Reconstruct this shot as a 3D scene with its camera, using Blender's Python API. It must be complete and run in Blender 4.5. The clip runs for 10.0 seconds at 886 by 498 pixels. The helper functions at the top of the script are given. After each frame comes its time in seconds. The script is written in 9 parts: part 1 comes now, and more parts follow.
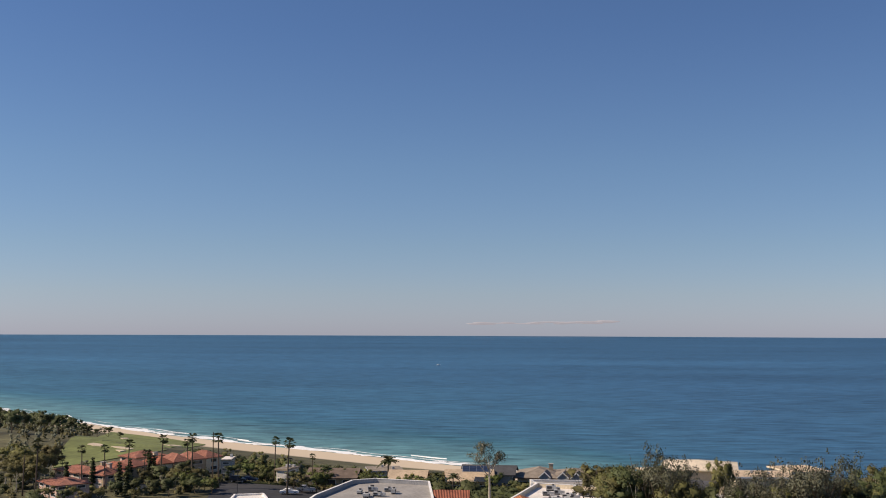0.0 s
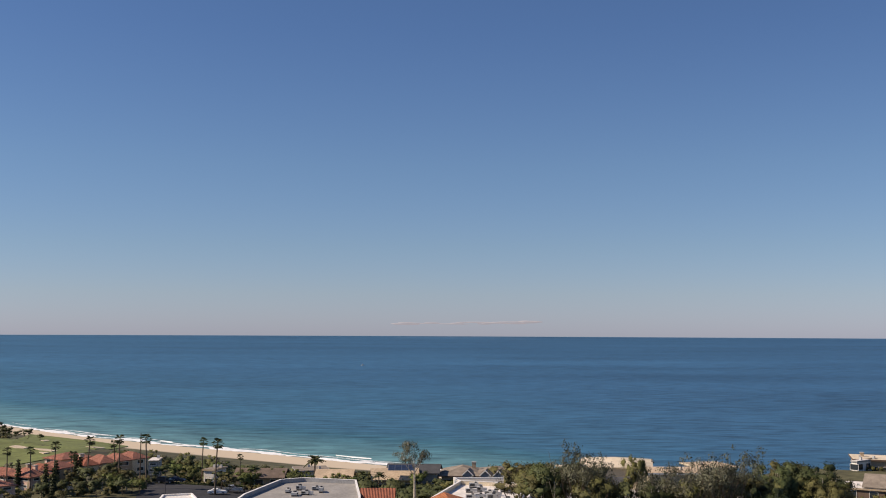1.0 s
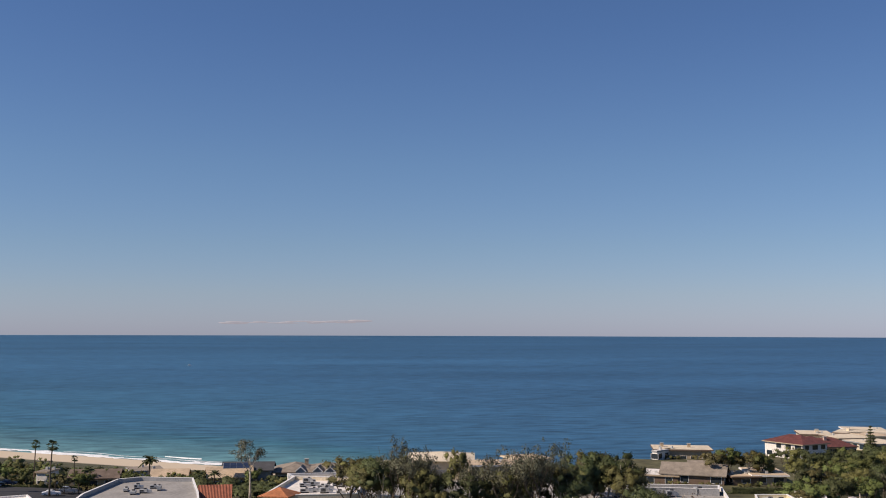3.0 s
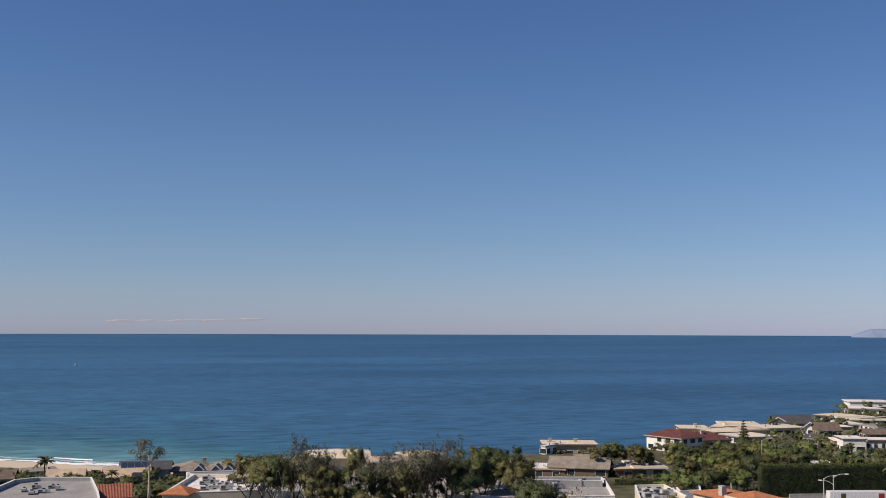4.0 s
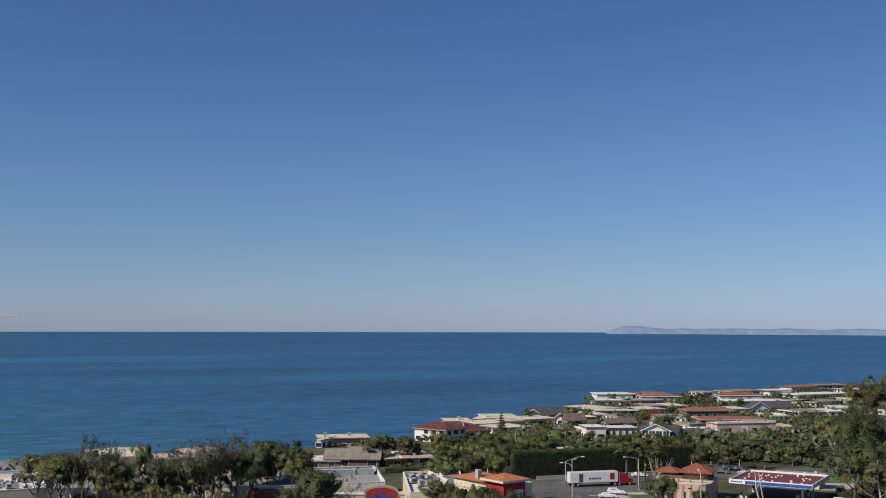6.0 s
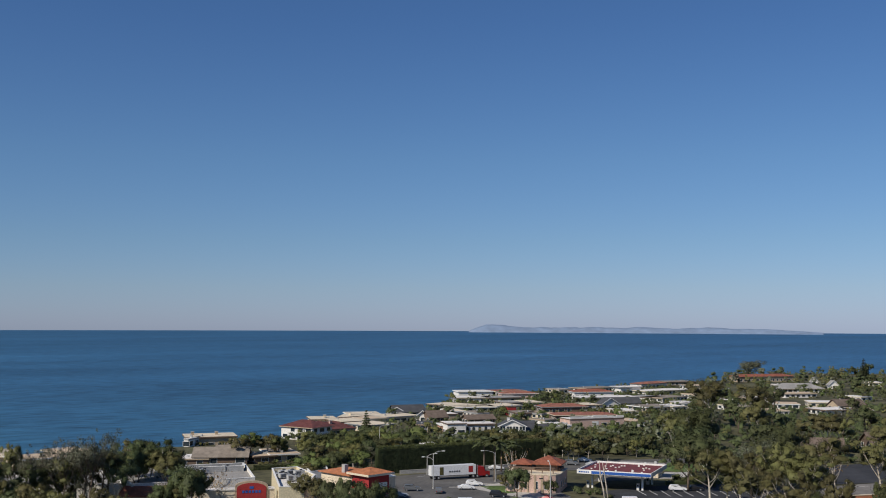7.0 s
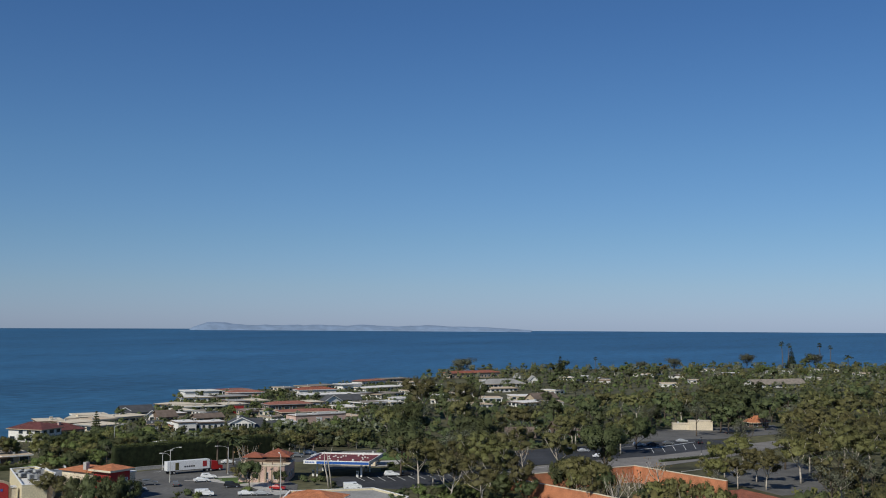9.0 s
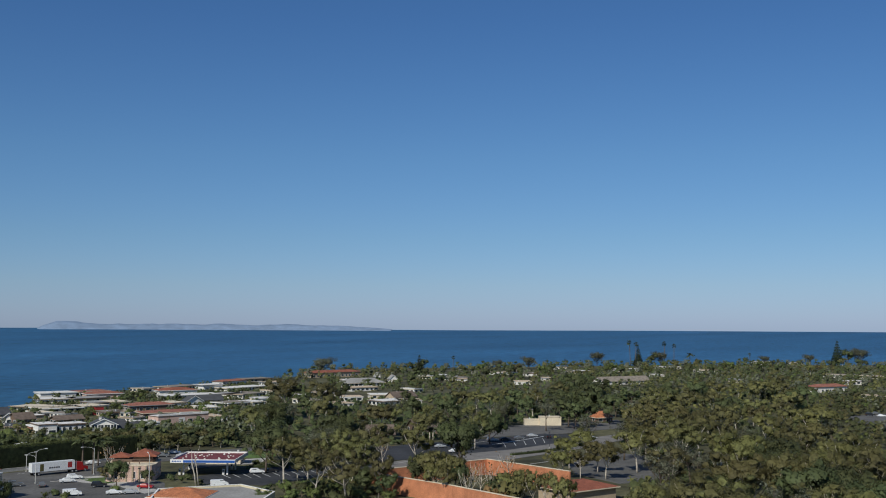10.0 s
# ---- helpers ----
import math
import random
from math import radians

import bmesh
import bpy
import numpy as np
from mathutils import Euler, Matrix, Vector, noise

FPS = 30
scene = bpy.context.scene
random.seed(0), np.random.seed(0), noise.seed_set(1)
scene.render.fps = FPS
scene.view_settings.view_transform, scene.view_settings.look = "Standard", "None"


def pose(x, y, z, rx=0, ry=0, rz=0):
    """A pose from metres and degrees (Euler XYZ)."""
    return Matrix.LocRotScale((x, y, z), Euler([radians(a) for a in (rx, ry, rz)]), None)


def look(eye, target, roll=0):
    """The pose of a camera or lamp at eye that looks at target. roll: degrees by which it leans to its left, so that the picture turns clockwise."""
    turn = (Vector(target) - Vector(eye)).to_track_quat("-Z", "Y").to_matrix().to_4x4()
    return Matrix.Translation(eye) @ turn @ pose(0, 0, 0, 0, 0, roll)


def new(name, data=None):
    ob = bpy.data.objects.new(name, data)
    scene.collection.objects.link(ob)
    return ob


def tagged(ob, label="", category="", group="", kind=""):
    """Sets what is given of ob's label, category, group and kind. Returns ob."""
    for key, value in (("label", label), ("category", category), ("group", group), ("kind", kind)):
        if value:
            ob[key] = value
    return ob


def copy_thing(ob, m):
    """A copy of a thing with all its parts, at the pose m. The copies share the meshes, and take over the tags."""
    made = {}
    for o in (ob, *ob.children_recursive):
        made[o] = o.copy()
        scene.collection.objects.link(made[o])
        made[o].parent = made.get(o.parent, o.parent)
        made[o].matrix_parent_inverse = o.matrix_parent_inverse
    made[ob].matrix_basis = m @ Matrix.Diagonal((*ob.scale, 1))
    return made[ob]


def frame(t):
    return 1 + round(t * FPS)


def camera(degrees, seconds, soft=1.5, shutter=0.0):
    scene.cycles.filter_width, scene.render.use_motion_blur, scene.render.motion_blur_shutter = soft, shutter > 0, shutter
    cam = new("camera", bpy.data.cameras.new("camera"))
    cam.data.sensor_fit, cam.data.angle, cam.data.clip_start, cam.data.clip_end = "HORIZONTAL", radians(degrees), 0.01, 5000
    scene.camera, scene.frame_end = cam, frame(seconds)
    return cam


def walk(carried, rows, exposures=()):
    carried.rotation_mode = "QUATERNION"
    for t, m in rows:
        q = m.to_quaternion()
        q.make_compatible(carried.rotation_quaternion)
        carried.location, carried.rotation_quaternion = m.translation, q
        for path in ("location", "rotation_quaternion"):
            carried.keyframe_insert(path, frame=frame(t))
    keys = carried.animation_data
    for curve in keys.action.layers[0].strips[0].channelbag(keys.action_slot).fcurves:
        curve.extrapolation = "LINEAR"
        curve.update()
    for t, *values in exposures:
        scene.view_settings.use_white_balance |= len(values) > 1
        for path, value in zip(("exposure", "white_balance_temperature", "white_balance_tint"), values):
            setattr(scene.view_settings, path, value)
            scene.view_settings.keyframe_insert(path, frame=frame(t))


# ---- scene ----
cam = camera(45.76, 10.0, soft=1.0)

PATH = [
    (0, look((0.10, 7.35, 36.58), (-25.95, 305.30, 60.02), 0.234)),
    (0.5, look((0.10, 3.73, 36.91), (-15.51, 302.40, 60.36), 0.272)),
    (1, look((-0.00, -0.01, 37.20), (-4.57, 299.03, 60.72), 0.260)),
    (1.5, look((-0.22, -3.87, 37.46), (7.77, 295.10, 60.97), 0.252)),
    (2, look((-0.57, -7.85, 37.71), (20.05, 290.52, 61.20), 0.219)),
    (3.5, look((-2.76, -20.60, 38.60), (54.44, 272.99, 61.77), 0.168)),
    (4, look((-4.39, -25.40, 38.91), (68.83, 264.63, 61.84), 0.155)),
    (4.5, look((-6.34, -30.45, 39.25), (81.62, 255.47, 62.00), 0.081)),
    (5, look((-8.58, -35.76, 39.62), (94.45, 245.09, 62.19), 0.083)),
    (5.5, look((-11.15, -41.37, 40.02), (106.61, 233.64, 62.41), 0.087)),
    (7, look((-22.23, -60.19, 41.47), (144.59, 188.19, 63.24), 0.168)),
    (7.5, look((-27.34, -66.43, 42.06), (155.39, 170.51, 63.70), 0.178)),
    (8, look((-33.00, -72.56, 42.70), (164.47, 152.26, 64.19), 0.178)),
    (8.5, look((-39.19, -78.51, 43.36), (172.44, 133.05, 64.72), 0.193)),
    (9, look((-45.90, -84.23, 44.06), (179.55, 112.56, 65.29), 0.246)),
    (9.5, look((-53.10, -89.64, 44.77), (185.05, 91.57, 65.88), 0.258)),
    (10, look((-60.76, -94.74, 45.51), (188.79, 70.45, 66.47), 0.222)),
]
walk(cam, PATH, ((0.0, 0.15, 7300, 15), (2.0, 0.11, 7150, 16), (4.0, 0.03, 6750, 15), (5.5, -0.08, 6350, 11), (7.0, -0.17, 6300, 9), (10.0, -0.29, 6000, 4)))

# ---------------------------------------------------------------- world and sun
SUN_AZ, SUN_EL = -96.0, 40.0          # degrees: clockwise from +Y, and above the horizon
world = bpy.data.worlds.new("sky")
scene.world = world
world.use_nodes = True
wn = world.node_tree.nodes
sky = wn.new("ShaderNodeTexSky")
sky.sky_type = "NISHITA"
sky.sun_disc = False
sky.sun_elevation = radians(SUN_EL)
sky.sun_rotation = radians(SUN_AZ)
sky.altitude = 60
sky.air_density, sky.dust_density, sky.ozone_density = 1.0, 0.15, 3.0
tint = wn.new("ShaderNodeVectorMath")
tint.operation = "MULTIPLY"
# sea haze: the air takes a different colour from the horizon to the zenith
haze = wn.new("ShaderNodeValToRGB")
up = wn.new("ShaderNodeSeparateXYZ")
world.node_tree.links.new(wn.new("ShaderNodeTexCoord").outputs["Generated"], up.inputs[0])
world.node_tree.links.new(up.outputs["Z"], haze.inputs["Fac"])
TINTS = ((0.0, (0.71, 0.875, 1.53)), (0.035, (0.747, 0.903, 1.342)), (0.08, (0.74, 0.92, 1.245)), (0.156, (0.725, 0.94, 1.225)), (0.28, (0.64, 0.885, 1.22)))
for _k, (_p, _c) in enumerate(TINTS):
    e = haze.color_ramp.elements[_k] if _k < 2 else haze.color_ramp.elements.new(_p)
    e.position, e.color = _p, (*_c, 1)
world.node_tree.links.new(haze.outputs[0], tint.inputs[1])
world.node_tree.links.new(sky.outputs[0], tint.inputs[0])
world.node_tree.links.new(tint.outputs[0], wn["Background"].inputs[0])
wn["Background"].inputs[1].default_value = 0.067
sun = new("sun", bpy.data.lights.new("sun", "SUN"))
sun.data.energy, sun.data.angle, sun.data.color = 4.6, radians(0.53), (1.0, 0.91, 0.78)
_az, _el = radians(SUN_AZ), radians(SUN_EL)
sun.matrix_world = look((0, 0, 300), (-math.sin(_az) * math.cos(_el), -math.cos(_az) * math.cos(_el), 300 - math.sin(_el)))


# ---------------------------------------------------------------- materials
def mat(name, color, rough=0.8, vary=0.25, size=2.0, bump=0.0, metal=0.0, fine=0.15, per_object=0.0, spec=0.3):
    """A procedural surface: blotches of two sizes over the base colour, with fine relief."""
    m = bpy.data.materials.new(name)
    m.use_nodes = True
    nt = m.node_tree
    b = nt.nodes["Principled BSDF"]
    b.inputs["Roughness"].default_value = rough
    b.inputs["Metallic"].default_value = metal
    b.inputs["Specular IOR Level"].default_value = spec
    co = nt.nodes.new("ShaderNodeTexCoord")
    n1 = nt.nodes.new("ShaderNodeTexNoise")
    n1.inputs["Scale"].default_value = 1.0 / size
    n1.inputs["Detail"].default_value = 4
    n2 = nt.nodes.new("ShaderNodeTexNoise")
    n2.inputs["Scale"].default_value = 9.0 / size
    n2.inputs["Detail"].default_value = 3
    nt.links.new(co.outputs["Object"], n1.inputs["Vector"])
    nt.links.new(co.outputs["Object"], n2.inputs["Vector"])

    def scaled(src, lo, hi):
        r = nt.nodes.new("ShaderNodeMapRange")
        r.inputs["From Min"].default_value, r.inputs["From Max"].default_value = 0.3, 0.7
        r.inputs["To Min"].default_value, r.inputs["To Max"].default_value = lo, hi
        nt.links.new(src, r.inputs["Value"])
        return r.outputs["Result"]

    def mul(a, c):
        r = nt.nodes.new("ShaderNodeMath")
        r.operation = "MULTIPLY"
        nt.links.new(a, r.inputs[0])
        nt.links.new(c, r.inputs[1])
        return r.outputs[0]

    f = mul(scaled(n1.outputs["Fac"], 1 - vary, 1 + vary), scaled(n2.outputs["Fac"], 1 - fine, 1 + fine))
    if per_object:
        oi = nt.nodes.new("ShaderNodeObjectInfo")
        r = nt.nodes.new("ShaderNodeMapRange")
        r.inputs["To Min"].default_value, r.inputs["To Max"].default_value = 1 - per_object, 1 + per_object
        nt.links.new(oi.outputs["Random"], r.inputs["Value"])
        f = mul(f, r.outputs["Result"])
    mix = nt.nodes.new("ShaderNodeVectorMath")
    mix.operation = "SCALE"
    mix.inputs[0].default_value = color
    nt.links.new(f, mix.inputs["Scale"])
    nt.links.new(mix.outputs[0], b.inputs["Base Color"])
    if bump:
        bu = nt.nodes.new("ShaderNodeBump")
        bu.inputs["Strength"].default_value = bump
        bu.inputs["Distance"].default_value = 0.1
        nt.links.new(n2.outputs["Fac"], bu.inputs["Height"])
        nt.links.new(bu.outputs[0], b.inputs["Normal"])
    return m


def tile_mat(name, color, pitch=0.33):
    """Barrel roof tiles: rows along the slope, with single tiles lighter and darker."""
    m = mat(name, color, 0.75, 0.22, 1.6, 0.0, fine=0.3)
    nt = m.node_tree
    b = nt.nodes["Principled BSDF"]
    co = nt.nodes.new("ShaderNodeTexCoord")
    w = nt.nodes.new("ShaderNodeTexWave")
    w.wave_type, w.bands_direction = "BANDS", "X"
    w.inputs["Scale"].default_value = 0.314 / pitch
    w.inputs["Distortion"].default_value = 0.3
    nt.links.new(co.outputs["UV"], w.inputs["Vector"])
    bu = nt.nodes.new("ShaderNodeBump")
    bu.inputs["Strength"].default_value = 0.9
    bu.inputs["Distance"].default_value = 0.12
    nt.links.new(w.outputs["Fac"], bu.inputs["Height"])
    nt.links.new(bu.outputs[0], b.inputs["Normal"])
    return m


def leaf_mat(name, color, vary=0.50):
    """Foliage, each clump of leaves and each tree a little different, with light passing through."""
    m = bpy.data.materials.new(name)
    m.use_nodes = True
    nt = m.node_tree
    b = nt.nodes["Principled BSDF"]
    b.inputs["Roughness"].default_value = 0.65
    b.inputs["Specular IOR Level"].default_value = 0.25
    g = nt.nodes.new("ShaderNodeTexCoord")
    no = nt.nodes.new("ShaderNodeTexNoise")
    no.inputs["Scale"].default_value = 0.55
    no.inputs["Detail"].default_value = 5.0
    no.inputs["Roughness"].default_value = 0.65
    nt.links.new(g.outputs["Object"], no.inputs["Vector"])
    r = nt.nodes.new("ShaderNodeMapRange")
    r.inputs["From Min"].default_value, r.inputs["From Max"].default_value = 0.3, 0.7
    r.inputs["To Min"].default_value, r.inputs["To Max"].default_value = 1 - vary, 1 + vary
    nt.links.new(no.outputs["Fac"], r.inputs["Value"])
    oi = nt.nodes.new("ShaderNodeObjectInfo")
    h = nt.nodes.new("ShaderNodeHueSaturation")
    r2 = nt.nodes.new("ShaderNodeMapRange")
    r2.inputs["To Min"].default_value, r2.inputs["To Max"].default_value = 0.490, 0.528
    nt.links.new(oi.outputs["Random"], r2.inputs["Value"])
    r3 = nt.nodes.new("ShaderNodeMapRange")
    r3.inputs["To Min"].default_value, r3.inputs["To Max"].default_value = 0.76, 1.24
    nt.links.new(oi.outputs["Random"], r3.inputs["Value"])
    mu = nt.nodes.new("ShaderNodeMath")
    mu.operation = "MULTIPLY"
    nt.links.new(r.outputs["Result"], mu.inputs[0])
    nt.links.new(r3.outputs["Result"], mu.inputs[1])
    h.inputs["Color"].default_value = (*color, 1)
    nt.links.new(r2.outputs["Result"], h.inputs["Hue"])
    nt.links.new(mu.outputs[0], h.inputs["Value"])
    nt.links.new(h.outputs[0], b.inputs["Base Color"])
    tr = nt.nodes.new("ShaderNodeBsdfTranslucent")
    nt.links.new(h.outputs[0], tr.inputs["Color"])
    mx = nt.nodes.new("ShaderNodeMixShader")
    mx.inputs[0].default_value = 0.15
    nt.links.new(b.outputs[0], mx.inputs[1])
    nt.links.new(tr.outputs[0], mx.inputs[2])
    nt.links.new(mx.outputs[0], nt.nodes["Material Output"].inputs["Surface"])
    return m


WALL = {
    "cream": mat("cream_stucco", (0.68, 0.58, 0.43), 0.9, 0.10, 3, 0.2),
    "white": mat("white_stucco", (0.76, 0.72, 0.66), 0.9, 0.08, 3, 0.2),
    "tan": mat("tan_stucco", (0.42, 0.33, 0.23), 0.9, 0.12, 3, 0.2),
    "pink": mat("pink_stucco", (0.60, 0.42, 0.34), 0.9, 0.12, 3, 0.2),
    "grey": mat("grey_stucco", (0.33, 0.33, 0.33), 0.9, 0.12, 3, 0.2),
    "brown": mat("brown_siding", (0.16, 0.11, 0.08), 0.85, 0.15, 2, 0.2),
    "brick": mat("brick_wall", (0.40, 0.20, 0.12), 0.9, 0.2, 1, 0.2),
    "red": mat("red_stucco", (0.34, 0.035, 0.035), 0.85, 0.10, 2, 0.1),
    "yellow": mat("pale_yellow_stucco", (0.64, 0.56, 0.38), 0.9, 0.08, 3, 0.2),
}
ROOF = {
    "cream": mat("cream_gravel_roof", (0.62, 0.53, 0.40), 0.95, 0.14, 5, 0.3),
    "sand": mat("sand_gravel_roof", (0.52, 0.40, 0.28), 0.95, 0.16, 5, 0.3),
    "white": mat("white_coated_roof", (0.70, 0.66, 0.61), 0.85, 0.12, 5, 0.1),
    "grey": mat("grey_membrane_roof", (0.30, 0.285, 0.265), 0.9, 0.15, 6, 0.1),
    "dark": mat("charcoal_shingle_roof", (0.075, 0.075, 0.08), 0.9, 0.2, 3, 0.2),
    "brown": mat("brown_shake_roof", (0.16, 0.12, 0.095), 0.95, 0.25, 2, 0.4),
    "taupe": mat("weathered_shake_roof", (0.25, 0.21, 0.17), 0.95, 0.25, 2, 0.4),
    "maroon": tile_mat("maroon_tile_roof", (0.15, 0.052, 0.045)),
    "red": tile_mat("red_tile_roof", (0.31, 0.105, 0.06)),
    "orange": tile_mat("orange_tile_roof", (0.50, 0.19, 0.085)),
    "rose": tile_mat("faded_red_tile_roof", (0.33, 0.135, 0.09)),
}
GLASS = mat("window_glass", (0.03, 0.04, 0.05), 0.08, 0.2, 3, spec=0.6)
TRIM = mat("white_trim_paint", (0.80, 0.78, 0.74), 0.6, 0.06, 2)
DARK = mat("dark_painted_metal", (0.04, 0.04, 0.045), 0.6, 0.2, 1)
STEEL = mat("galvanised_steel", (0.45, 0.46, 0.47), 0.45, 0.12, 1, metal=0.6)
POLE = mat("pale_painted_pole", (0.55, 0.54, 0.50), 0.6, 0.1, 1)
WOOD = mat("weathered_pole_wood", (0.12, 0.085, 0.06), 0.9, 0.25, 1)
ASPHALT = mat("asphalt", (0.115, 0.110, 0.104), 0.92, 0.25, 9, 0.2, fine=0.2)
LOT = mat("sealed_asphalt", (0.042, 0.043, 0.048), 0.9, 0.3, 8, 0.2, fine=0.2)
WORN = mat("worn_grey_roadway", (0.20, 0.185, 0.17), 0.92, 0.18, 6, 0.1)
CONC = mat("concrete", (0.42, 0.40, 0.37), 0.92, 0.12, 4, 0.1)
PAINT = mat("white_road_paint", (0.70, 0.70, 0.68), 0.8, 0.15, 1)
LAWN = mat("mown_lawn", (0.085, 0.13, 0.035), 0.95, 0.3, 9, 0.3, fine=0.3)
FAIRWAY = mat("fairway_grass", (0.155, 0.178, 0.058), 0.95, 0.25, 22, 0.3, fine=0.2)
BUNKER = mat("bunker_sand", (0.52, 0.43, 0.32), 0.95, 0.08, 4, 0.2)
HVAC = mat("hvac_grey_metal", (0.50, 0.50, 0.48), 0.55, 0.15, 1, metal=0.2)
BARK = mat("pale_eucalyptus_bark", (0.52, 0.46, 0.38), 0.9, 0.3, 0.8, 0.2)
BARK_D = mat("dark_bark", (0.13, 0.10, 0.075), 0.95, 0.3, 0.8, 0.2)
TERRACOTTA = mat("terracotta_stucco", (0.50, 0.20, 0.10), 0.9, 0.2, 3, 0.2)
LEAF = {
    "euc": leaf_mat("eucalyptus_leaves", (0.120, 0.110, 0.042)),
    "olive": leaf_mat("olive_green_leaves", (0.134, 0.120, 0.044)),
    "dense": leaf_mat("dark_green_leaves", (0.080, 0.089, 0.035)),
    "bright": leaf_mat("bright_green_leaves", (0.118, 0.132, 0.040)),
    "grey": leaf_mat("grey_green_leaves", (0.145, 0.148, 0.098)),
    "rust": leaf_mat("rusty_brown_leaves", (0.26, 0.16, 0.07)),
    "dark": leaf_mat("deep_shade_leaves", (0.040, 0.050, 0.020)),
}


# ---------------------------------------------------------------- mesh helpers
class Shape:
    """Collects vertices and faces of one part."""

    def __init__(self):
        self.v, self.f = [], []

    def add(self, verts, faces):
        o = len(self.v)
        self.v += [tuple(p) for p in verts]
        self.f += [tuple(o + i for i in q) for q in faces]
        return self

    def box(self, x0, x1, y0, y1, z0, z1):
        return self.add([(x0, y0, z0), (x1, y0, z0), (x1, y1, z0), (x0, y1, z0), (x0, y0, z1), (x1, y0, z1), (x1, y1, z1), (x0, y1, z1)],
                        [(0, 3, 2, 1), (4, 5, 6, 7), (0, 1, 5, 4), (1, 2, 6, 5), (2, 3, 7, 6), (3, 0, 4, 7)])

    def prism(self, ring, z0, z1, z0s=None):
        n = len(ring)
        lo = [(x, y, z0) for x, y in ring]
        hi = [(x, y, z1) for x, y in ring]
        return self.add(lo + hi, [tuple(range(n))[::-1], tuple(range(n, 2 * n))] + [(i, (i + 1) % n, n + (i + 1) % n, n + i) for i in range(n)])

    def tube(self, pts, radii, n=6):
        rings = []
        for i, p in enumerate(pts):
            p = Vector(p)
            d = (Vector(pts[min(i + 1, len(pts) - 1)]) - Vector(pts[max(i - 1, 0)])).normalized()
            a = d.orthogonal().normalized()
            if i:
                a = (rings[-1][1] - d * rings[-1][1].dot(d)).normalized()
            rings.append((p, a, d.cross(a), radii[i]))
        vs = [p + (a * math.cos(k * math.tau / n) + b * math.sin(k * math.tau / n)) * r for p, a, b, r in rings for k in range(n)]
        fs = [(i * n + k, i * n + (k + 1) % n, (i + 1) * n + (k + 1) % n, (i + 1) * n + k) for i in range(len(pts) - 1) for k in range(n)]
        fs += [tuple(range(n))[::-1], tuple(range((len(pts) - 1) * n, len(pts) * n))]
        return self.add(vs, fs)

    def mesh(self, name, material, smooth=False, uv=False):
        me = bpy.data.meshes.new(name)
        me.from_pydata(self.v, [], self.f)
        me.materials.append(material)
        if uv:
            layer = me.uv_layers.new()
            for p in me.polygons:
                nrm = p.normal
                run = Vector((-nrm.y, nrm.x, 0))
                run = run.normalized() if run.length > 1e-4 else Vector((1, 0, 0))
                up = nrm.cross(run)
                for li in p.loop_indices:
                    co = me.vertices[me.loops[li].vertex_index].co
                    layer.data[li].uv = (co.dot(run), co.dot(up))
        if smooth:
            for p in me.polygons:
                p.use_smooth = True
        me.update()
        return me


def part(name, shape, material, parent, label="", smooth=False, uv=False):
    """One mesh object under a thing or under a part."""
    ob = new(name, shape if isinstance(shape, bpy.types.Mesh) else shape.mesh(name, material, smooth, uv))
    ob.parent = parent
    if label:
        ob["label"] = label
    return ob


def thing(name, x, y, z, yaw, label, category, group="", kind=""):
    ob = new(name)
    ob.matrix_world = pose(x, y, z, 0, 0, yaw)
    return tagged(ob, label, category, group, kind)


# ---------------------------------------------------------------- coast, land and sea
SEA = -30.0
COAST = [(-2600, 2300), (-1500, 1560), (-900, 1180), (-622, 988), (-440, 850), (-330, 748), (-240, 670), (-168, 619), (-101, 577), (-37, 533), (-4, 517), (43, 477), (87, 408), (127, 381), (167, 389), (207, 431), (287, 491), (331, 532), (407, 574), (503, 578), (637, 597), (767, 657), (868, 656), (1013, 544), (1153, 441), (1277, 319), (1398, 122), (1520, -250), (1700, -800), (2000, -1500)]
_C = np.array(COAST, float)


def inland(x, y):
    """Metres from the waterline, positive on land. x and y are arrays."""
    x, y = np.asarray(x, float), np.asarray(y, float)
    best = np.full(x.shape, 1e9)
    sign = np.ones(x.shape)
    for a, b in zip(_C[:-1], _C[1:]):
        d = b - a
        s = np.clip(((x - a[0]) * d[0] + (y - a[1]) * d[1]) / (d @ d), 0, 1)
        ex, ey = x - a[0] - s * d[0], y - a[1] - s * d[1]
        r = np.hypot(ex, ey)
        side = np.where(d[0] * ey - d[1] * ex < 0, 1.0, -1.0)
        near = r < best - 1e-6
        best, sign = np.where(near, r, best), np.where(near, side, sign)
    return best * sign


def height(x, y):
    """The lie of the land: beach and links on one side, a bluff with houses on the other."""
    x, y = np.asarray(x, float), np.asarray(y, float)
    s = inland(x, y)
    low = np.interp(s, [-80, 0, 45, 60, 110, 155, 185, 205], [-37, -30, -26, -24, -17.5, -9.5, -5, -4])
    shelf = np.interp(s, [-80, 0, 45, 90, 128, 150], [-37, -30, -26, -22, -7, -4])
    bluff = np.interp(s, [-60, 0, 10, 40, 58], [-38, -30, -27, -7, -4])
    k = np.clip((x + 60) / 60, 0, 1)
    q = np.clip((x - 60) / 45, 0, 1)
    z = (low * (1 - k) + shelf * k) * (1 - q) + bluff * q
    bumps = np.array([noise.noise((a / 60, b / 60, 0)) for a, b in zip(x.ravel(), y.ravel())]).reshape(x.shape)
    return z + bumps * np.clip((s - 20) / 100, 0, 1) * 0.5


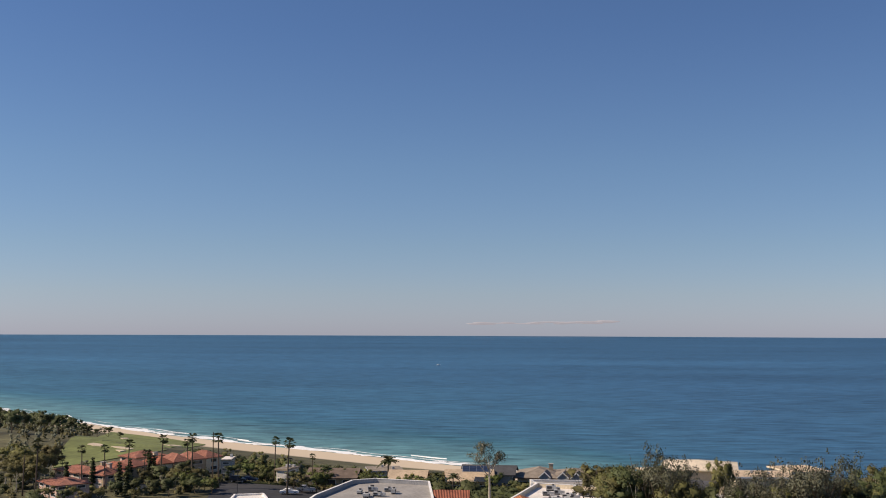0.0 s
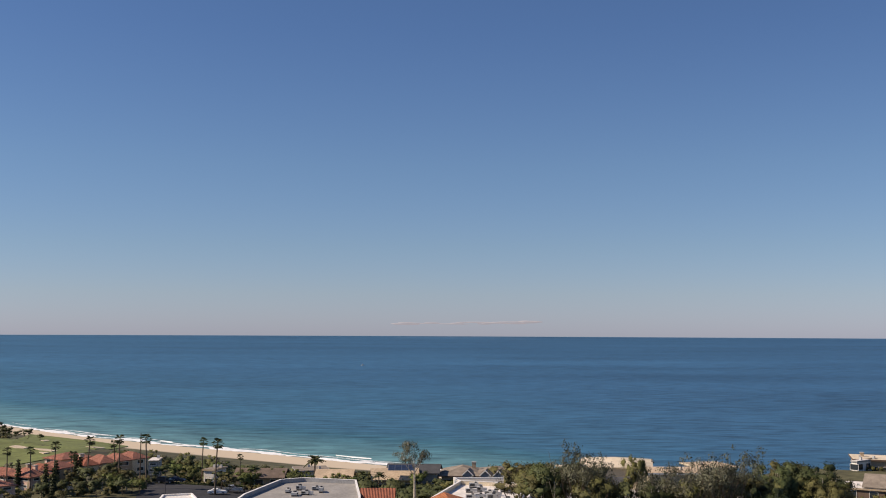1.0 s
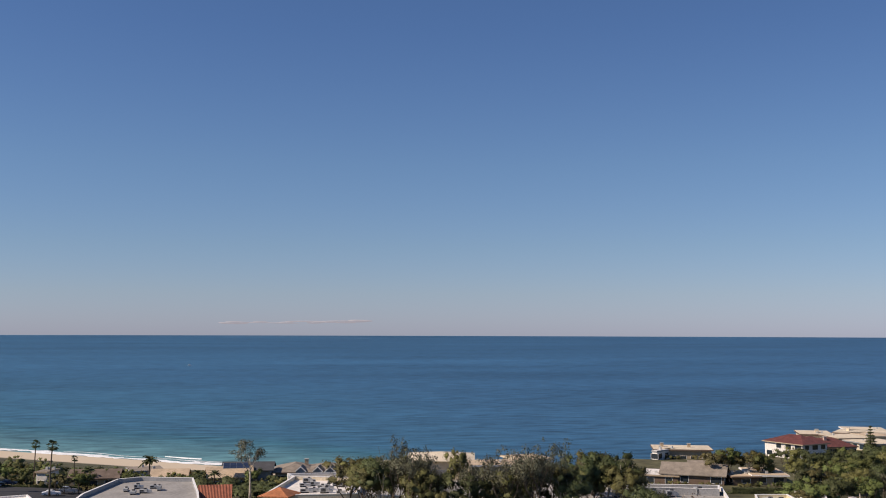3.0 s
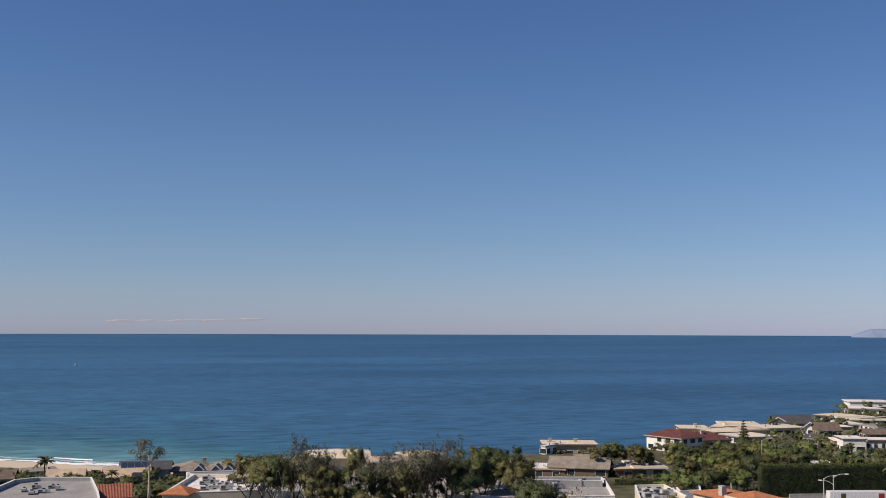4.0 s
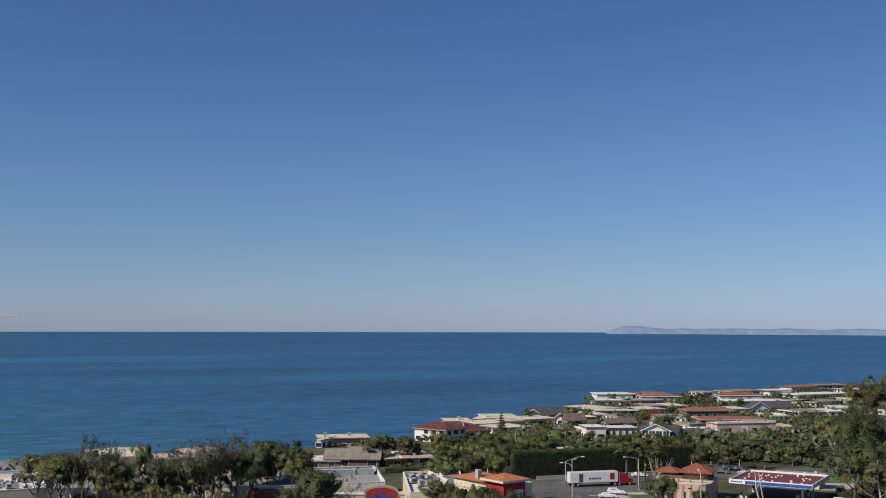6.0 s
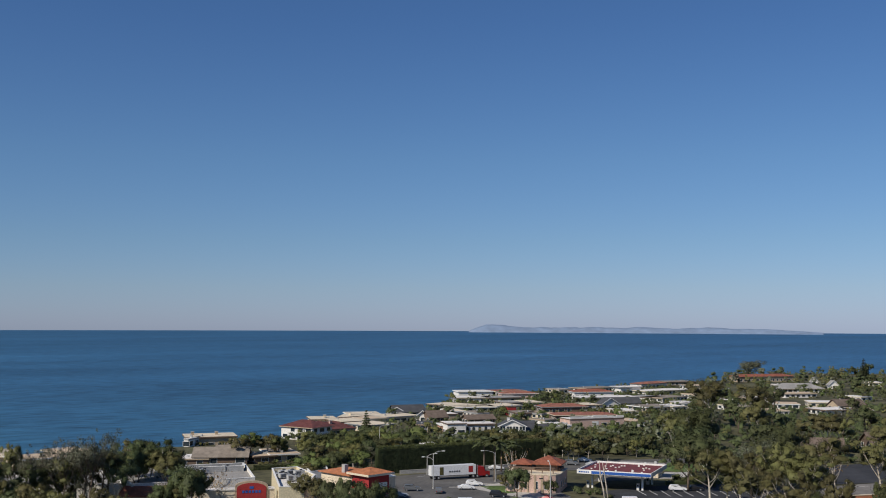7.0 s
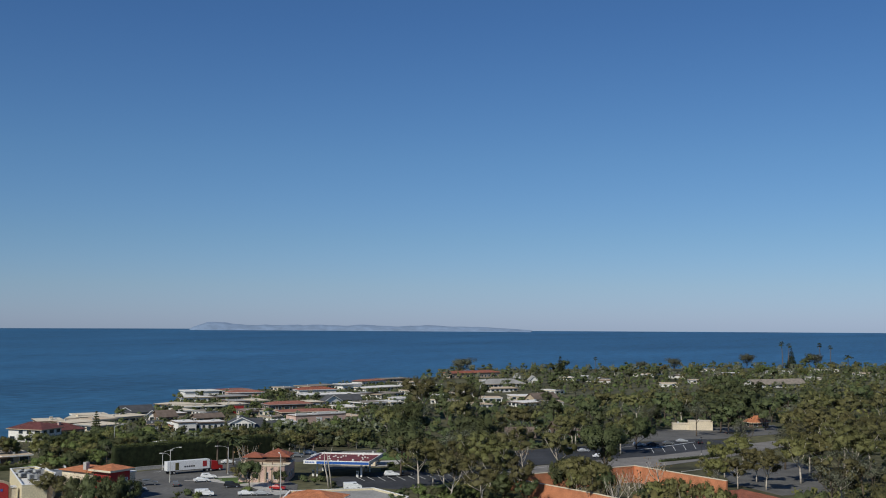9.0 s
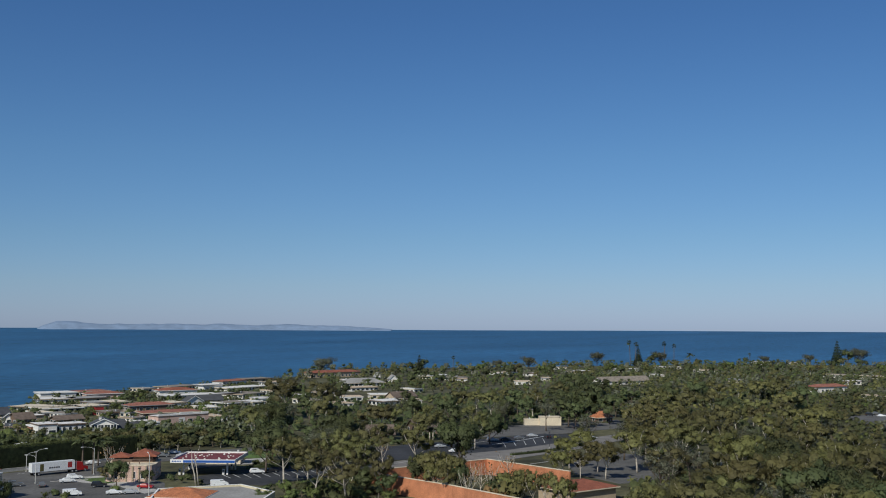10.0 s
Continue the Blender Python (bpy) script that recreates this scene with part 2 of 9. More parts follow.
def ground_z(x, y):
    return float(height(np.array([x]), np.array([y]))[0])


def land_sheet():
    xs = np.unique(np.concatenate([np.linspace(-2500, -450, 24), np.arange(-450, 700, 8.0), np.linspace(700, 1700, 60), np.linspace(1700, 3300, 14)]))
    ys = np.unique(np.concatenate([np.linspace(-2500, -150, 12), np.linspace(-150, 150, 20), np.arange(150, 680, 8.0), np.linspace(680, 1000, 24), np.linspace(1000, 2300, 18)]))
    gx, gy = np.meshgrid(xs, ys)
    gz = height(gx, gy)
    s = inland(gx, gy)
    nx, ny = len(xs), len(ys)
    verts = np.stack([gx, gy, gz], 2).reshape(-1, 3)
    keep = (s.ravel() > -90)
    faces = []
    for j in range(ny - 1):
        for i in range(nx - 1):
            q = (j * nx + i, j * nx + i + 1, (j + 1) * nx + i + 1, (j + 1) * nx + i)
            if keep[list(q)].any():
                faces.append(q)
    me = bpy.data.meshes.new("ground")
    me.from_pydata(verts.tolist(), [], faces)
    me.update()
    sand = me.attributes.new("sand", "FLOAT", "POINT")
    left = np.clip((60 - gx.ravel()) / 60, 0, 1)
    edge = 46 + 8 * np.sin(gx.ravel() / 31.0) + 15 * np.clip((gx.ravel() + 250) / 60, 0, 1)
    val = np.clip((edge - s.ravel()) / 6, 0, 1) * left + (1 - left) * np.clip((14 - s.ravel()) / 5, 0, 1)
    sand.data.foreach_set("value", val.astype(np.float32))
    for p in me.polygons:
        p.use_smooth = True
    m = mat("dry_garden_soil", (0.085, 0.080, 0.040), 0.95, 0.55, 22, 0.4, fine=0.35)
    nt = m.node_tree
    b = nt.nodes["Principled BSDF"]
    src = b.inputs["Base Color"].links[0].from_socket
    at = nt.nodes.new("ShaderNodeAttribute")
    at.attribute_name = "sand"
    mx = nt.nodes.new("ShaderNodeMix")
    mx.data_type = "RGBA"
    nt.links.new(at.outputs["Fac"], mx.inputs["Factor"])
    nt.links.new(src, mx.inputs["A"])
    mx.inputs["B"].default_value = (0.60, 0.49, 0.355, 1)
    nt.links.new(mx.outputs["Result"], b.inputs["Base Color"])
    me.materials.append(m)
    tagged(new("ground", me), "dry green and brown coastal land with a pale sand beach", "ground", kind="structure")


def sea_sheet():
    """The sea out to the horizon, lifted far out as a distant horizon stands at eye level."""
    rs = np.concatenate([np.linspace(120, 1000, 45), np.geomspace(1040, 4980, 50)])
    an = np.radians(np.linspace(-80, 130, 211))
    r, a = np.meshgrid(rs, an)
    x, y = r * np.sin(a), r * np.cos(a)
    z = SEA + (45.0 - 5.0 * np.clip((a - 0.65) / 0.35, 0, 1)) * np.clip((r - 1300) / 3680, 0, 1) ** 1.35
    na, nr = r.shape
    faces = [(i * nr + k, i * nr + k + 1, (i + 1) * nr + k + 1, (i + 1) * nr + k) for i in range(na - 1) for k in range(nr - 1)]
    me = bpy.data.meshes.new("sea")
    me.from_pydata(np.stack([x, y, z], 2).reshape(-1, 3).tolist(), [], faces)
    me.update()
    sh = me.attributes.new("teal", "FLOAT", "POINT")
    s = -inland(x, y).ravel()
    wide = np.clip((200 - x.ravel()) / 200, 0.15, 1)
    # teal share grows towards the shore and towards the left
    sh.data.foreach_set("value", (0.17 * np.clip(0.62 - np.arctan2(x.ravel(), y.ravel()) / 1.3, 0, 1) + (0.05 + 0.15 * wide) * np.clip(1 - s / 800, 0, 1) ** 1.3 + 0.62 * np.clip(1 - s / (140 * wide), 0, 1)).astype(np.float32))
    # far out a darker belt of water, with a paler one before it
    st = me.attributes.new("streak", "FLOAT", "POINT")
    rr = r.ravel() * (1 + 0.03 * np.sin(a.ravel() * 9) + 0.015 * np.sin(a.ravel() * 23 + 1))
    # water to the left brightened, uneven light across the view put into colour
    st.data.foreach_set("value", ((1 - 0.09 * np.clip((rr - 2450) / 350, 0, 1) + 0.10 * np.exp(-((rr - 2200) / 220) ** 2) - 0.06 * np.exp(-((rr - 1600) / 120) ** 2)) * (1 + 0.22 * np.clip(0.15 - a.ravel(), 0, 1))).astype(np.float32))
    for p in me.polygons:
        p.use_smooth = True
    m = bpy.data.materials.new("sea_water")
    m.use_nodes = True
    nt = m.node_tree
    b = nt.nodes["Principled BSDF"]
    b.inputs["Roughness"].default_value = 0.42
    b.inputs["IOR"].default_value = 1.33
    b.inputs["Specular IOR Level"].default_value = 0.32
    co = nt.nodes.new("ShaderNodeTexCoord")
    mp = nt.nodes.new("ShaderNodeMapping")
    mp.inputs["Rotation"].default_value = (0, 0, radians(-24))
    mp.inputs["Scale"].default_value = (0.36, 1.0, 1.0)
    nt.links.new(co.outputs["Object"], mp.inputs["Vector"])
    n1 = nt.nodes.new("ShaderNodeTexNoise")
    n1.inputs["Scale"].default_value = 0.105
    n1.inputs["Detail"].default_value = 5
    n1.inputs["Roughness"].default_value = 0.7
    n2 = nt.nodes.new("ShaderNodeTexNoise")
    n2.inputs["Scale"].default_value = 0.004
    n2.inputs["Detail"].default_value = 4
    for n in (n1, n2):
        nt.links.new(mp.outputs[0], n.inputs["Vector"])
    ramp = nt.nodes.new("ShaderNodeValToRGB")
    ramp.color_ramp.elements[0].position, ramp.color_ramp.elements[0].color = 0.0, (0.026, 0.086, 0.172, 1)
    ramp.color_ramp.elements[1].position, ramp.color_ramp.elements[1].color = 1.0, (0.115, 0.235, 0.235, 1)
    e = ramp.color_ramp.elements.new(0.45)
    e.color = (0.031, 0.110, 0.146, 1)
    at = nt.nodes.new("ShaderNodeAttribute")
    at.attribute_name = "teal"
    nt.links.new(at.outputs["Fac"], ramp.inputs["Fac"])
    ma = nt.nodes.new("ShaderNodeMath")
    ma.operation = "MULTIPLY_ADD"
    nt.links.new(n2.outputs["Fac"], ma.inputs[0])
    ma.inputs[1].default_value = 0.35
    nt.links.new(n1.outputs["Fac"], ma.inputs[2])
    mr = nt.nodes.new("ShaderNodeMapRange")
    mr.inputs["From Min"].default_value, mr.inputs["From Max"].default_value = 0.40, 0.95
    mr.inputs["To Min"].default_value, mr.inputs["To Max"].default_value = 0.20, 2.02
    nt.links.new(ma.outputs[0], mr.inputs["Value"])
    sc = nt.nodes.new("ShaderNodeVectorMath")
    sc.operation = "SCALE"
    nt.links.new(ramp.outputs[0], sc.inputs[0])
    at2 = nt.nodes.new("ShaderNodeAttribute")
    at2.attribute_name = "streak"
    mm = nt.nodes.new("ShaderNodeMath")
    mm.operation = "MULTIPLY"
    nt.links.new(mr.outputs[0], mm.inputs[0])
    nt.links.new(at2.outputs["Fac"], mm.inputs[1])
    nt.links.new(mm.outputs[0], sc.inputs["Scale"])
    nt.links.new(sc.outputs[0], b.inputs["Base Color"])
    bu = nt.nodes.new("ShaderNodeBump")
    bu.inputs["Strength"].default_value = 0.5
    bu.inputs["Distance"].default_value = 1.2
    nt.links.new(n1.outputs["Fac"], bu.inputs["Height"])
    nt.links.new(bu.outputs[0], b.inputs["Normal"])
    me.materials.append(m)
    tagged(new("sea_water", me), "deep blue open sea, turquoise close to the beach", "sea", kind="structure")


land_sheet()
sea_sheet()


# ---------------------------------------------------------------- plants
_p = (1 + 5 ** 0.5) / 2
ICO = [Vector(q).normalized() for q in ((-1, _p, 0), (1, _p, 0), (-1, -_p, 0), (1, -_p, 0), (0, -1, _p), (0, 1, _p), (0, -1, -_p), (0, 1, -_p), (_p, 0, -1), (_p, 0, 1), (-_p, 0, -1), (-_p, 0, 1))]
ICO_F = [(0, 11, 5), (0, 5, 1), (0, 1, 7), (0, 7, 10), (0, 10, 11), (1, 5, 9), (5, 11, 4), (11, 10, 2), (10, 7, 6), (7, 1, 8), (3, 9, 4), (3, 4, 2), (3, 2, 6), (3, 6, 8), (3, 8, 9), (4, 9, 5), (2, 4, 11), (6, 2, 10), (8, 6, 7), (9, 8, 1)]


BALL, BALL_F = np.array(ICO), np.array(ICO_F)


def unit(a):
    return a / (np.linalg.norm(a, axis=-1, keepdims=True) + 1e-9)


def leaf_cards(centres, radii, per, size, rng, flat=1.0, droop=0.0, core=True, inner=0.62):
    """Uneven leaf masses round clump centres, frayed with small leaf sprays: vertices, faces and rounded normals."""
    vs, fs, ns, o = [], [], [], 0
    mid = np.mean(np.array(centres), axis=0) - np.array([0, 0, 1.0])
    up = np.array([0, 0, 0.42])
    for c, r in zip(centres, radii):
        c = np.array(c)
        n = max(4, int(per * (r / 1.5) ** 2))
        squash = rng.uniform(0.75, 1.3, 3) * np.array([1, 1, flat])
        if core:
            v = c + BALL * (r * inner * rng.uniform(0.5, 1.2, (12, 1))) * squash
            vs.append(v)
            ns.append(unit(v - mid) * 0.7 + BALL * 0.4 + up)
            fs += (BALL_F + o).tolist()
            o += 12
        d = unit(rng.normal(size=(n, 3)) + np.array([0, 0, 0.25]))
        p = c + d * (r * inner * rng.uniform(0.6, 1.65, (n, 1))) * squash
        nrm = unit(d * 0.7 + rng.normal(size=(n, 3)) * 0.4 + up)
        a = unit(np.cross(nrm, rng.normal(size=(n, 3))))
        b = np.cross(nrm, a)
        s = size * rng.uniform(0.55, 1.35, (n, 1))
        tip = np.array([0, 0, -droop]) * s
        q = np.stack([p - a * s * 0.9, p - b * s * 0.55 + nrm * s * 0.1, p + a * s + tip, p + b * s * 0.6 + nrm * s * 0.12], 1)
        vs.append(q.reshape(-1, 3))
        ns.append(np.repeat(unit(p - mid) * 0.7 + d * 0.45 + up + nrm * 0.15, 4, axis=0))
        fs += (np.arange(n * 4).reshape(-1, 4) + o).tolist()
        o += n * 4
    return np.concatenate(vs), fs, np.concatenate(ns)


def crown_mesh(name, vs, fs, material, ns=None):
    me = bpy.data.meshes.new(name)
    me.from_pydata(np.asarray(vs).tolist(), [], fs)
    me.materials.append(material)
    if ns is not None:
        for p in me.polygons:
            p.use_smooth = True
        a = np.array(ns)
        me.normals_split_custom_set_from_vertices((a / (np.linalg.norm(a, axis=1)[:, None] + 1e-9)).tolist())
    me.update()
    return me


def limb_tree(seed, h, spread, clear, leaf, bark, clumps=16, per=46, size=0.42, lean=0.08, clump_r=1.5, flat=0.75, top=1.0, limbs=7, inner=0.62, core=True):
    """Meshes of trunk, limbs and crown of a broadleaf tree of height h. clear: the share of it that is bare trunk."""
    rng = np.random.default_rng(seed)
    sh = Shape()
    bend = rng.normal(size=2) * lean * h
    spine = [np.array([bend[0] * t * t, bend[1] * t * t, h * 0.72 * t]) for t in np.linspace(0, 1, 6)]
    r0 = 0.018 * h + 0.08
    sh.tube(spine, [r0 * (1 - 0.75 * t) for t in np.linspace(0, 1, 6)], 6)
    centres, radii = [], []
    for k in range(limbs):
        t0 = clear + (0.95 - clear) * (k + rng.uniform(0, 0.8)) / limbs
        t0 = min(t0, 0.97)
        base = np.array([bend[0] * t0 * t0, bend[1] * t0 * t0, h * 0.72 * t0])
        an = k * 2.4 + rng.uniform(-0.5, 0.5)
        reach = spread * (1.0 - 0.55 * max(0, t0 - 0.5)) * rng.uniform(0.55, 1.0)
        rise = h * (top * 0.98 - 0.72 * t0) * rng.uniform(0.45, 0.95)
        end = base + np.array([math.cos(an) * reach, math.sin(an) * reach, rise])
        mid = base * 0.5 + end * 0.5 + np.array([math.cos(an), math.sin(an), 0]) * reach * 0.12 - np.array([0, 0, rise * 0.08])
        rr = r0 * (1 - 0.75 * t0) * 0.62
        sh.tube([base, mid, end], [rr, rr * 0.6, rr * 0.22], 5)
        for j in range(max(1, clumps // limbs)):
            u = rng.uniform(0.55, 1.08)
            c = base + (end - base) * u + rng.normal(size=3) * np.array([0.16, 0.16, 0.08]) * spread
            centres.append(c)
            radii.append(clump_r * rng.uniform(0.5, 1.35))
            if j % 2:
                sh.tube([mid, (mid + c) / 2 + np.array([0, 0, 0.2]), c], [rr * 0.4, rr * 0.25, rr * 0.1], 4)
    for _ in range(clumps - len(centres) if clumps > len(centres) else 0):
        an, q = rng.uniform(0, math.tau), math.sqrt(rng.uniform(0, 1)) * spread * 0.8
        centres.append(np.array([bend[0] + math.cos(an) * q, bend[1] + math.sin(an) * q, h * rng.uniform(0.6, 0.95)]))
        radii.append(clump_r * rng.uniform(0.6, 1.2))
    vs, fs, ns = leaf_cards(centres, radii, per, size, rng, flat, 0.35, core=core and per > 12, inner=inner)
    return sh.mesh("trunk", bark, True), crown_mesh("crown", vs, fs, leaf, ns)


def bush_mesh(seed, h, w, leaf, per=60, size=0.18, clumps=9, cr=0.42):
    rng = np.random.default_rng(seed)
    cs, rs = [], []
    for k in range(clumps):
        an, q = rng.uniform(0, math.tau), math.sqrt(rng.uniform(0, 1)) * w * 0.36
        cs.append((math.cos(an) * q, math.sin(an) * q, h * rng.uniform(0.3, 0.78)))
        rs.append(max(w, h) * cr * rng.uniform(0.55, 0.9))
    vs, fs, ns = leaf_cards(cs, rs, per, size, rng, 0.8)
    vs = [np.array([v[0], v[1], max(v[2], 0.02)]) for v in vs]
    sh = Shape().tube([(0, 0, -0.4), (0.05, 0, h * 0.3), (0, 0.05, h * 0.55)], [0.12, 0.1, 0.04], 5)
    return sh.mesh("stem", BARK_D, True), crown_mesh("crown", vs, fs, leaf, ns)


def fan_palm_mesh(seed, h, crown=1.9, fronds=26, feather=False, trunk=0.22):
    rng = np.random.default_rng(seed)
    lean = rng.normal(size=2) * 0.02 * h
    pts = [(lean[0] * t * t, lean[1] * t * t, h * t) for t in np.linspace(0, 1, 7)]
    tr = Shape().tube(pts, [trunk * (1.35 if i == 0 else 1.0 - 0.05 * i) for i in range(7)], 7)
    topv = np.array(pts[-1])
    vs, fs = [], []
    for k in range(fronds):
        an = k * 2.399 + rng.uniform(-0.2, 0.2)
        el = rng.uniform(-0.9, 1.25) if not feather else rng.uniform(-0.15, 1.1)
        L = crown * rng.uniform(0.8, 1.1)
        out = np.array([math.cos(an) * math.cos(el), math.sin(an) * math.cos(el), math.sin(el)])
        side = np.cross(out, [0, 0, 1.0])
        side /= np.linalg.norm(side) + 1e-9
        up = np.cross(side, out)
        if feather:
            n = 9
            arc = [topv + out * L * u + np.array([0, 0, -L * 0.55 * u * u]) for u in np.linspace(0, 1, n)]
            for i in range(n - 1):
                for sg in (-1, 1):
                    o = len(vs)
                    w = L * 0.20 * math.sin(math.pi * min(0.97, (i + 1.2) / n)) * sg
                    vs += [arc[i], arc[i + 1], arc[i + 1] + side * w + np.array([0, 0, -abs(w) * 0.55]) + out * 0.1 * L, arc[i] + side * w + np.array([0, 0, -abs(w) * 0.55]) + out * 0.1 * L]
                    fs.append((o, o + 1, o + 2, o + 3))
        else:
            c = topv + out * L * 0.5
            for i in range(5):
                o = len(vs)
                a0 = (i - 2) * 0.42
                d = out * math.cos(a0) + side * math.sin(a0)
                e = np.cross(d, up) * 0.10 * L
                tip = c + d * L * 0.55 + np.array([0, 0, -0.12 * L])
                vs += [c - e * 0.4, c + d * L * 0.3 + e, tip, c + d * L * 0.3 - e]
                fs.append((o, o + 1, o + 2, o + 3))
            o = len(vs)
            vs += [topv - side * 0.03, topv + side * 0.03, c + side * 0.03, c - side * 0.03]
            fs.append((o, o + 1, o + 2, o + 3))
    return tr, crown_mesh("fronds", vs, fs, LEAF["dense"])


def conifer_mesh(seed, h, w, leaf, tiers=15):
    rng = np.random.default_rng(seed)
    tr = Shape().tube([(0, 0, 0), (0, 0, h * 0.5), (0, 0, h * 0.98)], [0.03 * h * 0.6, 0.02 * h * 0.6, 0.03], 6)
    cs, rs = [], []
    for k in range(tiers):
        t = (k + 0.5) / tiers
        rad = w * 0.5 * (1 - t) ** 0.8
        n = max(3, int(9 * (1 - t) + 2))
        for j in range(n):
            an = j * math.tau / n + k
            for u in (0.5, 0.95):
                cs.append((math.cos(an) * rad * u, math.sin(an) * rad * u, h * (0.08 + 0.9 * t) - rad * 0.12 * u))
                rs.append(0.5 + 0.08 * w * (1 - t))
    vs, fs, ns = leaf_cards(cs, rs, 90, 0.26, rng, 0.6)
    return tr.mesh("trunk", BARK_D, True), crown_mesh("crown", vs, fs, leaf, ns)


def proto(name, meshes, names, label, category, group=""):
    """A plant built once, kept as a pattern; plants() sets copies of it."""
    ob = new(name)
    tagged(ob, label, category, group)
    for me, n in zip(meshes, names):
        if isinstance(me, Shape):
            me = me.mesh(n, BARK_D if n == "trunk" else LEAF["olive"], True)
        part(n, me, None, ob)
    return [ob, False]


def plant(kind, x, y, s=1.0, yaw=0.0, z=None, wide=1.0):
    """Sets a plant of that kind on the ground."""
    entry = PLANT[kind]
    gz = ground_z(x, y) - 0.1 if z is None else z
    ob = entry[0] if not entry[1] else copy_thing(entry[0], pose(0, 0, 0))
    entry[1] = True
    ob.matrix_basis = Matrix.LocRotScale((x, y, gz), Euler((0, 0, radians(yaw))), (s * wide, s * wide, s))
    return ob


TC = ("trunk", "crown")
PLANT = {}
for _i in range(6):
    PLANT["euc%d" % _i] = proto("eucalyptus_tree", limb_tree(10 + _i, 13, 5.5, 0.42, LEAF["euc"], BARK, 44, 145, 0.145, clump_r=1.4, limbs=9, inner=0.66), TC, "tall olive-green eucalyptus tree with pale bare limbs", "tree", "eucalyptus grove")
for _i in range(3):
    PLANT["oli%d" % _i] = proto("eucalyptus_tree", limb_tree(30 + _i, 12, 6.0, 0.36, LEAF["olive"], BARK, 44, 140, 0.145, clump_r=1.5, limbs=9, inner=0.66), TC, "spreading yellowish-green eucalyptus tree with pale trunk", "tree", "eucalyptus grove")
for _i in range(2):
    PLANT["gre%d" % _i] = proto("eucalyptus_tree", limb_tree(40 + _i, 13, 4.4, 0.50, LEAF["grey"], BARK_D, 44, 120, 0.16, clump_r=1.05, limbs=11, inner=0.62, core=False), TC, "thin grey-green eucalyptus tree with sparse see-through crown", "tree", "sparse eucalyptus trees")
for _i in range(4):
    PLANT["den%d" % _i] = proto("broadleaf_tree", limb_tree(50 + _i, 9, 4.0, 0.22, LEAF["dense"], BARK_D, 44, 135, 0.17, clump_r=1.5, limbs=9, flat=0.85, inner=0.62), TC, "dense dark-green rounded garden tree", "tree", "garden trees")
for _i in range(2):
    PLANT["bri%d" % _i] = proto("broadleaf_tree", limb_tree(60 + _i, 7, 3.4, 0.2, LEAF["bright"], BARK_D, 40, 110, 0.17, clump_r=1.15, limbs=8), TC, "bright yellow-green leafy garden tree", "tree", "garden trees")
for _i in range(2):
    PLANT["far%d" % _i] = proto("broadleaf_tree", limb_tree(70 + _i, 11, 5.6, 0.05, LEAF[("dense", "euc")[_i]], BARK_D, 26, 26, 0.30, clump_r=1.9, limbs=6), TC, ("dense dark-green tree far along the headland", "olive-green tree far along the headland")[_i], "tree", "headland trees")
for _i in range(3):
    PLANT["euf%d" % _i] = proto("eucalyptus_tree", limb_tree(14 + _i, 13, 5.2, 0.36, LEAF["euc"], BARK, 30, 30, 0.26, clump_r=1.75, limbs=7, inner=0.68), TC, "tall olive-green eucalyptus tree with pale bare limbs", "tree", "eucalyptus grove")
    PLANT["olf%d" % _i] = proto("eucalyptus_tree", limb_tree(34 + _i, 12, 5.8, 0.30, LEAF["olive"], BARK, 30, 30, 0.26, clump_r=1.75, limbs=7, inner=0.68), TC, "spreading yellowish-green eucalyptus tree with pale trunk", "tree", "eucalyptus grove")
    PLANT["def%d" % _i] = proto("broadleaf_tree", limb_tree(54 + _i, 9, 4.0, 0.20, LEAF["dense"], BARK_D, 28, 30, 0.26, clump_r=1.6, limbs=7, flat=0.85), TC, "dense dark-green rounded garden tree", "tree", "garden trees")
for _i in range(4):
    PLANT["gro%d" % _i] = proto("eucalyptus_tree", limb_tree(140 + _i, 14.5, 4.9, 0.36, LEAF[("dense", "euc")[_i % 2]], BARK_D if _i % 2 else BARK, 56, 125, 0.17, clump_r=1.45, limbs=11, flat=0.8, inner=0.62), TC, "tall grove tree with high dark-green crown on bare trunk", "tree", "grove trees")
PLANT["lone"] = proto("eucalyptus_tree", limb_tree(77, 15.0, 4.6, 0.62, LEAF["grey"], BARK, 32, 170, 0.16, clump_r=1.05, limbs=8, lean=0.03, inner=0.62, core=False), TC, "lone tall eucalyptus with small umbrella crown on a pale trunk", "tree")
PLANT["umb"] = proto("cypress_tree", limb_tree(81, 12, 6.6, 0.12, LEAF["grey"], BARK_D, 130, 70, 0.22, clump_r=1.7, limbs=20, flat=0.8, top=1.0, lean=0.02, core=False), TC, "broad flat-topped dark cypress tree", "tree")
PLANT["bare"] = proto("bare_tree", (limb_tree(85, 8, 3.4, 0.3, LEAF["rust"], BARK, 10, 6, 0.25, limbs=12)), TC, "small leafless tree with pale twigs", "tree")
for _i in range(3):
    PLANT["shr%d" % _i] = proto("shrub", bush_mesh(90 + _i, 2.4, 3.6, LEAF[("dense", "bright", "olive")[_i]]), ("stem", "crown"), ("dark-green rounded shrub in a garden", "bright-green rounded shrub in a garden", "olive-green rounded shrub in a garden")[_i], "shrub", "garden shrubs")
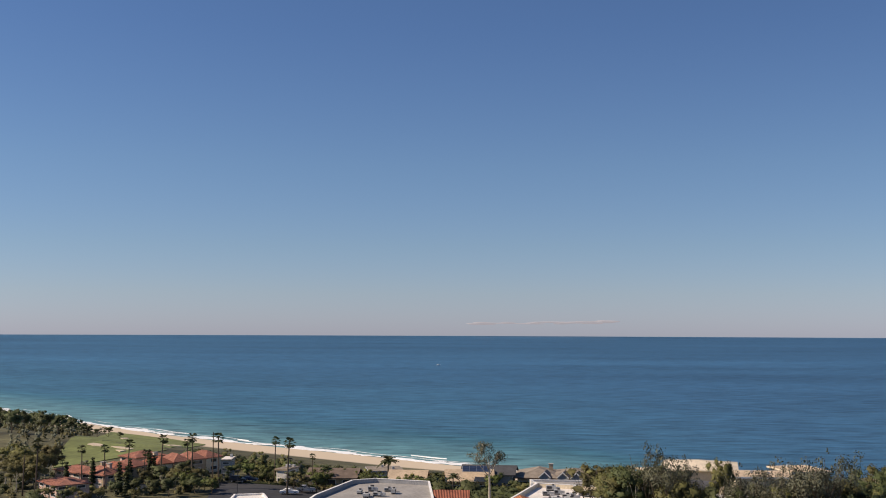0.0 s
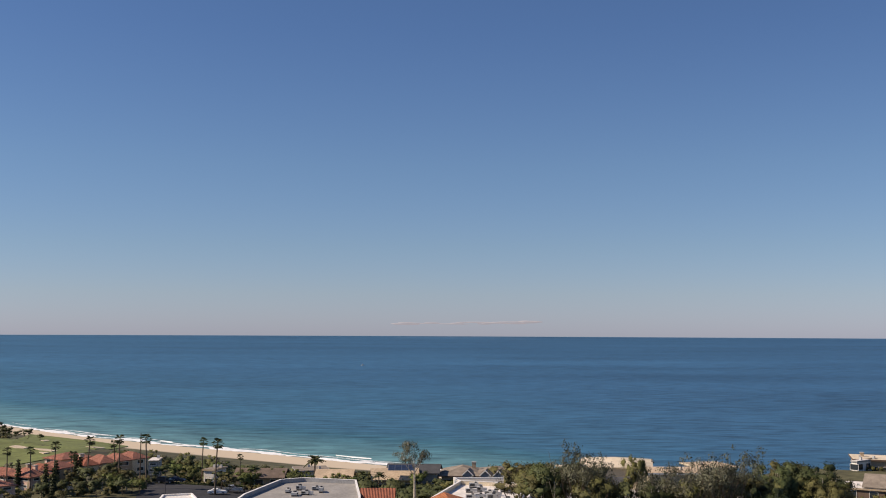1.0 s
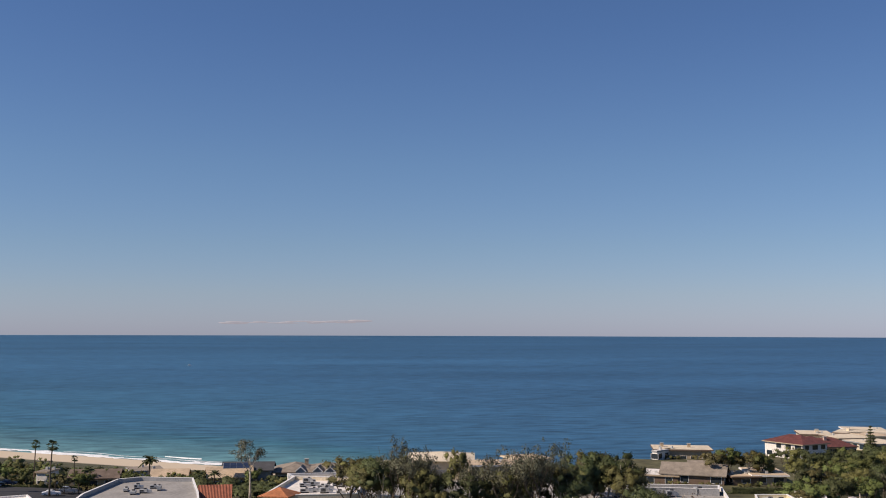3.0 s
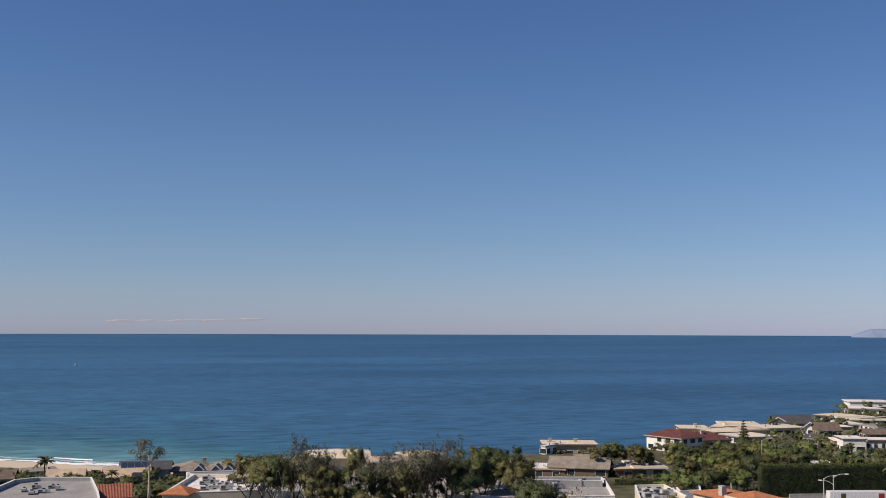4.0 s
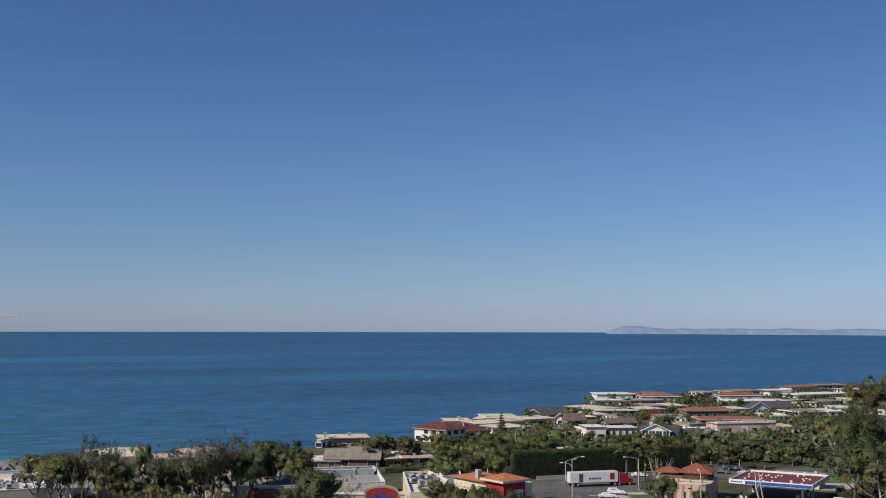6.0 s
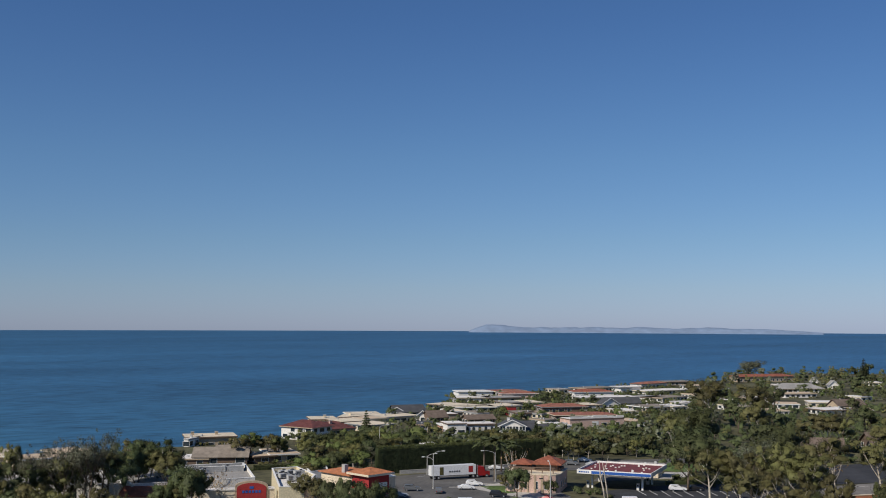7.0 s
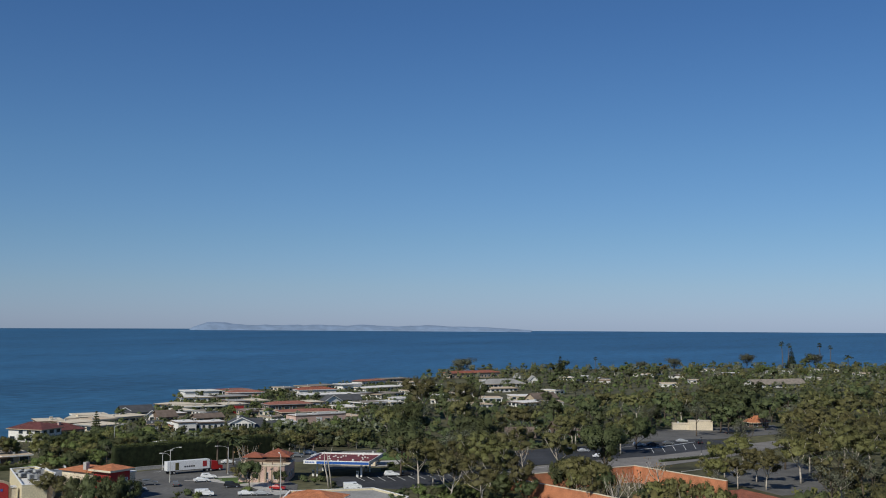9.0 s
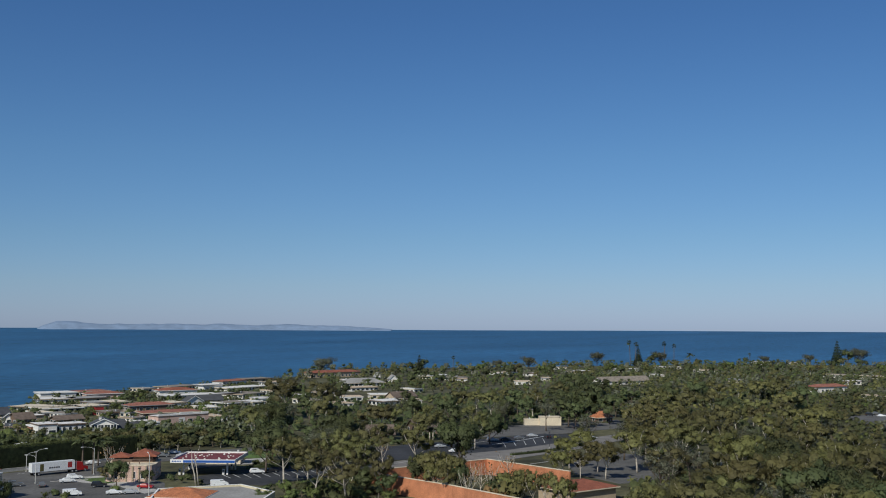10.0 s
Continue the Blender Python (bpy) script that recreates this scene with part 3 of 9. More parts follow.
for _i in range(3):
    _r = np.random.default_rng(130 + _i)
    _c = [(_r.uniform(-4.2, 4.2), _r.uniform(-0.6, 0.6), _r.uniform(0.3, 1.1)) for _k in range(13)]
    _v, _f, _n = leaf_cards(_c, [_r.uniform(0.6, 1.15) for _k in range(13)], 60, 0.17, _r)
    _v = [np.array([q[0], q[1], max(q[2], -0.3)]) for q in _v]
    PLANT["row%d" % _i] = proto("shrub_bed", (crown_mesh("foliage", _v, _f, LEAF[("dense", "bright", "olive")[_i]], _n),), ("foliage",), ("bed of dark-green shrubs along a house wall", "bed of bright-green shrubs along a house wall", "bed of olive-green shrubs along a house wall")[_i], "shrubs", "house shrub beds")
PLANT["rust"] = proto("shrub", bush_mesh(96, 2.2, 3.4, LEAF["rust"], 44), ("stem", "crown"), "rusty-brown dry shrub below eucalyptus trees", "shrub", "garden shrubs")
for _i in range(2):
    PLANT["fan%d" % _i] = proto("fan_palm", fan_palm_mesh(100 + _i, 13, 1.7), ("trunk", "fronds"), "tall slender fan palm with small tufted crown", "palm tree", "fan palms")
PLANT["fea"] = proto("feather_palm", fan_palm_mesh(110, 7.5, 3.3, 24, True, 0.28), ("trunk", "fronds"), "feather palm with long arching fronds", "palm tree", "feather palms")
PLANT["cyp"] = proto("italian_cypress", conifer_mesh(115, 8, 1.5, LEAF["dark"], 10), TC, "narrow dark columnar cypress tree", "tree", "columnar cypresses")
PLANT["con"] = proto("norfolk_pine", conifer_mesh(120, 16, 7.5, LEAF["dark"], 15), TC, "tall dark conical pine tree", "conifer", "conical pines")
PLANT["spr"] = proto("norfolk_pine", conifer_mesh(125, 10, 4.6, LEAF["dense"], 9), TC, "small open conical pine tree beside flat-roofed houses", "conifer", "conical pines")


def hedge(x0, y0, x1, y1, h, w, leaf="dense", label="clipped dark-green hedge"):
    """A clipped hedge: an uneven solid body covered all over with small leaf sprays."""
    rng = np.random.default_rng(int(abs(x0 * 7 + y0)))
    L = math.hypot(x1 - x0, y1 - y0)
    ob = thing("hedge", (x0 + x1) / 2, (y0 + y1) / 2, min(ground_z(x0, y0), ground_z(x1, y1)) - 0.3, math.degrees(math.atan2(y1 - y0, x1 - x0)), label, "hedge", "hedges")
    m = max(3, int(L / 1.2))
    body = Shape()
    ring = []
    for k in range(m + 1):
        x = -L / 2 + k * L / m
        e, f = rng.uniform(0.36, 0.46) * w, rng.uniform(0.36, 0.46) * w
        t = h * rng.uniform(0.92, 1.02)
        ring += [(x, -e, 0), (x, -e * 0.95, t * 0.9), (x, -e * 0.6, t), (x, f * 0.6, t), (x, f * 0.95, t * 0.9), (x, f, 0)]
    body.add(ring, [(k * 6 + i, k * 6 + i + 1, k * 6 + i + 7, k * 6 + i + 6) for k in range(m) for i in range(5)] + [tuple(range(5, -1, -1)), tuple(m * 6 + i for i in range(6))])
    part("core", body, LEAF[leaf], ob)
    n = int(min(14000, L * (w + 2 * h) * 16))
    u = rng.uniform(0, w + 2 * h, n)
    x = rng.uniform(-L / 2, L / 2, n)
    y = np.where(u < h, -w * 0.45, np.where(u < h + w, u - h - w / 2, w * 0.45)) + rng.normal(size=n) * 0.1
    z = np.where(u < h, u, np.where(u < h + w, h, 2 * h + w - u)) + rng.normal(size=n) * 0.12
    out = np.stack([np.zeros(n), np.where(u < h, -1.0, np.where(u < h + w, 0.0, 1.0)), np.where((u > h) & (u < h + w), 1.0, 0.25)], 1)
    p = np.stack([x, y, np.maximum(z, 0.05)], 1)
    nrm = unit(out + rng.normal(size=(n, 3)) * 0.4)
    a = unit(np.cross(nrm, rng.normal(size=(n, 3))))
    b = np.cross(nrm, a)
    c = 0.2 * rng.uniform(0.6, 1.4, (n, 1))
    q = np.stack([p - a * c, p - b * c * 0.6, p + a * c, p + b * c * 0.6], 1).reshape(-1, 3)
    # on tall hedges sunlight on the top is painted with brighter leaves
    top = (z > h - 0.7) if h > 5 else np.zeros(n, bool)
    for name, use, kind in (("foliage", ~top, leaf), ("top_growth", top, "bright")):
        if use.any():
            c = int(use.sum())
            part(name, crown_mesh(name, q.reshape(-1, 4, 3)[use].reshape(-1, 3), np.arange(c * 4).reshape(-1, 4).tolist(), LEAF[kind], np.repeat((out + nrm * 0.4)[use], 4, axis=0)), None, ob, "brighter green leaves painting sunlight on the clipped top" if name == "top_growth" else "")


# ---------------------------------------------------------------- buildings
def window(parent, x, y, z, w, h, face, trim=None, far=False):
    """A framed pane standing on a wall. face: 0 front, 1 right side, 2 left side, 3 back."""
    t = 0.1
    ring = lambda dx, dz, yy: [(-w / 2 + dx, yy, dz), (w / 2 - dx, yy, dz), (w / 2 - dx, yy, h - dz), (-w / 2 + dx, yy, h - dz)]
    sides = lambda a, b: [(a + i, a + (i + 1) % 4, b + (i + 1) % 4, b + i) for i in range(4)]
    fr = Shape().add(ring(0, 0, 0.04) + ring(0, 0, -0.08) + ring(t, t, -0.08) + ring(t, t, -0.01), sides(4, 0) + sides(8, 4) + sides(12, 8) + ([(12, 13, 14, 15)] if far else []))
    fr.f = [q[::-1] if k < 12 else q for k, q in enumerate(fr.f)]
    me = fr.mesh("window", trim or TRIM)
    if far:
        me.materials.append(GLASS)
        me.polygons[12].material_index = 1
    o = part("window", me, None, parent)
    o.matrix_basis = pose(x, y, z, 0, 0, (0, 90, -90, 180)[face])
    if not far:
        part("pane", Shape().box(-w / 2 + t, w / 2 - t, -0.03, 0.02, t, h - t), GLASS, o)
    return o


def wall_windows(parent, w, d, h, storeys, rng, every=3.4, ww=2.6, faces=(0, 1, 2), trim=None, far=False):
    for s in range(storeys):
        zz = s * h / storeys + 0.6
        hh = min(1.9, h / storeys - 0.95)
        if hh < 0.5:
            continue
        for face in faces:
            length = w if face in (0, 3) else d
            n = max(1, int(length / every))
            for k in range(n):
                u = -length / 2 + (k + 0.5) * length / n
                wd = ww * rng.uniform(0.7, 1.25)
                if rng.uniform() < 0.12:
                    continue
                if face == 0:
                    window(parent, u, 0, zz, wd, hh, 0, trim, far)
                elif face == 1:
                    window(parent, w / 2, d / 2 + u, zz, wd, hh, 1, trim, far)
                elif face == 2:
                    window(parent, -w / 2, d / 2 + u, zz, wd, hh, 2, trim, far)
                else:
                    window(parent, u, d, zz, wd, hh, 3, trim, far)


def roof_shape(kind, w, d, h, over, rise):
    """Roof over a w by d plan whose front wall stands at y = 0."""
    s = Shape()
    x0, x1, y0, y1 = -w / 2 - over, w / 2 + over, -over, d + over
    t = 0.22
    if kind == "flat":
        s.box(x0, x1, y0, y1, h, h + 0.32)
        s.box(x0 + 0.25, x1 - 0.25, y0 + 0.25, y1 - 0.25, h + 0.32, h + 0.36)
    elif kind in ("gable", "gable_front"):
        a, b, c, e = (x0, x1, y0, y1) if kind == "gable" else (y0, y1, x0, x1)
        m = (c + e) / 2
        pts = []
        for u in (a, b):
            pts += [(u, c, h - 0.05), (u, m, h + rise), (u, e, h - 0.05), (u, e, h - 0.05 - t), (u, m, h + rise - t), (u, c, h - 0.05 - t)]
        if kind == "gable_front":
            pts = [(q, p, r) for p, q, r in pts]
        f = [(0, 1, 7, 6), (1, 2, 8, 7), (2, 3, 9, 8), (3, 4, 10, 9), (4, 5, 11, 10), (5, 0, 6, 11), (0, 5, 4, 1), (1, 4, 3, 2), (6, 7, 10, 11), (7, 8, 9, 10)]
        s.add(pts, f if kind == "gable_front" else [q[::-1] for q in f])
    else:
        k = min(x1 - x0, y1 - y0) / 2
        if x1 - x0 >= y1 - y0:
            r0, r1 = (x0 + k, (y0 + y1) / 2, h + rise), (x1 - k, (y0 + y1) / 2, h + rise)
        else:
            r0, r1 = ((x0 + x1) / 2, y0 + k, h + rise), ((x0 + x1) / 2, y1 - k, h + rise)
        b = [(x0, y0), (x1, y0), (x1, y1), (x0, y1)]
        pts = [(p, q, h - t) for p, q in b] + [(p, q, h) for p, q in b] + [r0, r1]
        f = [(3, 2, 1, 0)] + [(i, (i + 1) % 4, 4 + (i + 1) % 4, 4 + i) for i in range(4)]
        if x1 - x0 >= y1 - y0:
            f += [(4, 5, 9, 8), (5, 6, 9), (6, 7, 8, 9), (7, 4, 8)]
        else:
            f += [(4, 5, 8), (5, 6, 9, 8), (6, 7, 9), (7, 4, 8, 9)]
        s.add(pts, f)
    return s


FOOT, PAVED = [], []


def house(kind, x, y, yaw, w, d, eave, wall, roof, label, rise=1.8, over=0.9, storeys=1, chim=0, z=None, name="house", group="bluff houses", fascia=True, trim=None, faces=(0, 1, 2), every=3.6):
    """A house whose front wall runs through (x, y), facing local -y. eave: its height above the datum."""
    rng = np.random.default_rng(int(abs(x * 13 + y * 7)) + 1)
    zs = [ground_z(x + a * math.cos(radians(yaw)) - b * math.sin(radians(yaw)), y + a * math.sin(radians(yaw)) + b * math.cos(radians(yaw))) for a in (-w / 2, w / 2) for b in (0, d)]
    gz = (zs[0] + zs[1]) / 2 if z is None else z
    h = eave - gz
    _a = radians(yaw)
    for _u in (-0.33, 0, 0.33):
        FOOT.append((x + _u * w * math.cos(_a) - d / 2 * math.sin(_a), y + _u * w * math.sin(_a) + d / 2 * math.cos(_a), max(d / 2, w / 6) + 2.0))
    ob = thing(name, x, y, gz, yaw, label, "house" if name == "house" else "building", group)
    low = min(zs) - gz - 0.6
    wl = Shape().box(-w / 2, w / 2, 0, d, min(low, -0.6), h - 0.06)
    if kind == "gable":
        m = d / 2
        wl.add([(-w / 2, 0, h - 0.06), (-w / 2, d, h - 0.06), (-w / 2, m, h + rise * 0.86), (w / 2, 0, h - 0.06), (w / 2, d, h - 0.06), (w / 2, m, h + rise * 0.86)], [(0, 2, 1), (3, 4, 5), (0, 3, 5, 2), (1, 2, 5, 4)])
    if kind == "gable_front":
        wl.add([(-w / 2, 0, h - 0.06), (w / 2, 0, h - 0.06), (0, 0, h + rise * 0.86), (-w / 2, d, h - 0.06), (w / 2, d, h - 0.06), (0, d, h + rise * 0.86)], [(0, 1, 2), (3, 5, 4), (0, 2, 5, 3), (1, 4, 5, 2)])
    part("wall", wl, WALL[wall], ob)
    rf = part("roof", roof_shape(kind, w, d, h, over, rise), ROOF[roof], ob, uv=True)
    if fascia:
        fs = Shape()
        x0, x1, y0, y1 = -w / 2 - over - 0.04, w / 2 + over + 0.04, -over - 0.04, d + over + 0.04
        zt = h + (0.34 if kind == "flat" else 0.0)
        zb = h - 0.1 if kind == "flat" else h - 0.3
        if kind in ("flat", "hip"):
            fs.box(x0, x1, y0, y0 + 0.08, zb, zt).box(x0, x1, y1 - 0.08, y1, zb, zt).box(x0, x0 + 0.08, y0 + 0.08, y1 - 0.08, zb, zt).box(x1 - 0.08, x1, y0 + 0.08, y1 - 0.08, zb, zt)
            part("fascia", fs, trim or (TRIM, WALL["cream"], WALL["tan"], WALL["grey"], WALL["brown"])[rng.integers(5) if math.hypot(x, y) > 200 else 0], ob)
        elif kind == "gable_front":
            for sg in (-1, 1):
                fs.add([(sg * (w / 2 + over), y0, h - 0.35), (sg * (w / 2 + over), y0, h - 0.02), (0, y0, h + rise + 0.03), (0, y0, h + rise - 0.32),
                        (sg * (w / 2 + over), y0 + 0.1, h - 0.35), (sg * (w / 2 + over), y0 + 0.1, h - 0.02), (0, y0 + 0.1, h + rise + 0.03), (0, y0 + 0.1, h + rise - 0.32)],
                       [(0, 1, 2, 3), (4, 7, 6, 5), (1, 5, 6, 2), (0, 3, 7, 4)])
            part("bargeboard", fs, TRIM, ob)
    for k in range(chim):
        cx, cy = rng.uniform(-0.38, 0.38) * w, rng.uniform(0.3, 0.7) * d
        zc = h + rise * (0.55 if kind != "flat" else 0.0)
        c = part("chimney", Shape().box(cx - 0.55, cx + 0.55, cy - 0.4, cy + 0.4, h - 0.3, zc + 1.5), WALL[wall if wall != "brown" else "tan"], ob)
        part("chimney_cap", Shape().box(cx - 0.68, cx + 0.68, cy - 0.53, cy + 0.53, zc + 1.5, zc + 1.68), CONC, c)
    wall_windows(ob, w, d, h, storeys, rng, trim=trim, faces=faces, every=every, far=math.hypot(x, y) > 380)
    if kind == "flat":
        for k in range(rng.integers(1, 4)):
            vx, vy = rng.uniform(-0.4, 0.4) * w, rng.uniform(0.15, 0.85) * d
            part("roof_vent", Shape().box(vx - 0.35, vx + 0.35, vy - 0.3, vy + 0.3, h + 0.36, h + 0.36 + rng.uniform(0.3, 0.9)), HVAC, rf)
    return ob


def balcony_front(ob, w, d, h):
    """A white balcony with posts and rails before tall dark windows, over garage doors."""
    slab = part("balcony", Shape().box(-w / 2, w / 2, -1.7, -0.03, h * 0.46, h * 0.52), TRIM, ob)
    for k in range(5):
        x = -w / 2 + 0.15 + k * (w - 0.3) / 4
        part("post", Shape().box(x - 0.12, x + 0.12, -1.68, -1.44, -0.2, h * 0.46), TRIM, slab)
        part("upper_post", Shape().box(x - 0.1, x + 0.1, -1.66, -1.46, h * 0.52, h + 0.1), TRIM, slab)
    for z in (0.35, 0.65, 0.95):
        part("rail", Shape().box(-w / 2, w / 2, -1.6, -1.52, h * 0.52 + z, h * 0.52 + z + 0.07), TRIM, slab)
    for k in range(4):
        x = -w / 2 + (k + 0.5) * w / 4
        win = part("tall_window", Shape().box(x - w * 0.1, x + w * 0.1, -0.05, 0.03, h * 0.55, h * 0.95), GLASS, ob)
        part("frame", Shape().box(x - 0.06, x + 0.06, -0.09, -0.05, h * 0.55, h * 0.95), TRIM, win)
    for k in range(2):
        x = -w / 4 + k * w / 2
        part("garage_door", Shape().box(x - w * 0.2, x + w * 0.2, -0.06, 0.03, 0, h * 0.38), (GLASS, TRIM)[k], ob)


def arched_front(ob, w, d, h):
    """A row of round-headed windows under a pale cornice."""
    n = max(4, int(w / 2.3))
    for k in range(n):
        x = -w / 2 + (k + 0.5) * w / n
        ring = [(x - 0.6, 0.5), (x + 0.6, 0.5)] + [(x + 0.6 * math.cos(i * math.pi / 8), h * 0.62 + 0.6 * math.sin(i * math.pi / 8)) for i in range(9)]
        m = len(ring)
        s = Shape().add([(p, -0.05, q) for p, q in ring] + [(p, 0.03, q) for p, q in ring], [tuple(range(m)), tuple(range(2 * m - 1, m - 1, -1))] + [(i, m + i, m + (i + 1) % m, (i + 1) % m) for i in range(m)])
        win = part("arched_window", s, GLASS, ob)
        part("sill", Shape().box(x - 0.7, x + 0.7, -0.14, 0, 0.38, 0.5), TRIM, win)
    part("cornice", Shape().box(-w / 2 - 0.1, w / 2 + 0.1, -0.22, -0.02, h - 0.5, h - 0.3), WALL["brick"], ob)


def stepped_parapet(ob, w, d, h):
    """White blocks of different heights along the edge of a flat roof."""
    x = -w / 2
    for k, (u, z) in enumerate(((0.22, 0.9), (0.2, 0.45), (0.26, 1.1), (0.18, 0.5), (0.14, 0.9))):
        part("parapet", Shape().box(x, x + u * w - 0.02, 0.05, 0.45, h + 0.3, h + 0.34 + z), WALL["white"], ob)
        x += u * w
    part("door_arch", Shape().box(-w * 0.1, w * 0.02, -0.07, 0.02, 0.0, h * 0.75), TRIM, ob)


def flat_block(corners, z_top, z_low, wall, roof, label, parapet=0.9, thick=0.35, name="commercial_building", cap=None, group="shopping centre buildings"):
    """A flat-roofed block over a plan of corners (counter-clockwise), with a raised parapet all round."""
    PAVED.append(corners)
    cx = sum(p[0] for p in corners) / len(corners)
    cy = sum(p[1] for p in corners) / len(corners)
    ob = thing(name, cx, cy, z_low, 0, label, "building", group)
    ring = [(px - cx, py - cy) for px, py in corners]
    n = len(ring)
    area = sum(ring[i][0] * ring[(i + 1) % n][1] - ring[(i + 1) % n][0] * ring[i][1] for i in range(n))
    if area < 0:
        ring = ring[::-1]
    H = z_top - z_low
    part("wall", Shape().prism(ring, -0.5, H - 0.3), WALL[wall], ob)
    inner = []
    for i in range(n):
        a, b, c = Vector(ring[i - 1]), Vector(ring[i]), Vector(ring[(i + 1) % n])
        d0, d1 = (b - a).normalized(), (c - b).normalized()
        n0, n1 = Vector((-d0.y, d0.x)), Vector((-d1.y, d1.x))
        k = (n0 + n1) / max(0.3, 1 + n0.dot(n1))
        inner.append(tuple(b + k * thick))
    part("roof", Shape().prism(inner, H - 0.3, H), ROOF[roof], ob)
    for i in range(n):
        j = (i + 1) % n
        q = [ring[i], ring[j], inner[j], inner[i]]
        pp = part("parapet", Shape().prism(q, H - 0.3, H + parapet), WALL[wall], ob)
        s = Shape()
        c = Vector(((q[0][0] + q[2][0]) / 2, (q[0][1] + q[2][1]) / 2))
        q2 = [tuple(Vector(p) + (Vector(p) - Vector(q[(k + 3) % 4 if k in (0, 2) else (k + 1) % 4])).normalized() * 0.06) for k, p in enumerate(q)]
        part("coping", s.prism(q2, H + parapet, H + parapet + 0.1), cap or TRIM, pp)
    return ob


def hvac_unit(x, y, z, yaw, w, d, h, group="rooftop units"):
    """A rooftop air unit on a curb, with louvres, a fan cowl and a duct."""
    ob = thing("rooftop_air_unit", x, y, z, yaw, "grey metal rooftop air-conditioning unit on a flat roof", "air conditioner", group)
    part("curb", Shape().box(-w / 2 + 0.1, w / 2 - 0.1, -d / 2 + 0.1, d / 2 - 0.1, 0, 0.3), DARK, ob)
    part("casing", Shape().box(-w / 2, w / 2, -d / 2, d / 2, 0.3, h), HVAC, ob)
    lv = Shape()
    for k in range(5):
        zz = 0.45 + k * (h - 0.6) / 5
        lv.box(-w * 0.4, w * 0.1, -d / 2 - 0.05, -d / 2, zz, zz + 0.09)
    part("louvres", lv, DARK, ob)
    part("fan_cowl", Shape().tube([(w * 0.2, 0, h), (w * 0.2, 0, h + 0.25)], [d * 0.3, d * 0.28], 12), DARK, ob)
    part("duct", Shape().box(w / 2, w / 2 + 0.9, -0.3, 0.3, 0.2, 0.8), STEEL, ob)
    return ob


def sheet(name, pts, material, lift, label, category, thick=0.06, kind="structure"):
    """A paved or planted surface laid over the land, following it."""
    PAVED.append(pts)
    n = len(pts)
    s = Shape()
    # fan of the outline, split so that it follows the ground
    c = (sum(p[0] for p in pts) / n, sum(p[1] for p in pts) / n)
    K = 6
    grid = []
    for i in range(n * 4):
        a, b = pts[i // 4], pts[(i // 4 + 1) % n]
        u = (i % 4) / 4
        e = (a[0] + (b[0] - a[0]) * u, a[1] + (b[1] - a[1]) * u)
        grid.append([(c[0] + (e[0] - c[0]) * k / K, c[1] + (e[1] - c[1]) * k / K) for k in range(1, K + 1)])
    m = len(grid)
    flat = [c] + [p for g in grid for p in g]
    xs, ys = np.array([p[0] for p in flat]), np.array([p[1] for p in flat])
    zs = height(xs, ys) + lift
    vs = [(p[0], p[1], z) for p, z in zip(flat, zs)]
    fs = []
    for i in range(m):
        j = (i + 1) % m
        fs.append((0, 1 + i * K, 1 + j * K))
        for k in range(K - 1):
            fs.append((1 + i * K + k, 1 + i * K + k + 1, 1 + j * K + k + 1, 1 + j * K + k))
    low = len(vs)
    rim = [1 + i * K + K - 1 for i in range(m)]
    vs += [(vs[r][0], vs[r][1], vs[r][2] - 0.9) for r in rim]
    fs += [(rim[i], low + i, low + (i + 1) % m, rim[(i + 1) % m]) for i in range(m)]
    s.add(vs, fs)
    me = s.mesh(name, material)
    bmx = bmesh.new()
    bmx.from_mesh(me)
    bmesh.ops.recalc_face_normals(bmx, faces=bmx.faces)
    bmx.to_mesh(me)
    bmx.free()
    return tagged(new(name, me), label, category, kind=kind)


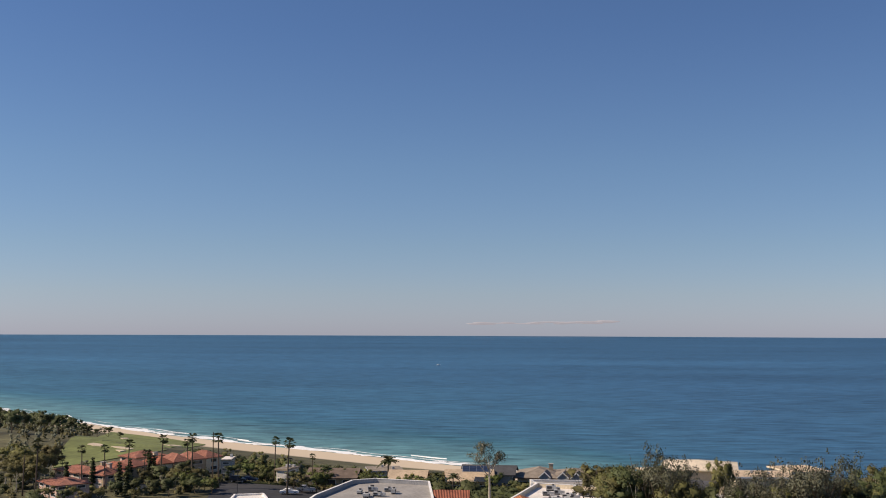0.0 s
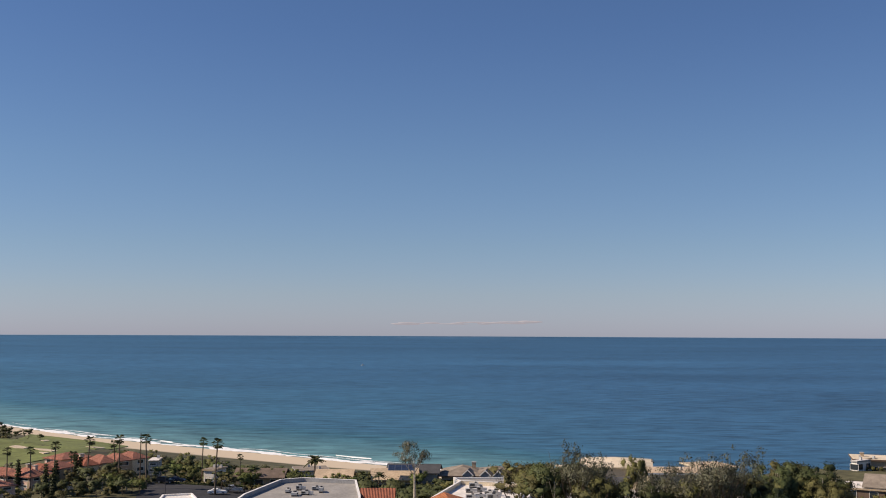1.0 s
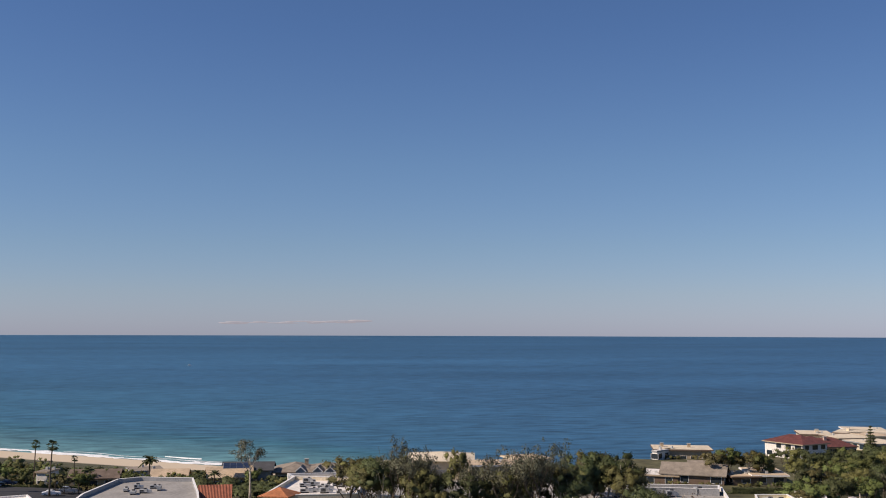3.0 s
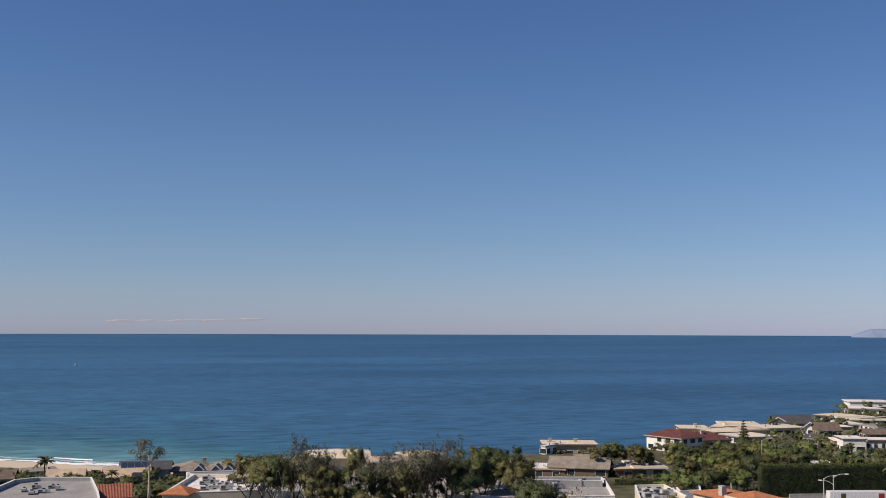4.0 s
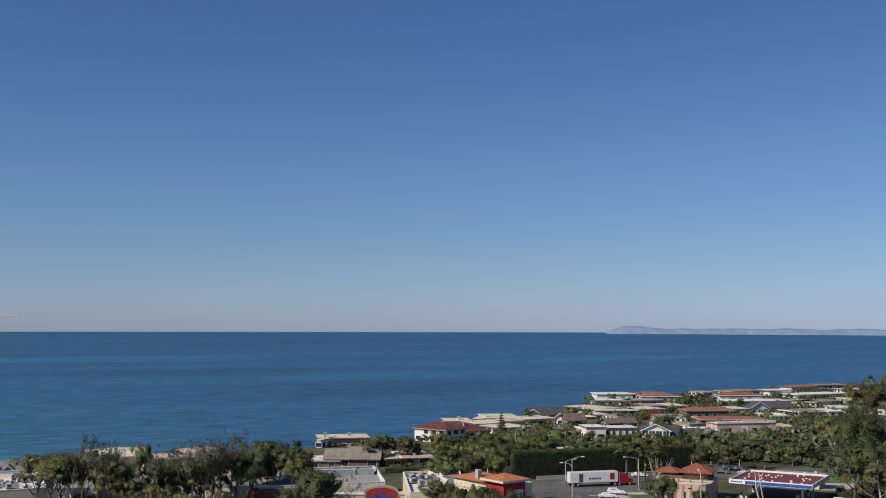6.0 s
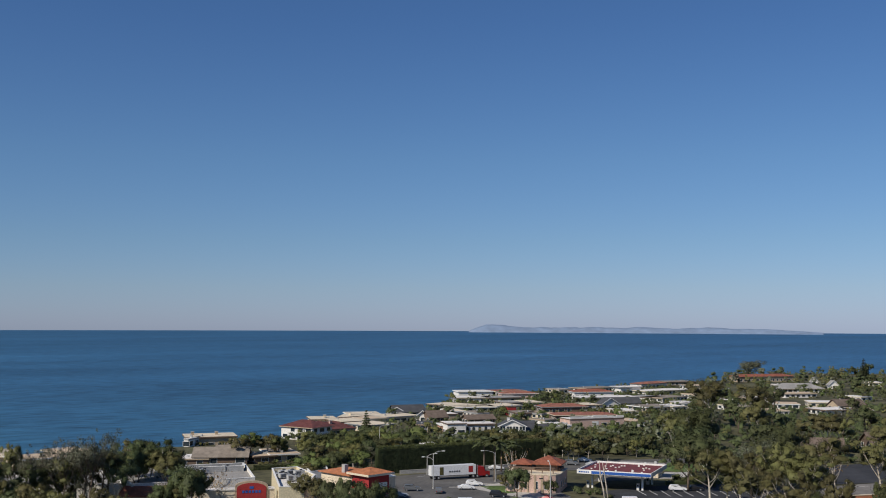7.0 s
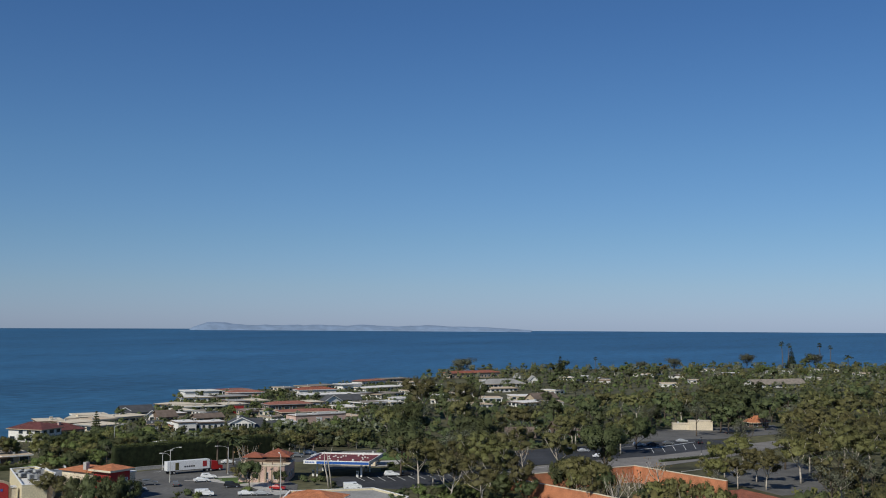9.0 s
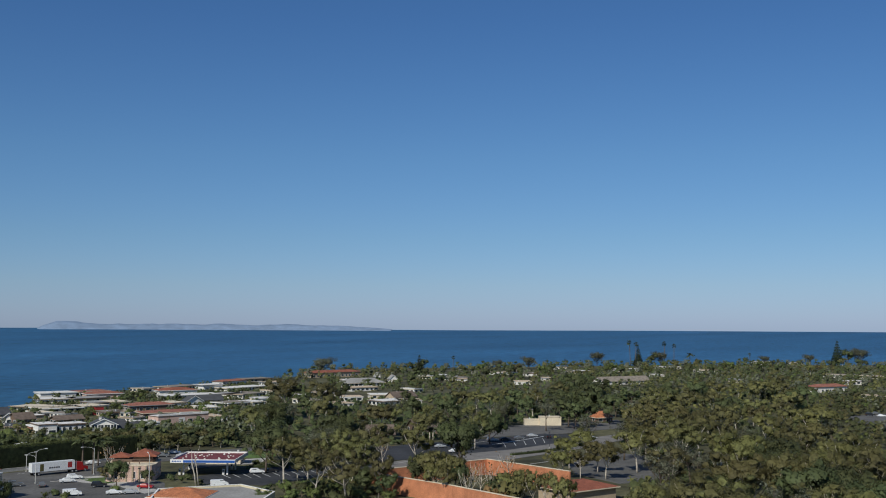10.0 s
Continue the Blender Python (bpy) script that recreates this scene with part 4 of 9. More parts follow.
def car(x, y, yaw, paint, kind="suv", label="", z=None):
    """A parked car: body with cabin, glass, wheels and lamps. It points along local +x."""
    L, W, H = {"suv": (4.7, 1.9, 1.72), "sedan": (4.7, 1.82, 1.42), "pickup": (5.6, 1.95, 1.85), "van": (5.2, 2.0, 1.95)}[kind]
    ob = thing("car", x, y, (ground_z(x, y) + 0.12) if z is None else z, yaw, label, "car", "parked cars")
    prof = {"suv": [(-.5, .3), (-.5, .56), (-.47, .66), (-.42, .97), (-.36, 1.0), (.04, 1.0), (.2, .64), (.44, .56), (.5, .46), (.5, .26)],
            "sedan": [(-.5, .3), (-.5, .62), (-.44, .68), (-.34, .70), (-.22, .98), (-.16, 1.0), (.04, 1.0), (.18, .70), (.44, .60), (.5, .46), (.5, .26)],
            "pickup": [(-.5, .3), (-.5, .62), (-.12, .62), (-.1, .95), (-.06, 1.0), (.12, 1.0), (.22, .66), (.46, .58), (.5, .5), (.5, .28)],
            "van": [(-.5, .22), (-.5, .9), (-.47, 1.0), (.2, 1.0), (.36, .62), (.48, .52), (.5, .4), (.5, .22)]}[kind]
    s = Shape()
    pts = [(a * L, b * H) for a, b in prof]
    n = len(pts)
    cols = []
    for sg, inset in ((-1, 0), (1, 0)):
        cols.append([(px, sg * (W / 2 - (0.16 if pz > 0.72 * H else 0.0)), pz) for px, pz in pts])
    s.add(cols[0] + cols[1], [tuple(range(n)), tuple(range(n, 2 * n))[::-1]] + [(i, n + i, n + (i + 1) % n, (i + 1) % n) for i in range(n)])
    part("body", s, paint, ob)
    g = Shape()
    a0, a1 = {"suv": (-.40, .06), "sedan": (-.24, .06), "pickup": (-.08, .13), "van": (.02, .24)}[kind]
    for sg in (-1, 1):
        y1 = sg * (W / 2 - 0.13)
        g.box(a0 * L, a1 * L, min(y1, y1 + sg * 0.03), max(y1, y1 + sg * 0.03), 0.70 * H, 0.93 * H)
    part("side_glass", g, GLASS, ob)
    fx = {"suv": (.05, .19), "sedan": (.05, .17), "pickup": (.13, .21), "van": (.21, .35)}[kind]
    ws = Shape().add([(fx[0] * L + .03, -W * .38, .985 * H), (fx[0] * L + .03, W * .38, .985 * H), (fx[1] * L + .03, W * .42, .67 * H), (fx[1] * L + .03, -W * .42, .67 * H),
                      (fx[0] * L, -W * .38, .93 * H), (fx[0] * L, W * .38, .93 * H), (fx[1] * L, W * .42, .62 * H), (fx[1] * L, -W * .42, .62 * H)], [(0, 3, 2, 1), (4, 5, 6, 7), (0, 1, 5, 4), (2, 3, 7, 6)])
    part("windscreen", ws, GLASS, ob)
    for wx in (-0.31, 0.31):
        for sg in (-1, 1):
            yy = sg * (W / 2 - 0.1)
            wh = part("wheel", Shape().tube([(wx * L, yy - 0.11, 0.33), (wx * L, yy + 0.11, 0.33)], [0.33, 0.33], 12), DARK, ob)
            part("rim", Shape().tube([(wx * L, yy + sg * 0.1, 0.33), (wx * L, yy + sg * 0.13, 0.33)], [0.2, 0.18], 10), STEEL, wh)
    for sg in (-1, 1):
        part("headlight", Shape().box(L * .485, L * .502, sg * W * .36 - .15, sg * W * .36 + .15, .40 * H, .48 * H), TRIM, ob)
        part("tail_light", Shape().box(-L * .503, -L * .49, sg * W * .40 - .1, sg * W * .40 + .1, .42 * H, .56 * H), TAIL, ob)
    return ob


TAIL = mat("red_lamp_plastic", (0.35, 0.02, 0.02), 0.3, 0.1, 1)
PAINTS = {k: mat(k + "_car_paint", c, 0.3, 0.05, 2, spec=0.5) for k, c in {"white": (0.78, 0.78, 0.77), "silver": (0.42, 0.43, 0.44), "black": (0.02, 0.02, 0.022), "grey": (0.13, 0.135, 0.14), "red": (0.35, 0.02, 0.02), "navy": (0.03, 0.04, 0.08)}.items()}


def street_lamp(x, y, h, yaw, arms=1, arm=2.6, z=None):
    ob = thing("street_lamp", x, y, (ground_z(x, y) - 0.05) if z is None else z, yaw, "tall pale street lamp with curved arm beside the road", "street lamp", "street lamps")
    part("pole", Shape().tube([(0, 0, 0), (0, 0, h * 0.5), (0, 0, h - 0.6)], [0.13, 0.11, 0.08], 8), POLE, ob)
    part("base", Shape().tube([(0, 0, 0), (0, 0, 0.5)], [0.26, 0.22], 10), CONC, ob)
    for k in range(arms):
        sg = 1 if k == 0 else -1
        zz = h - 0.6 - (0 if k == 0 else 1.6)
        a = part("arm", Shape().tube([(0, 0, zz - 0.4), (sg * arm * .25, 0, zz + 0.2), (sg * arm * .6, 0, zz + 0.5), (sg * arm, 0, zz + 0.6)], [0.07, 0.065, 0.055, 0.05], 6), POLE, ob)
        part("lamp_head", Shape().box(sg * arm - 0.15 * sg if sg > 0 else sg * arm - 0.65, sg * arm + 0.65 if sg > 0 else sg * arm + 0.15, -0.16, 0.16, zz + 0.5, zz + 0.68), TRIM, a)
    return ob


def lot_lamp(x, y, h=6.5):
    ob = thing("parking_lamp", x, y, ground_z(x, y), 0, "dark slim parking lot lamp post", "lamp post", "parking lamps")
    part("pole", Shape().tube([(0, 0, 0), (0, 0, h)], [0.09, 0.06], 6), DARK, ob)
    part("lamp_head", Shape().box(-0.45, 0.45, -0.2, 0.2, h - 0.1, h + 0.12), DARK, ob)
    part("base", Shape().tube([(0, 0, 0), (0, 0, 0.7)], [0.25, 0.25], 10), CONC, ob)


def utility_pole(x, y, h, z=None):
    ob = thing("utility_pole", x, y, ground_z(x, y) - 0.2, 20, "bare dark wooden utility pole", "utility pole")
    part("pole", Shape().tube([(0, 0, 0), (0, 0, h)], [0.17, 0.11], 8), WOOD, ob)
    part("crossarm", Shape().box(-0.5, 0.5, -0.06, 0.06, h - 0.7, h - 0.58), WOOD, ob)


def within(px, py, poly):
    c, n = False, len(poly)
    for i in range(n):
        (x1, y1), (x2, y2) = poly[i], poly[(i + 1) % n]
        if (y1 > py) != (y2 > py) and px < (x2 - x1) * (py - y1) / (y2 - y1) + x1:
            c = not c
    return c


def thin_crown(seed, h, w, low, clumps, r, per, size):
    """A light crown for planting in the mass."""
    rng = np.random.default_rng(seed)
    cs, rs = [], []
    for k in range(clumps):
        an, q, u = rng.uniform(0, math.tau), math.sqrt(rng.uniform(0, 1)), rng.uniform(0, 1)
        cs.append((math.cos(an) * q * w * (1 - 0.55 * u), math.sin(an) * q * w * (1 - 0.55 * u), h * (low + (0.86 - low) * u)))
        rs.append(r * rng.uniform(0.6, 1.2))
    vs, fs, ns = leaf_cards(cs, rs, per * (1.5 / r) ** 2, size, rng, 0.8)
    return vs, ns, fs


THIN = {}
for _i, _l in enumerate(("dense", "euc", "grey")):
    THIN["far%d" % _i] = thin_crown(300 + _i, 11, 4.4, 0.10, 9, 2.7, 14, 0.42) + (LEAF[_l],)
for _i, _l in enumerate(("dense", "bright", "olive")):
    THIN["shr%d" % _i] = thin_crown(310 + _i, 2.4, 1.5, 0.12, 4, 1.2, 14, 0.22) + (LEAF[_l],)


def woods(name, kind, poly, spacing, heights, base, label, seed, category="trees"):
    """Countless trees or shrubs of one kind over a stretch of land, clear of houses and paving, as one body."""
    rng = np.random.default_rng(seed)
    v, nv, f, leaf = THIN[kind]
    xs, ys = [p[0] for p in poly], [p[1] for p in poly]
    vs, fs, ns = [], [], []
    spots = []
    y = min(ys)
    while y < max(ys):
        x = min(xs)
        while x < max(xs):
            px, py = x + rng.uniform(-0.5, 0.5) * spacing, y + rng.uniform(-0.5, 0.5) * spacing
            if within(px, py, poly) and not any((px - a) ** 2 + (py - b) ** 2 < r * r for a, b, r in FOOT) and not any(within(px, py, q) for q in PAVED):
                spots.append((px, py))
            x += spacing
        y += spacing
    if not spots:
        return
    ar = np.array(spots)
    ar = ar[inland(ar[:, 0], ar[:, 1]) > 6]
    zs = height(ar[:, 0], ar[:, 1])
    for (px, py), pz in zip(ar, zs):
        k = rng.uniform(*heights) / base
        a = rng.uniform(0, math.tau)
        c, s = math.cos(a), math.sin(a)
        q = v * np.array([k * rng.uniform(0.85, 1.3), k * rng.uniform(0.85, 1.3), k])
        o = sum(len(t) for t in vs)
        vs.append(np.stack([q[:, 0] * c - q[:, 1] * s + px, q[:, 0] * s + q[:, 1] * c + py, q[:, 2] + pz - 0.15], 1))
        ns.append(np.stack([nv[:, 0] * c - nv[:, 1] * s, nv[:, 0] * s + nv[:, 1] * c, nv[:, 2]], 1))
        fs += [tuple(o + i for i in t) for t in f]
    out = crown_mesh(name, np.concatenate(vs).tolist(), fs, leaf, np.concatenate(ns))
    tagged(new(name, out), label, category, kind="stuff")


# ---------------------------------------------------------------- single things
BLUE = mat("blue_fascia_panel", (0.03, 0.10, 0.36), 0.5, 0.06, 2)
MAROON_METAL = mat("maroon_roof_metal", (0.17, 0.045, 0.045), 0.7, 0.25, 2)
FOAM = mat("sea_foam", (0.80, 0.82, 0.82), 0.9, 0.12, 4)
PV = mat("solar_cells", (0.03, 0.045, 0.085), 0.15, 0.2, 1, spec=0.6)
# island rock paled towards the horizon sky, distance haze painted into its colour
HAZE_ROCK = mat("haze_painted_island_rock", (0.205, 0.270, 0.375), 0.95, 0.05, 400)
CLOUD = mat("glowing_pale_cloud", (0.1, 0.1, 0.1), 1.0, 0.05, 200)
# cloud glows by itself, emission standing in for sunlight on it
CLOUD.node_tree.nodes["Principled BSDF"].inputs["Emission Color"].default_value = (0.40, 0.40, 0.46, 1)
CLOUD.node_tree.nodes["Principled BSDF"].inputs["Emission Strength"].default_value = 0.76
SIGN = mat("sign_panel_white", (0.70, 0.68, 0.63), 0.6, 0.05, 2)
STONE = mat("pier_stone", (0.22, 0.19, 0.16), 0.9, 0.3, 0.8, 0.3)


def gas_canopy(x, y, yaw, w, d, z):
    """A filling-station canopy: deep roof tray with fascia on columns, pumps below."""
    g = ground_z(x, y)
    ob = thing("gas_station_canopy", x, y, g, yaw, "white and blue filling-station canopy with maroon roof deck", "canopy")
    H = z - g
    part("deck", Shape().box(-w / 2 + 0.3, w / 2 - 0.3, -d / 2 + 0.3, d / 2 - 0.3, H - 0.75, H - 0.45), MAROON_METAL, ob)
    part("soffit", Shape().box(-w / 2 + 0.25, w / 2 - 0.25, -d / 2 + 0.25, d / 2 - 0.25, H - 1.1, H - 1.0), TRIM, ob)
    for a, b, c, e in ((-w / 2, w / 2, -d / 2, -d / 2 + 0.25), (-w / 2, w / 2, d / 2 - 0.25, d / 2), (-w / 2, -w / 2 + 0.25, -d / 2 + 0.25, d / 2 - 0.25), (w / 2 - 0.25, w / 2, -d / 2 + 0.25, d / 2 - 0.25)):
        f = part("fascia", Shape().box(a, b, c, e, H - 1.1, H), TRIM, ob)
    part("blue_band", Shape().box(-w / 2 + w * 0.2, w / 2 - 0.1, -d / 2 - 0.04, -d / 2, H - 1.0, H - 0.25), BLUE, ob, "blue fascia band")
    lg = Shape()
    for k in range(6):
        lg.box(-w / 2 + 0.6 + k * 0.5, -w / 2 + 0.95 + k * 0.5, -d / 2 - 0.05, -d / 2, H - 0.75, H - 0.4)
    part("lettering", lg, BLUE, ob)
    for sx in (-0.34, 0.34):
        for sy in (-0.3, 0.3):
            part("column", Shape().box(sx * w - 0.25, sx * w + 0.25, sy * d - 0.25, sy * d + 0.25, -0.2, H - 1.1), TRIM, ob)
            p = part("fuel_pump", Shape().box(sx * w - 1.6, sx * w - 0.9, sy * d - 0.35, sy * d + 0.35, 0, 1.9), SIGN, ob)
            part("screen", Shape().box(sx * w - 1.5, sx * w - 1.0, sy * d - 0.38, sy * d - 0.35, 1.1, 1.6), GLASS, p)
    rng = np.random.default_rng(3)
    for k in range(26):
        px, py = rng.uniform(-0.45, 0.45) * w, rng.uniform(-0.42, 0.42) * d
        part("roof_light_box", Shape().box(px - 0.25, px + 0.25, py - 0.2, py + 0.2, H - 0.45, H - 0.2), SIGN, ob)
    st = house("flat", x + math.cos(radians(yaw + 90)) * (d * 0.5 + 9), y + math.sin(radians(yaw + 90)) * (d * 0.5 + 9), yaw, 12, 6, z - 2.0, "cream", "grey", "low cream station shop with flat roof", name="station_shop", group="shopping centre buildings")


def mission_building(x, y, yaw):
    """Pink stucco building with curved front, terraces and two tile-roofed towers."""
    g = ground_z(x, y)
    ob = thing("mission_style_building", x, y, g, yaw, "pink stucco mission-style building with red tile towers", "building", "shopping centre buildings")
    base = [(-7.5, 1.0), (-6.6, -0.4), (-5, -1.2), (5, -1.2), (6.6, -0.4), (7.5, 1.0), (7.5, 13), (-7.5, 13)]
    part("wall", Shape().prism(base, -0.5, 4.9), WALL["pink"], ob)
    # upper wall and towers in darker brown, shade under the roofs put into colour
    part("upper_wall", Shape().prism([(-6.6, 6.2), (6.7, 6.2), (6.7, 12.4), (-6.6, 12.4)], 4.9, 5.9), WALL["brown"], ob)
    for k in range(6):
        part("pilaster", Shape().box(-5.0 + k * 2.0 - 0.25, -5.0 + k * 2.0 + 0.25, -1.42, -1.2, -0.3, 4.9), WALL["tan"], ob)
    ring2 = [(px * 1.02, py * 1.02 - 0.05) for px, py in base]
    part("cornice", Shape().prism(ring2, 4.9, 5.15), WALL["cream"], ob)
    for cx, cy, r, zt in ((3.0, 8.6, 3.6, 7.2), (-4.4, 9.0, 2.3, 6.8)):
        t = part("tower", Shape().box(cx - r + 0.6, cx + r - 0.6, cy - r + 0.6, cy + r - 0.6, 5.15, zt), WALL["brown"], ob)
        s = Shape()
        o = r + 0.8
        s.add([(cx - o, cy - o, zt), (cx + o, cy - o, zt), (cx + o, cy + o, zt), (cx - o, cy + o, zt), (cx, cy, zt + r * 0.55), (cx - o, cy - o, zt - 0.25), (cx + o, cy - o, zt - 0.25), (cx + o, cy + o, zt - 0.25), (cx - o, cy + o, zt - 0.25)],
              [(0, 1, 4), (1, 2, 4), (2, 3, 4), (3, 0, 4), (5, 6, 1, 0), (6, 7, 2, 1), (7, 8, 3, 2), (8, 5, 0, 3), (8, 7, 6, 5)])
        part("tile_roof", s, ROOF["red"], ob, "red tile hip roof", uv=True)
    for k in range(4):
        px = -4.0 + k * 2.67
        window(ob, px, -1.2, 1.0, 1.1, 2.2, 0)
    for k in range(3):
        window(ob, 7.5, 3 + k * 3.5, 1.2, 1.6, 1.8, 1)
    for k in range(5):
        part("terrace_post", Shape().box(-6.4 + k * 3.0, -6.15 + k * 3.0, 0.3, 0.55, 5.15, 6.6), WALL["brown"], ob)
    part("terrace_beam", Shape().box(-6.6, 6.2, 0.25, 0.6, 6.6, 6.8), WALL["brown"], ob)


def corner_tower(x, y, yaw):
    """Shop building with a red corner tower under an orange tile roof."""
    g = ground_z(x, y)
    x, y = x + 3.3 * math.cos(radians(yaw)), y + 3.3 * math.sin(radians(yaw))
    ob = thing("corner_shop_building", x, y, g, yaw, "red and cream shop building with orange tile roof tower", "building", "shopping centre buildings")
    part("tower", Shape().box(-3.3, 3.3, 0, 6.6, -0.5, 8.6), WALL["red"], ob, "red stucco tower")
    o, zt = 4.3, 8.6
    s = Shape()
    cx, cy = 0, 3.3
    s.add([(cx - o, cy - o, zt), (cx + o, cy - o, zt), (cx + o, cy + o, zt), (cx - o, cy + o, zt), (cx, cy, zt + 1.25)] + [(cx + a * o, cy + b * o, zt - 0.45) for a, b in ((-1, -1), (1, -1), (1, 1), (-1, 1))],
          [(0, 1, 4), (1, 2, 4), (2, 3, 4), (3, 0, 4), (5, 6, 1, 0), (6, 7, 2, 1), (7, 8, 3, 2), (8, 5, 0, 3), (8, 7, 6, 5)])
    part("tower_roof", s, ROOF["orange"], ob, "orange tile hip roof", uv=True)
    f = Shape()
    for a in ((-o - .05, o + .05, cy - o - .05, cy - o + .05), (-o - .05, o + .05, cy + o - .05, cy + o + .05)):
        f.box(*a, zt - 0.55, zt - 0.05)
    for a in (-o, o):
        f.box(a - .05, a + .05, cy - o + .05, cy + o - .05, zt - 0.55, zt - 0.05)
    part("eave_board", f, WALL["cream"], ob)
    part("sign_panel", Shape().box(-0.2, 2.6, -0.12, 0.0, 3.4, 6.2), SIGN, ob, "pale sign panel")
    b = Shape()
    for k in range(3):
        b.box(0.2 + k * 0.75, 0.72 + k * 0.75, -0.17, -0.12, 4.2, 5.2)
    part("lettering", b, DARK, ob)
    for px in (-3.3, 2.3):
        part("pier", Shape().box(px - 0.2, px + 1.2, -0.3, 0.1, -0.5, 3.2), STONE, ob)
    part("wing_wall", Shape().box(-2.8, 6.5, 6.6, 20, -0.5, 7.4), WALL["cream"], ob, "cream stucco wing")
    part("wing_roof", roof_shape("hip", 9.3, 13.0, 7.5, 0.7, 1.1), ROOF["orange"], ob, "orange tile roof", uv=True).location = (1.85, 7.0, 0)
    part("side_wall", Shape().box(3.3, 6.6, 1.4, 6.6, -0.5, 7.0), WALL["cream"], ob, "cream stucco wing")
    part("side_coping", Shape().box(3.3, 6.8, 1.2, 6.6, 7.0, 7.3), TRIM, ob)
    part("side_base", Shape().box(3.3, 6.7, 1.3, 1.4, -0.5, 2.6), STONE, ob)
    part("chimney", Shape().box(-2.2, -1.0, 11, 12.2, 7.0, 9.8), CONC, ob)


def arch_sign(x, y, yaw):
    """A store-front wall with a rounded red sign gable."""
    g = ground_z(x, y)
    ob = thing("store_front", x, y, g, yaw, "cream store front with rounded red sign gable", "building", "shopping centre buildings")
    n, w, z0, z1 = 14, 3.6, 2.2, 6.7

    def arch(r, base, top, y0, y1):
        pts = [(-r, base), (r, base)] + [(r * math.cos(k * math.pi / n), top - 1.3 + 1.3 * math.sin(k * math.pi / n)) for k in range(n + 1)]
        m = len(pts)
        s = Shape()
        s.add([(px, y0, pz) for px, pz in pts] + [(px, y1, pz) for px, pz in pts], [tuple(range(m)), tuple(range(m, 2 * m))[::-1]] + [(i, m + i, m + (i + 1) % m, (i + 1) % m) for i in range(m)])
        return s
    part("gable_trim", arch(w + 0.45, -0.5, z1 + 0.45, 0.1, 1.2), WALL["tan"], ob, "tan rounded trim")
    part("red_gable", arch(w, 0.4, z1, -0.05, 0.3), WALL["red"], ob, "red rounded sign gable")
    b = Shape()
    for k in range(6):
        b.box(-2.3 + k * 0.8, -1.75 + k * 0.8, -0.12, -0.05, 4.3, 4.9)
    b.box(-0.5, 0.5, -0.12, -0.05, 5.3, 5.9)
    part("lettering", b, BLUE, ob)
    part("wall", Shape().box(-14, -w - 0.45, 0.3, 4, -0.5, 5.0), WALL["cream"], ob)
    part("wall", Shape().box(w + 0.45, 5.6, 0.3, 4, -0.5, 5.0), WALL["cream"], ob)
    part("coping", Shape().box(-14.2, -w - 0.5, 0.1, 0.7, 5.0, 5.3), WALL["white"], ob)
    part("coping", Shape().box(w + 0.5, 5.7, 0.1, 0.7, 5.0, 5.3), WALL["white"], ob)
    part("roof", Shape().box(-14, 5.6, 1.2, 4, 5.0, 5.15), ROOF["white"], ob)


def semi_truck(x, y, yaw):
    """A box trailer behind a red tractor, pointing along local +x."""
    ob = thing("semi_truck", x, y, ground_z(x, y) + 0.12, yaw, "white box trailer behind a red tractor on the road", "truck")
    part("trailer_box", Shape().box(-8.2, 6.0, -1.28, 1.28, 1.15, 4.0), PAINTS["white"], ob, "white trailer box")
    part("trailer_rail", Shape().box(-8.25, 6.05, -1.3, 1.3, 1.0, 1.15), DARK, ob)
    g = Shape()
    for k in range(5):
        g.box(-2.6 + k * 0.75, -2.1 + k * 0.75, -1.31, -1.28, 2.0, 2.45)
    part("lettering", g, DARK, ob)
    part("picture_panel", Shape().box(3.6, 5.0, -1.31, -1.28, 1.8, 3.6), WALL["red"], ob)
    part("side_picture", Shape().box(-5.6, -4.4, -1.31, -1.28, 1.3, 3.6), LEAF["olive"], ob)
    part("cab", Shape().add([(6.6, -1.2, 0.6), (9.0, -1.2, 0.6), (10.6, -1.1, 0.6), (10.6, -1.1, 1.7), (9.0, -1.2, 1.9), (8.6, -1.15, 3.2), (6.6, -1.15, 3.3)] + [(6.6, 1.2, 0.6), (9.0, 1.2, 0.6), (10.6, 1.1, 0.6), (10.6, 1.1, 1.7), (9.0, 1.2, 1.9), (8.6, 1.15, 3.2), (6.6, 1.15, 3.3)],
                            [(0, 1, 2, 3, 4, 5, 6), (13, 12, 11, 10, 9, 8, 7)] + [(i, 7 + i, 7 + (i + 1) % 7, (i + 1) % 7) for i in range(7)]), PAINTS["red"], ob, "red tractor cab")
    part("windscreen", Shape().box(8.75, 8.95, -1.0, 1.0, 2.1, 3.0), GLASS, ob)
    part("exhaust_stack", Shape().tube([(6.5, -1.1, 1.0), (6.5, -1.1, 3.9)], [0.09, 0.09], 8), STEEL, ob)
    for wx in (-7.2, -5.9, 5.2, 6.5, 9.6):
        for sg in (-1, 1):
            wh = part("wheel", Shape().tube([(wx, sg * 1.15 - 0.14, 0.5), (wx, sg * 1.15 + 0.14, 0.5)], [0.5, 0.5], 12), DARK, ob)
            part("rim", Shape().tube([(wx, sg * 1.29, 0.5), (wx, sg * 1.32, 0.5)], [0.28, 0.25], 10), STEEL, wh)


